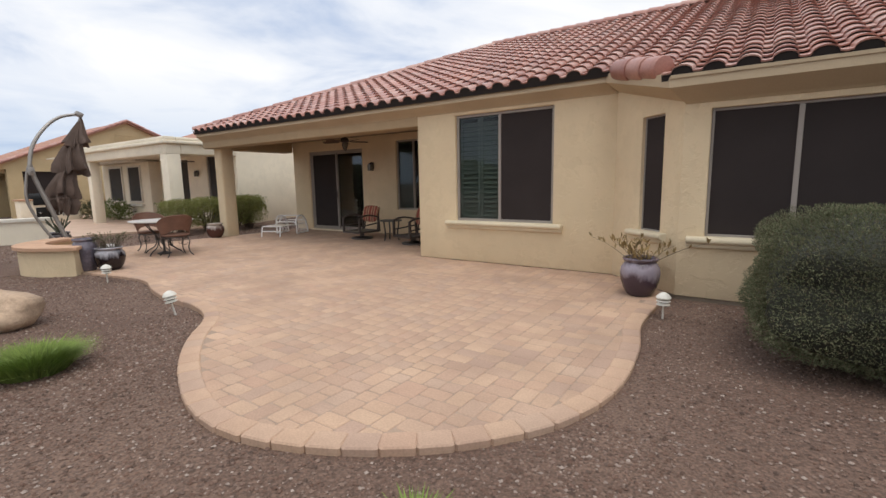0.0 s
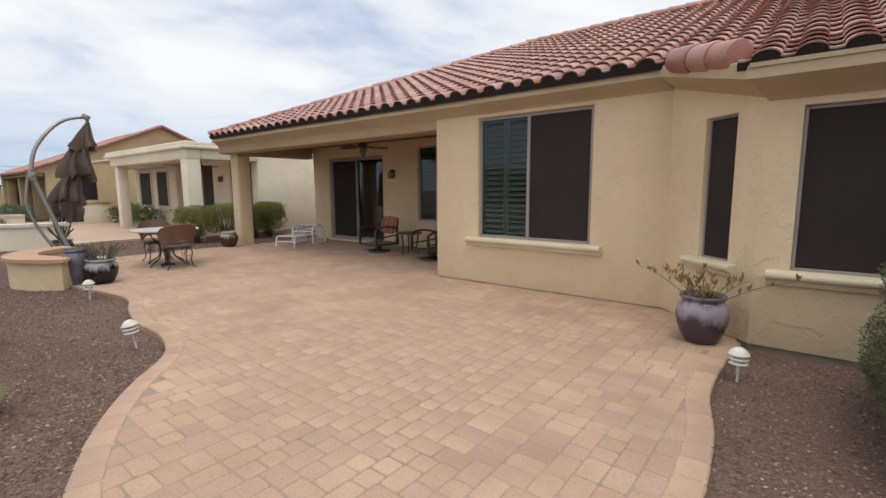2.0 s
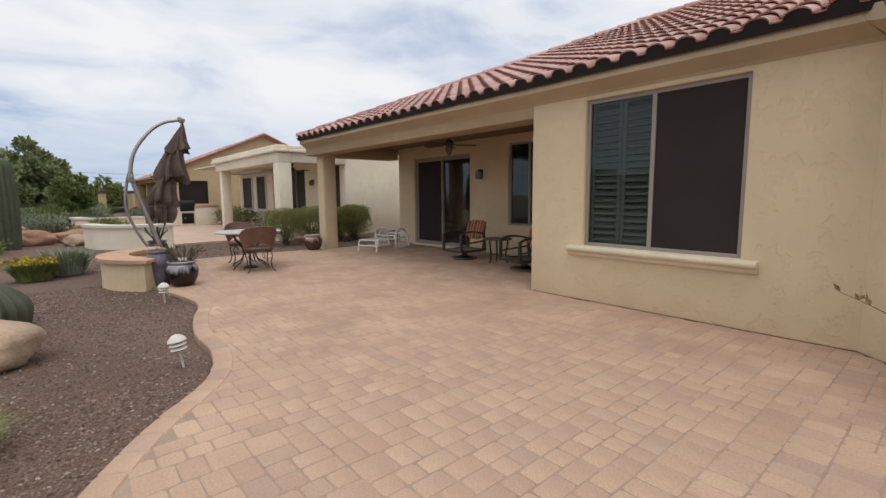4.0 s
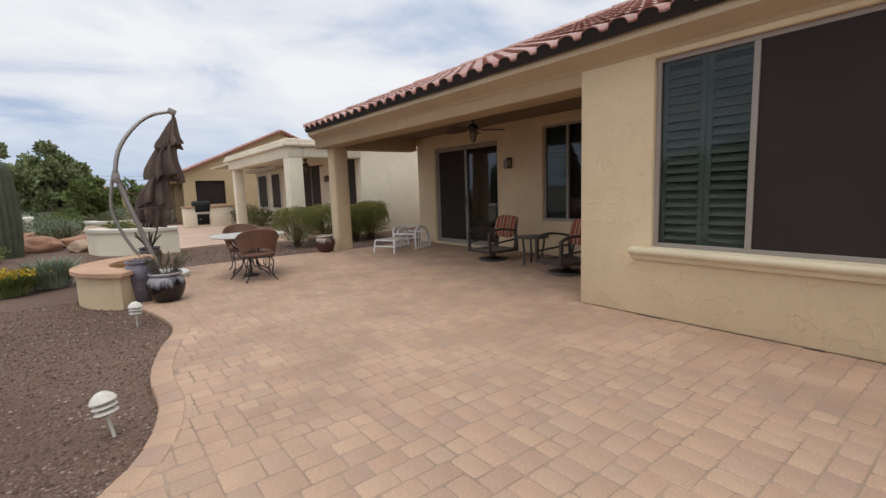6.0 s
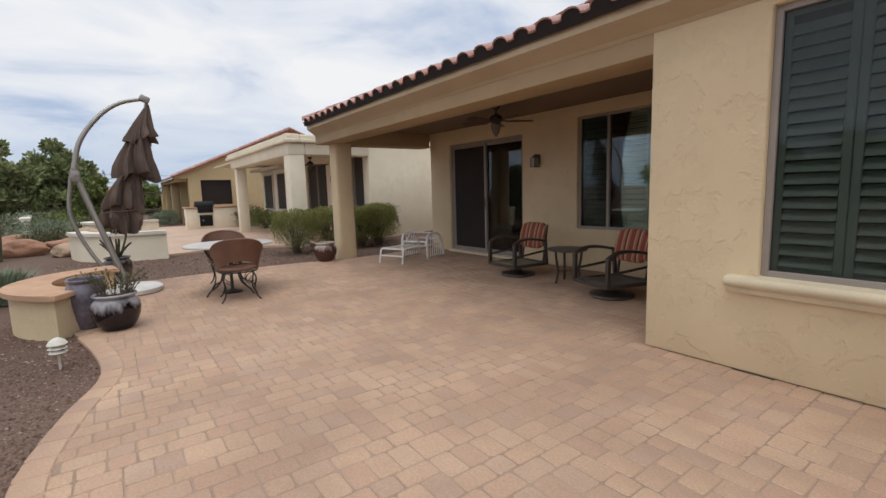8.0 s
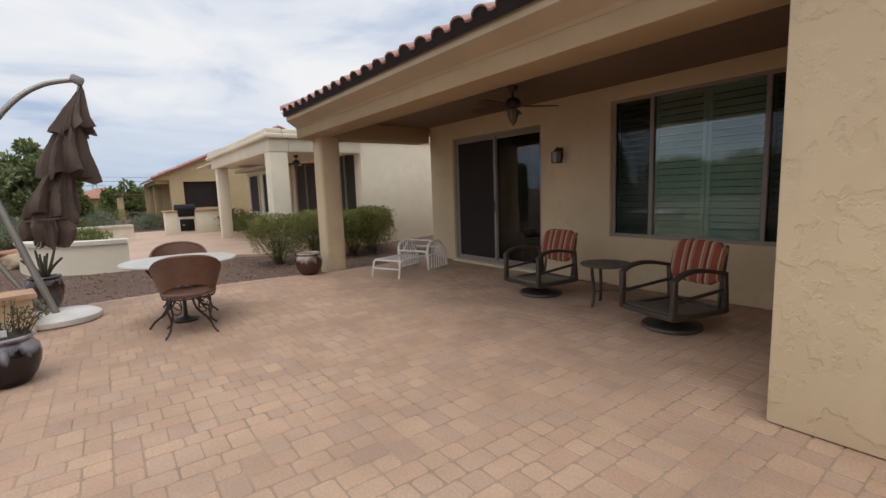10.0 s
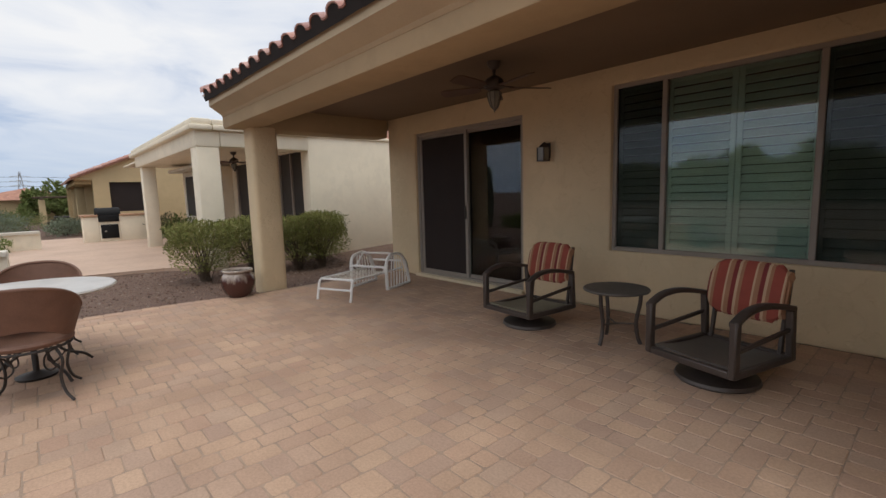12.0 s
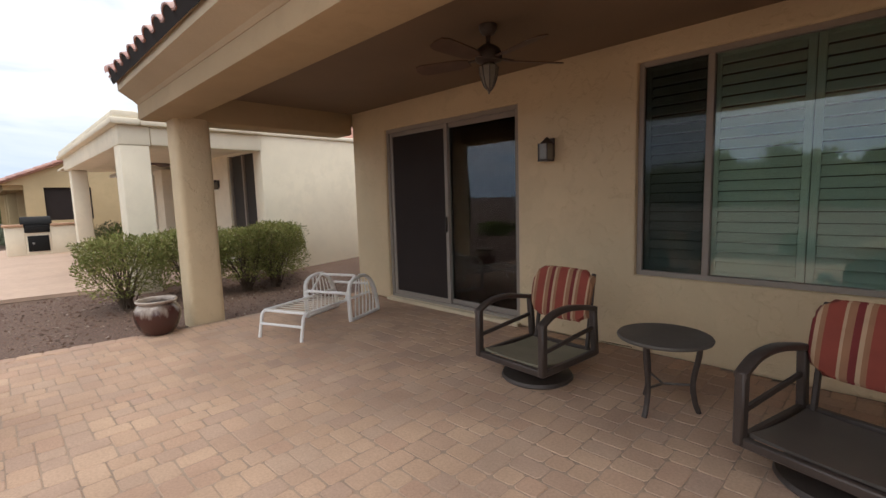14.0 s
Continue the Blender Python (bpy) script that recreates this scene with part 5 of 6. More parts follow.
def woven_chair(at, turn):
    """A barrel-backed woven chair on a scrolled iron frame; it faces local +y."""
    ob = thing("patio_chair", "woven brown barrel-back chair on curled iron legs", "chair", at, turn, "chairs round the table")
    bm = bmesh.new()
    n_a, n_z = 28, 8
    grid_ = []
    for j in range(n_z + 1):
        row = []
        for i in range(n_a + 1):
            u = i / n_a * 2 - 1
            a = -math.pi / 2 + u * radians(98)
            hi = 0.84 - 0.20 * abs(u) ** 2.2
            lo = 0.462 + 0.085 * max(0.0, 1 - (u / 0.6) ** 2)
            z = lo + (hi - lo) * j / n_z
            r = 0.245 + 0.055 * j / n_z
            row.append((r * math.cos(a) * 1.02, r * math.sin(a) * 0.95 - 0.02 * j / n_z, z))
        grid_.append(row)
    outer = [[bm.verts.new(p) for p in row] for row in grid_]
    inner = [[bm.verts.new((p[0] * 0.945, p[1] * 0.945, p[2])) for p in row] for row in grid_]
    for j in range(n_z):
        for i in range(n_a):
            bm.faces.new((outer[j][i], outer[j][i + 1], outer[j + 1][i + 1], outer[j + 1][i]))
            bm.faces.new((inner[j][i + 1], inner[j][i], inner[j + 1][i], inner[j + 1][i + 1]))
    for i in range(n_a):
        bm.faces.new((outer[n_z][i], outer[n_z][i + 1], inner[n_z][i + 1], inner[n_z][i]))
        bm.faces.new((inner[0][i], inner[0][i + 1], outer[0][i + 1], outer[0][i]))
    for j in range(n_z):
        bm.faces.new((outer[j][0], outer[j + 1][0], inner[j + 1][0], inner[j][0]))
        bm.faces.new((outer[j + 1][n_a], outer[j][n_a], inner[j][n_a], inner[j + 1][n_a]))
    back = part("backrest", bm, WICKER, ob, "woven brown curved back", True)
    bm = bmesh.new()
    tube(bm, [((p[0] * 0.97), p[1] * 0.97, p[2] + 0.004) for p in grid_[-1]], 0.014, 7)
    part("rim", bm, WICKER, back, "rolled top rim", True)
    bm = bmesh.new()
    lathe(bm, [(0.001, 0.40), (0.21, 0.405), (0.245, 0.42), (0.25, 0.44), (0.235, 0.455), (0.12, 0.46), (0.001, 0.455)], 32, caps=False)
    part("seat", bm, WICKER, ob, "round woven seat", True)
    bm = bmesh.new()
    tube(bm, [(0.23 * math.cos(a), 0.23 * math.sin(a), 0.395) for a in [2 * math.pi * k / 24 for k in range(24)]], 0.010, 6, True)
    part("seat_frame", bm, IRON, ob)
    for k in range(4):
        a = math.pi / 4 + math.pi * k / 2
        bm = bmesh.new()
        tube(bm, spline([(r * math.cos(a), r * math.sin(a), z) for r, z in ((0.22, 0.39), (0.265, 0.30), (0.235, 0.18), (0.26, 0.07), (0.32, 0.008))], 5), 0.010, 6)
        tube(bm, spline([(r * math.cos(a), r * math.sin(a), z) for r, z in ((0.22, 0.385), (0.13, 0.33), (0.11, 0.25), (0.16, 0.22), (0.23, 0.27))], 4), 0.006, 5)
        part("leg", bm, IRON, ob, "", True)
    return ob


for ob in (woven_chair((-8.97, 4.94, 0.0), 82), woven_chair((-10.20, 5.02, 0.0), -96)):
    ob.scale = (1.07, 1.05, 1.0)

# white chaise lounge, without its cushion
lo = thing("chaise_lounge", "white tubular aluminium chaise lounge with vinyl straps", "lounger", (-10.12, 7.99, 0.0), 22)
lo.scale = (1, 1, 0.92)
W = 0.28
for s in (-1, 1):
    bm = bmesh.new()
    tube(bm, spline([(s * W, -0.03, 0.0), (s * W, 0.0, 0.15), (s * W, 0.03, 0.27), (s * W, 0.09, 0.30)], 4), 0.017, 8)
    part("front_leg", bm, WHITE_METAL, lo, "", True)
    bm = bmesh.new()
    tube(bm, [(s * W, 0.07, 0.30), (s * W, 0.75, 0.285), (s * W, 1.30, 0.29)], 0.018, 8)
    part("side_rail", bm, WHITE_METAL, lo, "", True)
    bm = bmesh.new()
    tube(bm, spline([(s * (W + 0.04), 0.80, 0.03), (s * (W + 0.04), 0.79, 0.35), (s * (W + 0.04), 0.83, 0.50), (s * (W + 0.04), 0.98, 0.555), (s * (W + 0.04), 1.18, 0.53), (s * (W + 0.04), 1.34, 0.36), (s * (W + 0.04), 1.42, 0.05), (s * (W + 0.04), 1.38, 0.015), (s * (W + 0.04), 1.1, 0.012), (s * (W + 0.04), 0.84, 0.013)], 5, True), 0.025, 8, True)
    arm = part("arm", bm, WHITE_METAL, lo, "white hoop-shaped arm", True)
    for k in range(6):
        bm = bmesh.new()
        y0 = 0.90 + 0.08 * k
        tube(bm, spline([(s * (W + 0.04), y0, 0.015), (s * (W + 0.035), y0 + 0.02, 0.24), (s * (W + 0.04), 0.95 + 0.06 * k, 0.53 - 0.004 * k * k)], 3), 0.008, 5)
        part("spindle", bm, WHITE_METAL, arm)
bm = bmesh.new()
tube(bm, [(-W, 0.0, 0.16), (W, 0.0, 0.16)], 0.016, 8)
part("front_bar", bm, WHITE_METAL, lo)
bm = bmesh.new()
tube(bm, [(-W, 0.06, 0.30), (W, 0.06, 0.30)], 0.017, 8)
part("end_bar", bm, WHITE_METAL, lo)
for k in range(9):
    bm = bmesh.new()
    y0 = 0.12 + 0.09 * k
    box(bm, -W - 0.012, W + 0.012, y0, y0 + 0.026, 0.298 - 0.018 * k / 12, 0.304 - 0.018 * k / 12, 0.002, 1)
    part("strap", bm, STRAP, lo)
bm = bmesh.new()
tube(bm, spline([(-W, 0.78, 0.30), (-W, 0.78, 0.37), (0, 0.76, 0.375), (W, 0.78, 0.37), (W, 0.78, 0.30)], 4), 0.02, 8)
part("cross_bar", bm, WHITE_METAL, lo, "", True)
bm = bmesh.new()
tube(bm, [(-W + 0.02, 0.82, 0.34), (-W + 0.03, 1.02, 0.56), (W - 0.03, 1.02, 0.565), (W - 0.02, 0.82, 0.34)], 0.018, 8)
tube(bm, [(-W + 0.02, 1.3, 0.4), (W - 0.02, 1.3, 0.4)], 0.018, 8)
part("backrest_frame", bm, WHITE_METAL, lo, "lowered white backrest frame", True)

# striped cloth for the swivel chairs
m, n, l, b = nodes_of("striped_cloth")
tc = n.new("ShaderNodeTexCoord")
sp = n.new("ShaderNodeSeparateXYZ")
l.new(tc.outputs["Object"], sp.inputs[0])
mo = n.new("ShaderNodeMath"); mo.operation = "MULTIPLY_ADD"
l.new(sp.outputs["X"], mo.inputs[0]); mo.inputs[1].default_value, mo.inputs[2].default_value = 5.1, 5.0
fr = n.new("ShaderNodeMath"); fr.operation = "FRACT"
l.new(mo.outputs[0], fr.inputs[0])
RED, DKRED, TAN, CREAM = (0.27, 0.058, 0.038), (0.17, 0.026, 0.024), (0.31, 0.155, 0.085), (0.48, 0.32, 0.20)
c = ramp(n, l, fr.outputs[0], [(0.0, RED), (0.26, CREAM), (0.33, TAN), (0.50, DKRED), (0.66, CREAM), (0.76, TAN), (0.88, RED)])
for nd in n:
    if nd.type == "VALTORGB" and len(nd.color_ramp.elements) == 7:
        nd.color_ramp.interpolation = "CONSTANT"
weave = tex(n, l, 300, 2)
c = mixed(n, l, c, ramp(n, l, tex(n, l, 8, 4), [(0.3, (0.75, 0.75, 0.75)), (0.7, (1, 1, 1))]), 0.7, "MULTIPLY")
l.new(c, b.inputs["Base Color"])
b.inputs["Roughness"].default_value = 0.9
bumped(n, l, b, weave, 0.4, 0.001)
STRIPED = m


def swivel_chair(at, turn, seat_mat, seat_label):
    """A low swivel rocker, faces local -y."""
    ob = thing("swivel_chair", "dark bronze swivel patio chair with a striped back cushion", "chair", at, turn, "swivel chairs on the porch")
    w, d0, d1 = 0.31, -0.33, 0.33
    bm = bmesh.new()
    lathe(bm, [(0.001, 0.0), (0.27, 0.0), (0.28, 0.012), (0.27, 0.035), (0.12, 0.06), (0.06, 0.075), (0.06, 0.17), (0.001, 0.17)], 40, caps=False)
    part("swivel_base", bm, BROWN_METAL, ob, "round dark swivel base", True)
    for s in (-1, 1):
        bm = bmesh.new()
        bar(bm, (s * w, d0, 0.17), (s * w, d0, 0.55), 0.05, 0.06, 0.01)
        part("front_post", bm, BROWN_METAL, ob, "", True)
        bm = bmesh.new()
        bar(bm, (s * w, d1, 0.17), (s * w, d1 - 0.03, 0.54), 0.05, 0.055, 0.01)
        part("rear_post", bm, BROWN_METAL, ob, "", True)
        bm = bmesh.new()
        line = spline([(s * w, d0 - 0.02, 0.53), (s * w, d0 + 0.12, 0.595), (s * w, 0.0, 0.605), (s * w, d1 - 0.02, 0.55)], 5)
        rings = [[bm.verts.new((p.x + dx, p.y, p.z + dz)) for dx, dz in ((-0.031, -0.012), (-0.026, -0.018), (0.026, -0.018), (0.031, -0.012), (0.031, 0.011), (0.022, 0.018), (-0.022, 0.018), (-0.031, 0.011))] for p in line]
        for p_, q_ in zip(rings, rings[1:]):
            for i in range(8):
                bm.faces.new((p_[i], p_[(i + 1) % 8], q_[(i + 1) % 8], q_[i]))
        bm.faces.new(rings[0]); bm.faces.new(rings[-1][::-1])
        part("armrest", bm, BROWN_METAL, ob, "curved dark armrest", True)
        bm = bmesh.new()
        bar(bm, (s * w, d0, 0.19), (s * w, d1, 0.19), 0.04, 0.05, 0.008)
        part("bottom_rail", bm, BROWN_METAL, ob, "", True)
        bm = bmesh.new()
        bar(bm, (s * w, d0, 0.34), (s * w, d1, 0.40), 0.025, 0.03, 0.005)
        part("side_rail", bm, BROWN_METAL, ob, "", True)
    for y in (d0, d1):
        bm = bmesh.new()
        bar(bm, (-w, y, 0.19), (w, y, 0.19), 0.04, 0.05, 0.008)
        part("cross_rail", bm, BROWN_METAL, ob, "", True)
    bm = bmesh.new()
    seg = 10
    rows_ = []
    for j in range(seg + 1):
        y = d0 + 0.03 + (d1 - d0 - 0.06) * j / seg
        z = 0.235 - 0.02 * math.sin(math.pi * j / seg) - 0.03 * j / seg
        rows_.append(([bm.verts.new((x, y, z - 0.012 * math.cos(x * 5))) for x in np.linspace(-w + 0.03, w - 0.03, 9)], [bm.verts.new((x, y, z - 0.024)) for x in np.linspace(-w + 0.03, w - 0.03, 9)]))
    for (a_, a2), (b_, b2) in zip(rows_, rows_[1:]):
        for i in range(8):
            bm.faces.new((a_[i], a_[i + 1], b_[i + 1], b_[i])); bm.faces.new((a2[i + 1], a2[i], b2[i], b2[i + 1]))
    bm.faces.new(rows_[0][1] + rows_[0][0][::-1]); bm.faces.new(rows_[-1][0] + rows_[-1][1][::-1])
    part("seat", bm, seat_mat, ob, seat_label, True)
    bm = bmesh.new()
    box(bm, -0.285, 0.285, -0.026, 0.026, 0.0, 0.43, 0.0)
    bmesh.ops.subdivide_edges(bm, edges=[e for e in bm.edges if e.calc_length() > 0.3], cuts=9, use_grid_fill=True)
    for v in bm.verts:
        u, t = v.co.x / 0.285, v.co.z / 0.43
        v.co.y += 0.035 * (t - 0.5) ** 2 * 4 * 0.5 + 0.012 * math.sin(u * 3) * 0.5
        w_ = 2 * t - 1
        k_ = 1 - 0.16 * max(0, abs(u) - 0.3) ** 2 * max(0, abs(w_) - 0.3) ** 2 / 0.24
        v.co.x *= k_
        v.co.z = 0.215 + (v.co.z - 0.215) * k_
    bmesh.ops.bevel(bm, geom=[e for e in bm.edges if len(e.link_faces) == 2 and e.calc_face_angle() > 1.0], offset=0.014, segments=2, affect="EDGES")
    part("back_cushion", bm, STRIPED, ob, "red, rust and cream striped cushion", True).matrix_basis = pose(0, d1 - 0.07, 0.42, -14, 0, 0)
    for s in (-1, 1):
        bm = bmesh.new()
        bar(bm, (s * 0.25, d1 - 0.02, 0.19), (s * 0.25, d1 + 0.075, 0.80), 0.03, 0.03, 0.006)
        part("back_stile", bm, BROWN_METAL, ob, "", True)
    return ob


swivel_chair((-7.54, 8.88, 0.0), -5, SLING, "olive mesh sling seat without a cushion")
swivel_chair((-5.68, 8.67, 0.0), -15, SLING_DARK, "dark mesh sling seat without a cushion")

st = thing("side_table", "small round dark textured side table", "side table", (-6.61, 8.95, 0.0))
bm = bmesh.new()
lathe(bm, [(0.001, 0.475), (0.265, 0.475), (0.285, 0.482), (0.29, 0.492), (0.282, 0.503), (0.001, 0.505)], 44, caps=False)
part("tabletop", bm, SLATE, st, "dark mottled top", True)
for k in range(3):
    a = radians(20 + 120 * k)
    bm = bmesh.new()
    tube(bm, spline([(r * math.cos(a), r * math.sin(a), z) for r, z in ((0.21, 0.478), (0.205, 0.38), (0.175, 0.2), (0.19, 0.07), (0.215, 0.0))], 4), 0.018, 8)
    part("leg", bm, BROWN_METAL, st, "", True)
    bm = bmesh.new()
    tube(bm, [(0, 0, 0.17), (0.178 * math.cos(a), 0.178 * math.sin(a), 0.185)], 0.008, 6)
    part("stretcher", bm, BROWN_METAL, st)

# ceiling fan
fan = thing("ceiling_fan", "dark bronze five-blade ceiling fan with a lantern light", "ceiling fan", (-7.85, 8.72, 2.72))
fan.scale = (0.92, 0.92, 1.12)
bm = bmesh.new()
lathe(bm, [(0.075, 0.0), (0.075, -0.03), (0.05, -0.06), (0.02, -0.07), (0.016, -0.12), (0.05, -0.13), (0.10, -0.16), (0.115, -0.20), (0.105, -0.235), (0.06, -0.25)], 28)
part("motor", bm, BROWN_METAL, fan, "dark bronze motor housing", True)
for k in range(5):
    a = radians(72 * k + 57)
    bm = bmesh.new()
    bar(bm, (0.09, 0, -0.215), (0.22, 0, -0.225), 0.035, 0.01, 0.003)
    iron_ = part("blade_iron", bm, BROWN_METAL, fan)
    iron_.matrix_basis = Matrix.Rotation(a, 4, "Z")
    bm = bmesh.new()
    prism(bm, [(0.17, -0.045), (0.26, -0.07), (0.58, -0.082), (0.645, -0.06), (0.66, 0.0), (0.645, 0.06), (0.58, 0.082), (0.26, 0.07), (0.17, 0.045)], -0.004, 0.004)
    bm.transform(Matrix.Translation((0, 0, -0.228)) @ Matrix.Rotation(radians(12), 4, "X"))
    part("blade", bm, FAN_WOOD, fan, "dark brown blade").matrix_basis = Matrix.Rotation(a, 4, "Z")
bm = bmesh.new()
lathe(bm, [(0.05, -0.25), (0.078, -0.27), (0.07, -0.33), (0.04, -0.40), (0.012, -0.43), (0.006, -0.45)], 8)
lan = part("light_bowl", bm, LAMP_GLASS, fan, "amber glass lantern bowl, unlit")
for k in range(8):
    a = 2 * math.pi * k / 8
    bm = bmesh.new()
    tube(bm, [(0.079 * math.cos(a), 0.079 * math.sin(a), -0.27), (0.071 * math.cos(a), 0.071 * math.sin(a), -0.33), (0.041 * math.cos(a), 0.041 * math.sin(a), -0.40), (0.01, 0, -0.435)], 0.006, 5)
    part("rib", bm, BROWN_METAL, lan)

# wall lantern
wl_ = thing("wall_lantern", "small dark bronze wall lantern with seeded glass, unlit", "wall lamp", (-8.06, 9.95, 1.85))
wl_.scale = (0.82, 1, 0.88)
bm = bmesh.new()
box(bm, -0.05, 0.05, -0.02, 0.0, -0.05, 0.16, 0.006)
part("back_plate", bm, BROWN_METAL, wl_)
bm = bmesh.new()
tube(bm, spline([(0, -0.02, 0.12), (0, -0.08, 0.16), (0, -0.10, 0.13)], 4), 0.010, 6)
lathe(bm, [(0.095, 0.09), (0.09, 0.10), (0.05, 0.125), (0.02, 0.15), (0.001, 0.155)], 4, (0, -0.10, 0))
part("roof", bm, BROWN_METAL, wl_, "dark lantern roof")
bm = bmesh.new()
box(bm, -0.055, 0.055, -0.155, -0.045, -0.08, 0.09)
part("glass", bm, LAMP_GLASS, wl_, "seeded amber glass")
for sx in (-1, 1):
    for sy in (-1, 1):
        bm = bmesh.new()
        box(bm, sx * 0.058 - 0.006, sx * 0.058 + 0.006, -0.10 + sy * 0.058 - 0.006, -0.10 + sy * 0.058 + 0.006, -0.09, 0.095)
        part("corner_bar", bm, BROWN_METAL, wl_)
bm = bmesh.new()
box(bm, -0.068, 0.068, -0.168, -0.032, -0.10, -0.082, 0.004, 1)
part("bottom_plate", bm, BROWN_METAL, wl_)


# ---- the cream house next door ----
nb = thing("cream_house", "cream stucco house with a parapet-roofed porch", "house", (0, 0, 0))


def lump(name, mat, parent, label, *boxes, bevel=0.03):
    made = None
    for q in boxes:
        bm = bmesh.new()
        box(bm, *q, bevel)
        made = part(name, bm, mat, parent, label, True)
    return made


# porch corner columns and beams
lump("column", STUCCO_CREAM, nb, "thick cream corner column", (-15.06, -14.60, 7.55, 7.98, -0.05, 2.47))
lump("column", STUCCO_CREAM, nb, "thick cream column", (-21.36, -21.02, 7.60, 7.96, -0.05, 2.45))
lump("beam", STUCCO_CREAM, nb, "cream beam over the porch front", (-21.62, -14.585, 7.535, 8.0, 2.45, 2.78))
lump("side_beam", STUCCO_CREAM, nb, "cream beam over the porch side", (-15.07, -14.585, 8.0, 9.90, 2.46, 2.78))
lump("parapet", STUCCO_CREAM, nb, "stepped cream parapet", (-21.95, -14.48, 7.43, 7.85, 2.77, 2.88), (-21.88, -14.54, 7.48, 7.85, 2.88, 3.0), (-14.95, -14.48, 7.85, 9.9, 2.77, 2.88), (-14.95, -14.54, 7.85, 9.9, 2.88, 2.99), (-14.95, -14.56, 9.9, 13.2, 2.77, 2.86))
lump("porch_ceiling", STUCCO_CREAM, nb, "cream porch ceiling", (-21.5, -15.0, 7.95, 10.1, 2.60, 2.76), bevel=0)
lump("wall", STUCCO_CREAM, nb, "blank cream side wall", (-15.0, -14.6, 9.88, 18.4, -0.05, 2.78))
lump("wall", STUCCO_CREAM, nb, "cream porch back wall", (-15.46, -15.0, 10.1, 10.3, -0.05, 2.7), (-18.45, -17.0, 10.1, 10.3, -0.05, 2.7), (-27, -20.5, 10.1, 10.3, -0.05, 2.7), (-17.0, -15.46, 10.1, 10.3, 2.55, 2.7), (-20.5, -18.45, 10.1, 10.3, 2.5, 2.7))
lump("roof", STUCCO_CREAM, nb, "flat roof", (-27, -14.7, 7.9, 18.4, 2.79, 2.84), bevel=0)
lump("wall", STUCCO_CREAM, nb, "cream far wall", (-27, -14.7, 18.3, 18.4, -0.05, 2.78), (-27, -26.9, 10.3, 18.3, -0.05, 2.78), bevel=0)
for x0, x1, zt in ((-20.5, -18.45, 2.5), (-17.0, -15.46, 2.55)):
    bm = bmesh.new()
    box(bm, x0, x1, 10.2, 10.22, 0.0, zt)
    door_ = part("glass_door", bm, DARK, nb, "dark glazed patio door")
    mid_ = (x0 + x1) / 2
    for q in (x0, mid_ - 0.03, x1 - 0.06):
        bm = bmesh.new()
        box(bm, q, q + 0.06, 10.15, 10.2, 0.0, zt)
        part("stile", bm, FRAME, door_, "taupe door stile")
# hipped tile roof behind the parapet
bm = bmesh.new()
a = [bm.verts.new(p) for p in ((-14.9, 10.2, 2.85), (-14.9, 18.6, 2.85), (-27.2, 18.6, 2.85), (-27.2, 10.2, 2.85))]
r0, r1 = bm.verts.new((-19.0, 14.4, 4.62)), bm.verts.new((-23.1, 14.4, 4.62))
bm.faces.new((a[0], a[1], r0)); bm.faces.new((a[1], a[2], r1, r0)); bm.faces.new((a[2], a[3], r1)); bm.faces.new((a[3], a[0], r0, r1)); bm.faces.new(a[::-1])
FAR_TILE = plain("far_tile", (0.40, 0.20, 0.135), 0.85, var=0.25, big=2.5, fine=9, bump=0.5, dist=0.05)
part("tile_roof", bm, FAR_TILE, nb, "red tile hip roof")
vent_ob = part("vent_pipe", vent_bm, METAL_GREY, nb, "grey metal vent pipe")
vent_ob.matrix_basis = pose(-16.4, 13.1, 3.45)
# bay with two tall windows under a small flat eave
lump("bay", STUCCO_CREAM, nb, "cream bay beyond the porch", (-25.3, -20.75, 9.62, 10.1, -0.05, 2.5))
lump("bay_eave", CAP_WHITE, nb, "pale flat eave over the bay", (-25.7, -20.9, 9.2, 10.1, 2.5, 2.62))
for x0, x1 in ((-24.74, -23.39), (-22.69, -21.54)):
    bm = bmesh.new()
    box(bm, x0, x1, 9.585, 9.615, 0.8, 2.32)
    w_ = part("window", bm, DARK, nb, "tall dark window")
    bm = bmesh.new()
    rails(bm, x0 - 0.05, x1 + 0.05, 0.75, 2.37, 9.555, 9.625, 0.07)
    part("frame", bm, CAP_WHITE, w_, "pale frame")
    bm = bmesh.new()
    box(bm, x0 - 0.12, x1 + 0.12, 9.5, 9.625, 0.58, 0.69, 0.02)
    part("sill", bm, CAP_WHITE, nb)
fan2 = copy_thing(fan, pose(-17.0, 9.0, 2.60))
fan2["label"] = "dark ceiling fan hanging in the cream house porch"
lan2 = copy_thing(wl_, pose(-17.62, 10.1, 1.9))

# outdoor kitchen
bbq = thing("outdoor_kitchen", "cream stucco outdoor kitchen with a black gas grill", "outdoor kitchen", (0, 0, 0.0))
lump("counter_block", STUCCO_CREAM, bbq, "cream stucco block", (-25.8, -25.1, 6.28, 6.74, -0.05, 0.92))
lump("counter_block", STUCCO_CREAM, bbq, "cream stucco block", (-25.8, -25.1, 7.36, 8.40, -0.05, 0.92))
lump("counter_block", STUCCO_CREAM, bbq, "cream stucco lower block", (-25.8, -25.1, 6.74, 7.36, -0.05, 0.72), bevel=0.0)
lump("counter_top", CAP, bbq, "tan stone counter top", (-25.85, -25.05, 6.23, 6.73, 0.92, 0.99), (-25.85, -25.05, 7.37, 8.45, 0.92, 0.99), bevel=0.015)
bm = bmesh.new()
lathe(bm, [(0.22, -0.38), (0.26, -0.36), (0.26, 0.36), (0.22, 0.38)], 20)
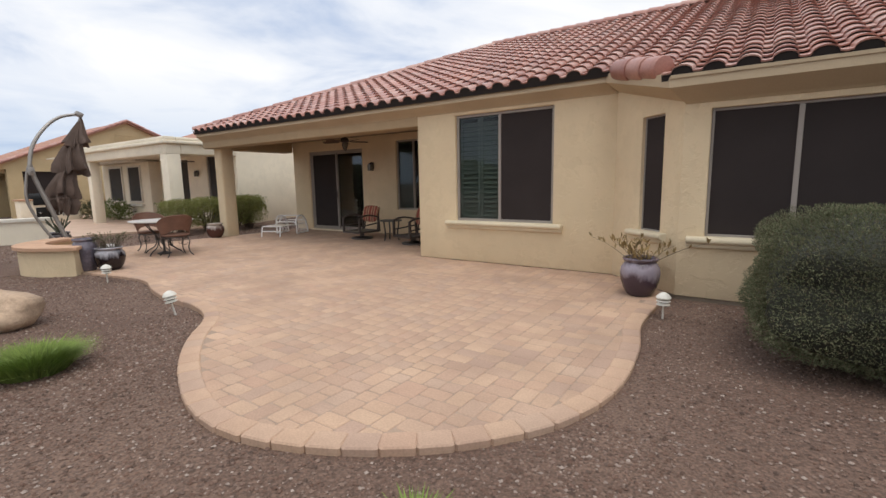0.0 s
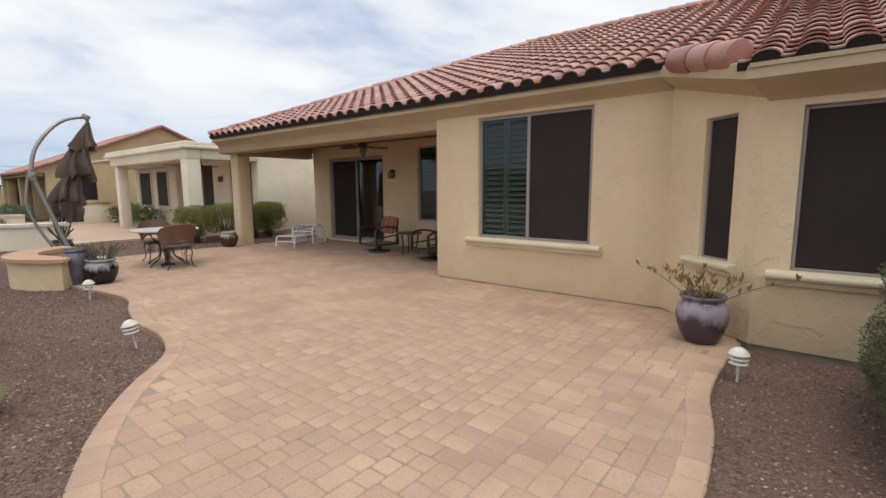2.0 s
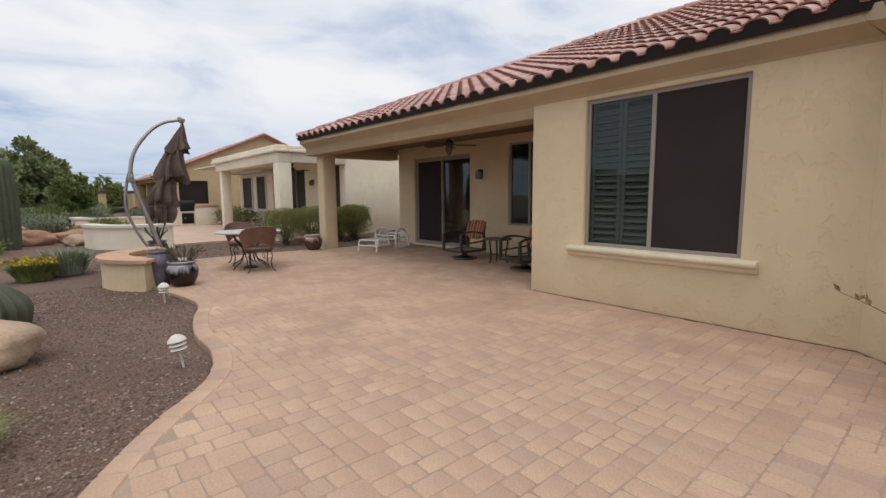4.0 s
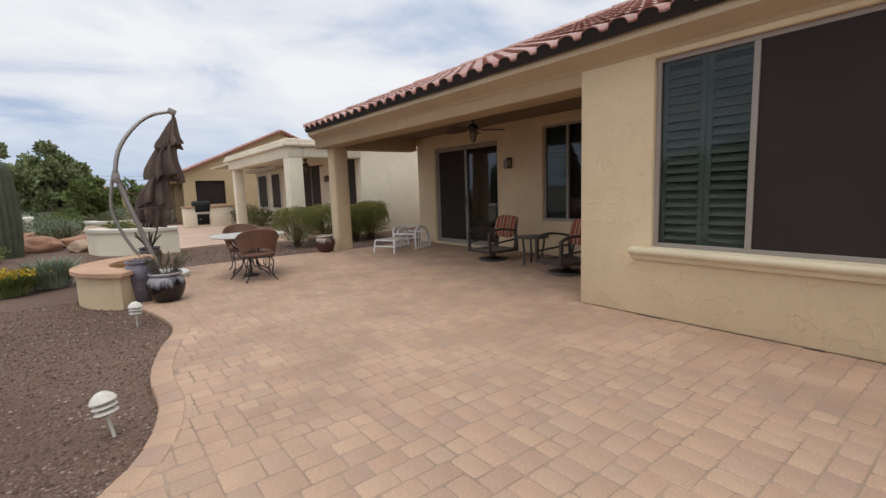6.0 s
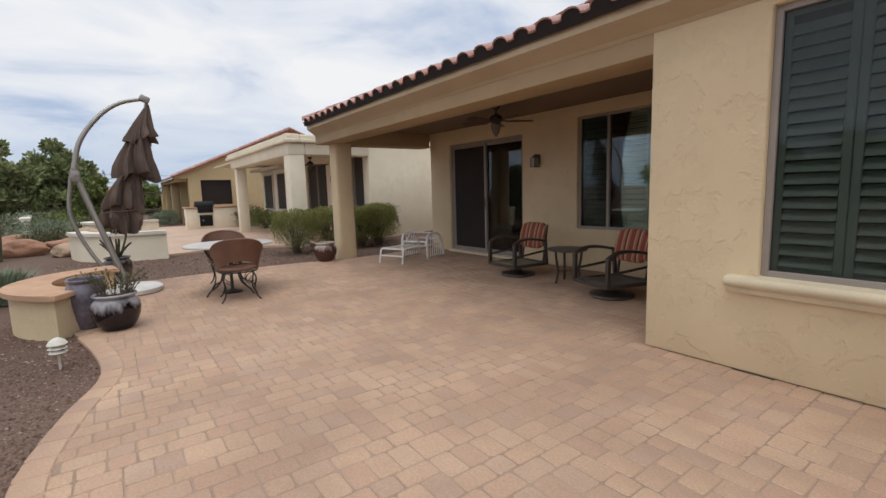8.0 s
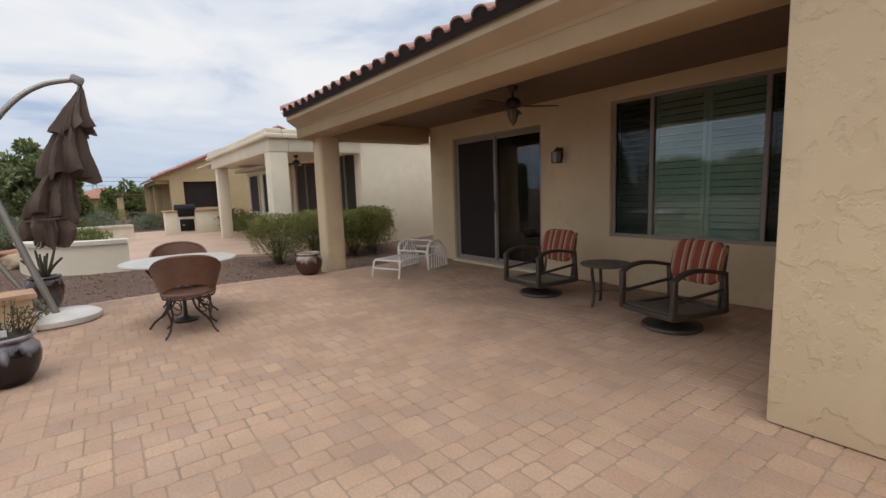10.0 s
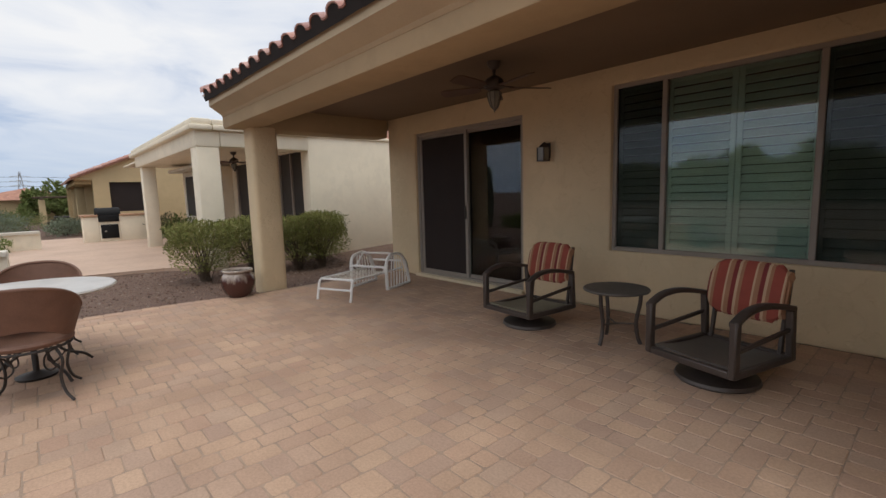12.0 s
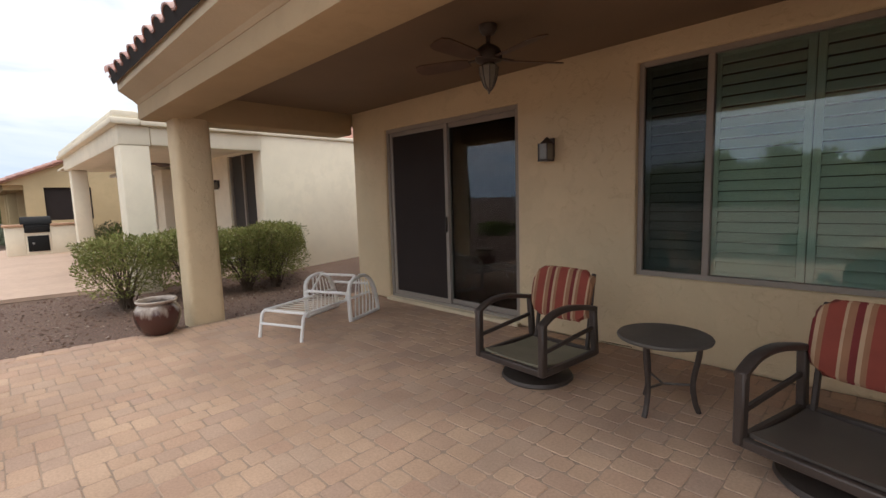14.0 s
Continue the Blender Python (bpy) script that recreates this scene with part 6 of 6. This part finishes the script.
bm.transform(Matrix.Translation((-25.4, 7.05, 0.97)) @ Matrix.Rotation(radians(90), 4, "X"))
part("grill_hood", bm, BLACK, bbq, "black rounded grill hood", True)
lump("grill_body", BLACK, bbq, "black grill body", (-25.75, -25.06, 6.75, 7.35, 0.72, 0.95), bevel=0.01)
lump("cabinet_door", BLACK, bbq, "black access doors", (-25.1, -25.07, 6.79, 7.31, 0.12, 0.62), bevel=0.006)
lump("knob", METAL_GREY, bbq, "", (-25.07, -25.04, 6.89, 6.95, 0.35, 0.41), bevel=0.01)


# low garden walls next door
def low_wall(name, pts, h, w, label):
    ob = thing(name, label, "garden wall", (0, 0, 0), 0, "low garden walls")
    bm = bmesh.new()
    ln = spline([(x, y, 0) for x, y in pts], 6)
    left, right = inset([(p.x, p.y) for p in ln], w / 2), inset([(p.x, p.y) for p in ln], -w / 2)
    prism(bm, right + left[::-1], -0.1, h)
    part("wall", bm, STUCCO_CREAM, ob, "cream stucco wall")
    bm = bmesh.new()
    left, right = inset([(p.x, p.y) for p in ln], w / 2 + 0.05), inset([(p.x, p.y) for p in ln], -w / 2 - 0.05)
    prism(bm, right + left[::-1], h, h + 0.08, 0.02)
    part("cap", bm, CAP_WHITE, ob, "pale rounded cap")


low_wall("low_wall", [(-15.25, 4.65), (-15.3, 4.1), (-15.6, 3.5), (-16.2, 3.05), (-17.0, 2.85)], 0.56, 0.3, "curved low cream stucco garden wall")
low_wall("low_wall", [(-23.9, 5.1), (-23.8, 4.5), (-23.6, 3.7), (-24.2, 3.0), (-25.4, 2.8)], 0.5, 0.3, "far low cream stucco garden wall")
low_wall("low_wall", [(-27, 0.8), (-33, 0.2), (-40, -1.0)], 0.7, 0.25, "long low tan garden wall in the distance")

# ---- the gold gabled house beyond ----
gh = thing("gabled_house", "gold stucco house with a red tile gable roof", "house", (0, 0, 0))
GX, GY0, GY1, GP, GE, GR = -30.0, 6.4, 18.8, 12.6, 2.45, 5.15
bm = bmesh.new()
# gable wall with a porch opening
def wall_x(y0, y1, z0, z1):
    box(bm, GX - 0.3, GX, y0, y1, z0, z1)
wall_x(7.08, 7.68, -0.05, 2.42); wall_x(9.22, 18.6, -0.05, 2.42); wall_x(7.68, 9.22, -0.05, 1.0); wall_x(7.68, 9.22, 2.33, 2.42)
vs = [[bm.verts.new((x, y, z)) for y, z in ((6.42, 2.42), (18.78, 2.42), (18.78, 2.455), (GP, 5.146), (6.42, 2.455))] for x in (GX - 0.3, GX)]
bm.faces.new(vs[0][::-1]); bm.faces.new(vs[1])
for i in range(5):
    bm.faces.new((vs[0][i], vs[0][(i + 1) % 5], vs[1][(i + 1) % 5], vs[1][i]))
part("wall", bm, STUCCO_GOLD, gh, "gold stucco gable wall")
# dark panel added across the opening to stand for the shade inside
bm = bmesh.new()
box(bm, GX - 0.16, GX - 0.13, 7.68, 9.22, 1.0, 2.33)
part("opening_shade", bm, SCREEN, gh, "dark panel standing in for the shade inside the porch opening")
lump("porch_wall", STUCCO_GOLD, gh, "gold stucco wall behind the porch opening", (-38, GX - 0.3, 8.6, 8.8, -0.05, 2.42), (-38, GX - 0.3, 18.5, 18.6, -0.05, 2.42), (-38, -37.8, 6.5, 18.6, -0.05, 2.42), (-32.6, -32.5, 6.95, 8.6, -0.05, 2.42), (-33, GX - 0.3, 8.8, 9.4, -0.05, 2.42), bevel=0)
for x0 in (-34, -37.5):
    lump("column", STUCCO_GOLD, gh, "gold stucco porch column", (x0 - 0.4, x0, 6.68, 7.08, -0.05, 2.3))
    bm = bmesh.new()
    box(bm, x0 - 2.4, x0 - 1.2, 8.55, 8.6, 0.6, 2.1)
    part("window", bm, DARK, gh, "dark window")
lump("eave_beam", STUCCO_GOLD, gh, "gold eave beam", (-38, GX - 0.3, 6.5, 7.08, 2.25, 2.45), bevel=0)
bm = bmesh.new()
for sgn in (-1, 1):
    half = (GP - GY0) if sgn < 0 else (GY1 - GP)
    ya = GP + sgn * (half + 0.1)
    k = (GR - GE) / half
    za = GR - k * (half + 0.1)
    q = [(GX + 0.25, ya, za), (GX + 0.25, GP, GR), (-38, GP, GR), (-38, ya, za)]
    lo_ = [bm.verts.new(p) for p in q]
    up_ = [bm.verts.new((p[0], p[1], p[2] + 0.10)) for p in q]
    bm.faces.new(lo_[::-1]); bm.faces.new(up_)
    for i in range(4):
        bm.faces.new((lo_[i], lo_[(i + 1) % 4], up_[(i + 1) % 4], up_[i]))
groof = part("roof", bm, FAR_TILE, gh, "red tile roof slope")
cap_run("rake_tile", (GX + 0.2, GY0 - 0.05, GE + 0.05), (GX + 0.2, GP, GR + 0.1), 22, 0.11, groof)
cap_run("rake_tile", (GX + 0.2, GY1 + 0.05, GE + 0.05), (GX + 0.2, GP, GR + 0.1), 22, 0.11, groof)
bm = bmesh.new()
for k in range(5):
    box(bm, GX, GX + 0.04, 11.9 + 0.03 * k, 13.3 - 0.03 * k, 3.9 + 0.13 * k, 3.97 + 0.13 * k)
part("gable_vent", bm, STUCCO_GOLD, gh, "slatted gable vent")

# far houses
def far_house(x, y, w, d, label):
    ob = thing("far_house", label, "house", (x, y, -0.3), 0, "far houses")
    lump("wall", STUCCO_GOLD, ob, "tan stucco wall", (-w / 2, w / 2, -d / 2, d / 2, 0, 2.2), bevel=0)
    bm = bmesh.new()
    a = [bm.verts.new(p) for p in ((-w / 2 - 0.5, -d / 2 - 0.5, 2.2), (w / 2 + 0.5, -d / 2 - 0.5, 2.2), (w / 2 + 0.5, d / 2 + 0.5, 2.2), (-w / 2 - 0.5, d / 2 + 0.5, 2.2))]
    r0, r1 = bm.verts.new((-w / 5, 0, 3.4)), bm.verts.new((w / 5, 0, 3.4))
    bm.faces.new((a[0], a[1], r1, r0)); bm.faces.new((a[2], a[3], r0, r1)); bm.faces.new((a[1], a[2], r1)); bm.faces.new((a[3], a[0], r0)); bm.faces.new(a[::-1])
    part("roof", bm, groof.data.materials[0], ob, "brown-red tile roof")
    for k in range(3):
        bm = bmesh.new()
        box(bm, w / 2, w / 2 + 0.04, -d / 2 + 1 + k * d / 3, -d / 2 + 2.2 + k * d / 3, 0.7, 1.9)
        part("window", bm, DARK, ob, "dark window")


far_house(-68, 4.6, 8, 9, "far tan house with a tiled hip roof")
far_house(-78, -6, 9, 10, "far tan house with a tiled hip roof")
far_house(-9, -62, 16, 9, "far tan house across the open desert")
far_house(-34, -60, 16, 9, "far tan house across the open desert")


# lattice pylon and its wires on the skyline
pyl = thing("power_pylon", "thin grey steel lattice pylon far beyond the houses", "pylon", (-154.0, 3.2, -0.4))
for sx in (-1, 1):
    for sy in (-1, 1):
        bm = bmesh.new()
        tube(bm, [(sx * 1.1, sy * 1.1, 0), (sx * 0.45, sy * 0.45, 6.0), (sx * 0.12, sy * 0.12, 9.8)], 0.07, 5)
        part("leg", bm, METAL_GREY, pyl)
for z0, z1, w0, w1 in ((2.0, 4.0, 0.9, 0.68), (4.0, 6.0, 0.68, 0.45), (6.0, 8.0, 0.45, 0.28), (8.0, 9.6, 0.28, 0.13)):
    bm = bmesh.new()
    for q in (-1, 1):
        tube(bm, [(q * w0, -w0, z0), (q * w1, w1, z1)], 0.045, 4)
        tube(bm, [(q * w0, w0, z0), (q * w1, -w1, z1)], 0.045, 4)
    part("bracing", bm, METAL_GREY, pyl)
for z in (6.4, 7.5, 8.6):
    bm = bmesh.new()
    tube(bm, [(0, -1.9, z), (0, 0, z + 0.25), (0, 1.9, z)], 0.06, 5)
    part("cross_arm", bm, METAL_GREY, pyl)
for z in (6.3, 7.4, 8.5):
    bm = bmesh.new()
    tube(bm, spline([(0.0, -90, z + 1.2), (0.0, -45, z - 0.4), (0.0, 0.0, z), (0.0, 30, z - 0.6), (0.0, 60, z)], 8), 0.03, 4)
    part("wire", bm, BLACK, pyl, "thin dark power line")

# open ramada in the distance
ram = thing("ramada", "far open tan ramada with stone columns", "pavilion", (-50.0, 6.6, -0.25))
for x0 in (-1.5, 1.5):
    for y0 in (-1.1, 1.1):
        lump("column", STUCCO_GOLD, ram, "tan column", (x0 - 0.18, x0 + 0.18, y0 - 0.18, y0 + 0.18, 0, 2.0), bevel=0.02)
for y0 in (-1.1, 1.1):
    lump("roof_beam", BARK, ram, "dark wooden roof beam", (-2.1, 2.1, y0 - 0.07, y0 + 0.07, 2.0, 2.14), bevel=0.01)
for k in range(8):
    lump("rafter", BARK, ram, "dark wooden rafter", (-1.9 + 0.54 * k, -1.82 + 0.54 * k, -1.6, 1.6, 2.14, 2.24), bevel=0.01)
lump("bench", IRON, ram, "dark bench", (-0.9, 0.9, -0.5, 0.5, 0.4, 0.75), bevel=0.02)


# ---- gravel and pavers ----
def near_patio(x, y):
    return not inside(x, y, OUTER)


rs = np.random.RandomState(11)
octa = np.array([(1, 0, 0), (-1, 0, 0), (0, 1, 0), (0, -1, 0), (0, 0, 1), (0, 0, -1)], float)
octf = [(0, 2, 4), (2, 1, 4), (1, 3, 4), (3, 0, 4), (2, 0, 5), (1, 2, 5), (3, 1, 5), (0, 3, 5)]
gv, gf = [], []


def strew(count, x0, x1, y0, y1, smin, smax):
    for _ in range(count):
        x, y = rs.uniform(x0, x1), rs.uniform(y0, y1)
        if inside(x, y, OUTER) or (y > 6.3 and x > -12 and not (x < -11.6)):
            continue
        s = smin + (smax - smin) * rs.rand() ** 2.2
        a = octa * s * rs.uniform(0.6, 1.25, (6, 3)) * np.array([1, 1, 0.62])
        th = rs.uniform(0, 6.28)
        c_, s_ = math.cos(th), math.sin(th)
        a = a @ np.array([[c_, s_, 0], [-s_, c_, 0], [0, 0, 1]])
        a += np.array([x, y, ground_height(x, y) + s * 0.25])
        k = len(gv)
        gv.extend(map(tuple, a))
        gf.extend((p + k, q + k, r + k) for p, q, r in octf)


strew(30000, -4.5, 0.6, -0.6, 3.0, 0.005, 0.017)
strew(20000, -0.1, 3.4, 1.2, 6.3, 0.005, 0.017)
strew(22000, -9.5, -2.6, 0.2, 3.5, 0.006, 0.018)
strew(5000, -15.5, -11.4, 2.5, 10.5, 0.010, 0.028)
me = bpy.data.meshes.new("gravel")
me.from_pydata(gv, [], gf)
me.materials.append(GRAVEL)
tagged(new("gravel", me), "loose brown and grey gravel stones", "gravel", kind="stuff")


def paver_mesh(w, d, gap=0.006, th=0.05, bev=0.0048, seed=0):
    """A tumbled paver with a worn top edge; its centre at the origin, its top at z 0."""
    bm = bmesh.new()
    a, c_ = w / 2 - gap / 2, d / 2 - gap / 2
    cut = 0.0145
    rag = random.Random(int(w * 1000) + int(d * 7000) + seed)
    jit = [(rag.uniform(-0.0035, 0.0035), rag.uniform(-0.0035, 0.0035)) for _ in range(8)]

    def ring(r, z):
        k = cut + r * 0.6
        x, y = a - r, c_ - r
        pts = ((-x + k, -y), (x - k, -y), (x, -y + k), (x, y - k), (x - k, y), (-x + k, y), (-x, y - k), (-x, -y + k))
        return [bm.verts.new((px + j[0], py + j[1], z)) for (px, py), j in zip(pts, jit)]
    r0, r1, r2 = ring(0, -th), ring(0, -bev), ring(bev, 0)
    bm.faces.new(r2)
    for p_, q_ in ((r0, r1), (r1, r2)):
        for i in range(8):
            bm.faces.new((p_[i], p_[(i + 1) % 8], q_[(i + 1) % 8], q_[i]))
    return bm


UNIT = 0.068
kinds, arrs = {}, {}
for w_c, d_c in ((2, 2), (3, 2), (2, 3), (3, 3)):
    me = mesh_of("paver", paver_mesh(w_c * UNIT, d_c * UNIT, 0.0035), PAVER)
    kinds[(w_c, d_c)] = me
    arrs[(w_c, d_c)] = (np.array([v.co[:] for v in me.vertices]), [tuple(p.vertices) for p in me.polygons])
rng = random.Random(21)
pv, pf, singles = [], [], 0


def lay(m, key, near_it):
    global singles
    if near_it and singles < 300:
        ob = new("paver", kinds[key])
        ob.matrix_basis = m
        ob.parent = patio
        singles += 1
        return
    a, fs = arrs[key]
    q = a @ np.array(m.to_3x3()).T + np.array(m.translation)
    k = len(pv)
    pv.extend(map(tuple, q))
    pf.extend(tuple(i + k for i in f) for f in fs)


# a random bond of three sizes: each stone fills the lowest gap of the rising front
COLS, ROWS = 180, 128
front = [0] * COLS
while min(front) < ROWS:
    low_y = min(front)
    u = front.index(low_y)
    run = 1
    while u + run < COLS and front[u + run] == low_y:
        run += 1
    w_c = run if run <= 3 else 2 if run == 4 else rng.choice((2, 3, 3))
    d_c = rng.choice((2, 2, 3)) if w_c == 3 else rng.choice((2, 2, 3, 3))
    if w_c == 3 and d_c == 3 and rng.random() < 0.6:
        d_c = 2
    front[u:u + w_c] = [low_y + d_c] * w_c
    cx, cy = -11.95 + (u + w_c / 2) * UNIT, 1.55 + (low_y + d_c / 2) * UNIT
    if cy < 10.0 and inside(cx, cy, FIELD) and (cx > -11.45 or cy < 7.3):
        m = pose(cx, cy, rng.uniform(-0.002, 0.001), rng.uniform(-0.35, 0.35), rng.uniform(-0.35, 0.35), rng.uniform(-0.7, 0.7))
        lay(m, (w_c, d_c), -3.6 < cx < -1.0 and 3.0 < cy < 6.2)
me = bpy.data.meshes.new("pavers")
me.from_pydata(pv, [], pf)
me.materials.append(PAVER_JOINED)
ob = tagged(new("pavers", me), "tan and rose concrete pavers", kind="stuff")
ob.parent = patio

# border course
line = [Vector((x, y, 0)) for x, y in inset(EDGE, BORDER / 2)]
acc, step = 0.0, 0.20
bdata = mesh_of("border_paver", paver_mesh(step + 0.012, BORDER, 0.006, 0.07, 0.010), PAVER)
nxt = step / 2
for p0, p1 in zip(line, line[1:]):
    d = (p1 - p0).length
    while nxt <= acc + d and d > 0:
        q = p0.lerp(p1, (nxt - acc) / d)
        t = p1 - p0
        if not (-10.6 < q.x < -8.35 and q.y < 3.4):
            ob = new("border_paver", bdata)
            ob.matrix_basis = pose(q.x, q.y, 0.006 + rng.uniform(-0.001, 0.002), 0, 0, math.degrees(math.atan2(t.y, t.x)) + rng.uniform(-0.6, 0.6))
            ob.parent = patio
        nxt += step
    acc += d
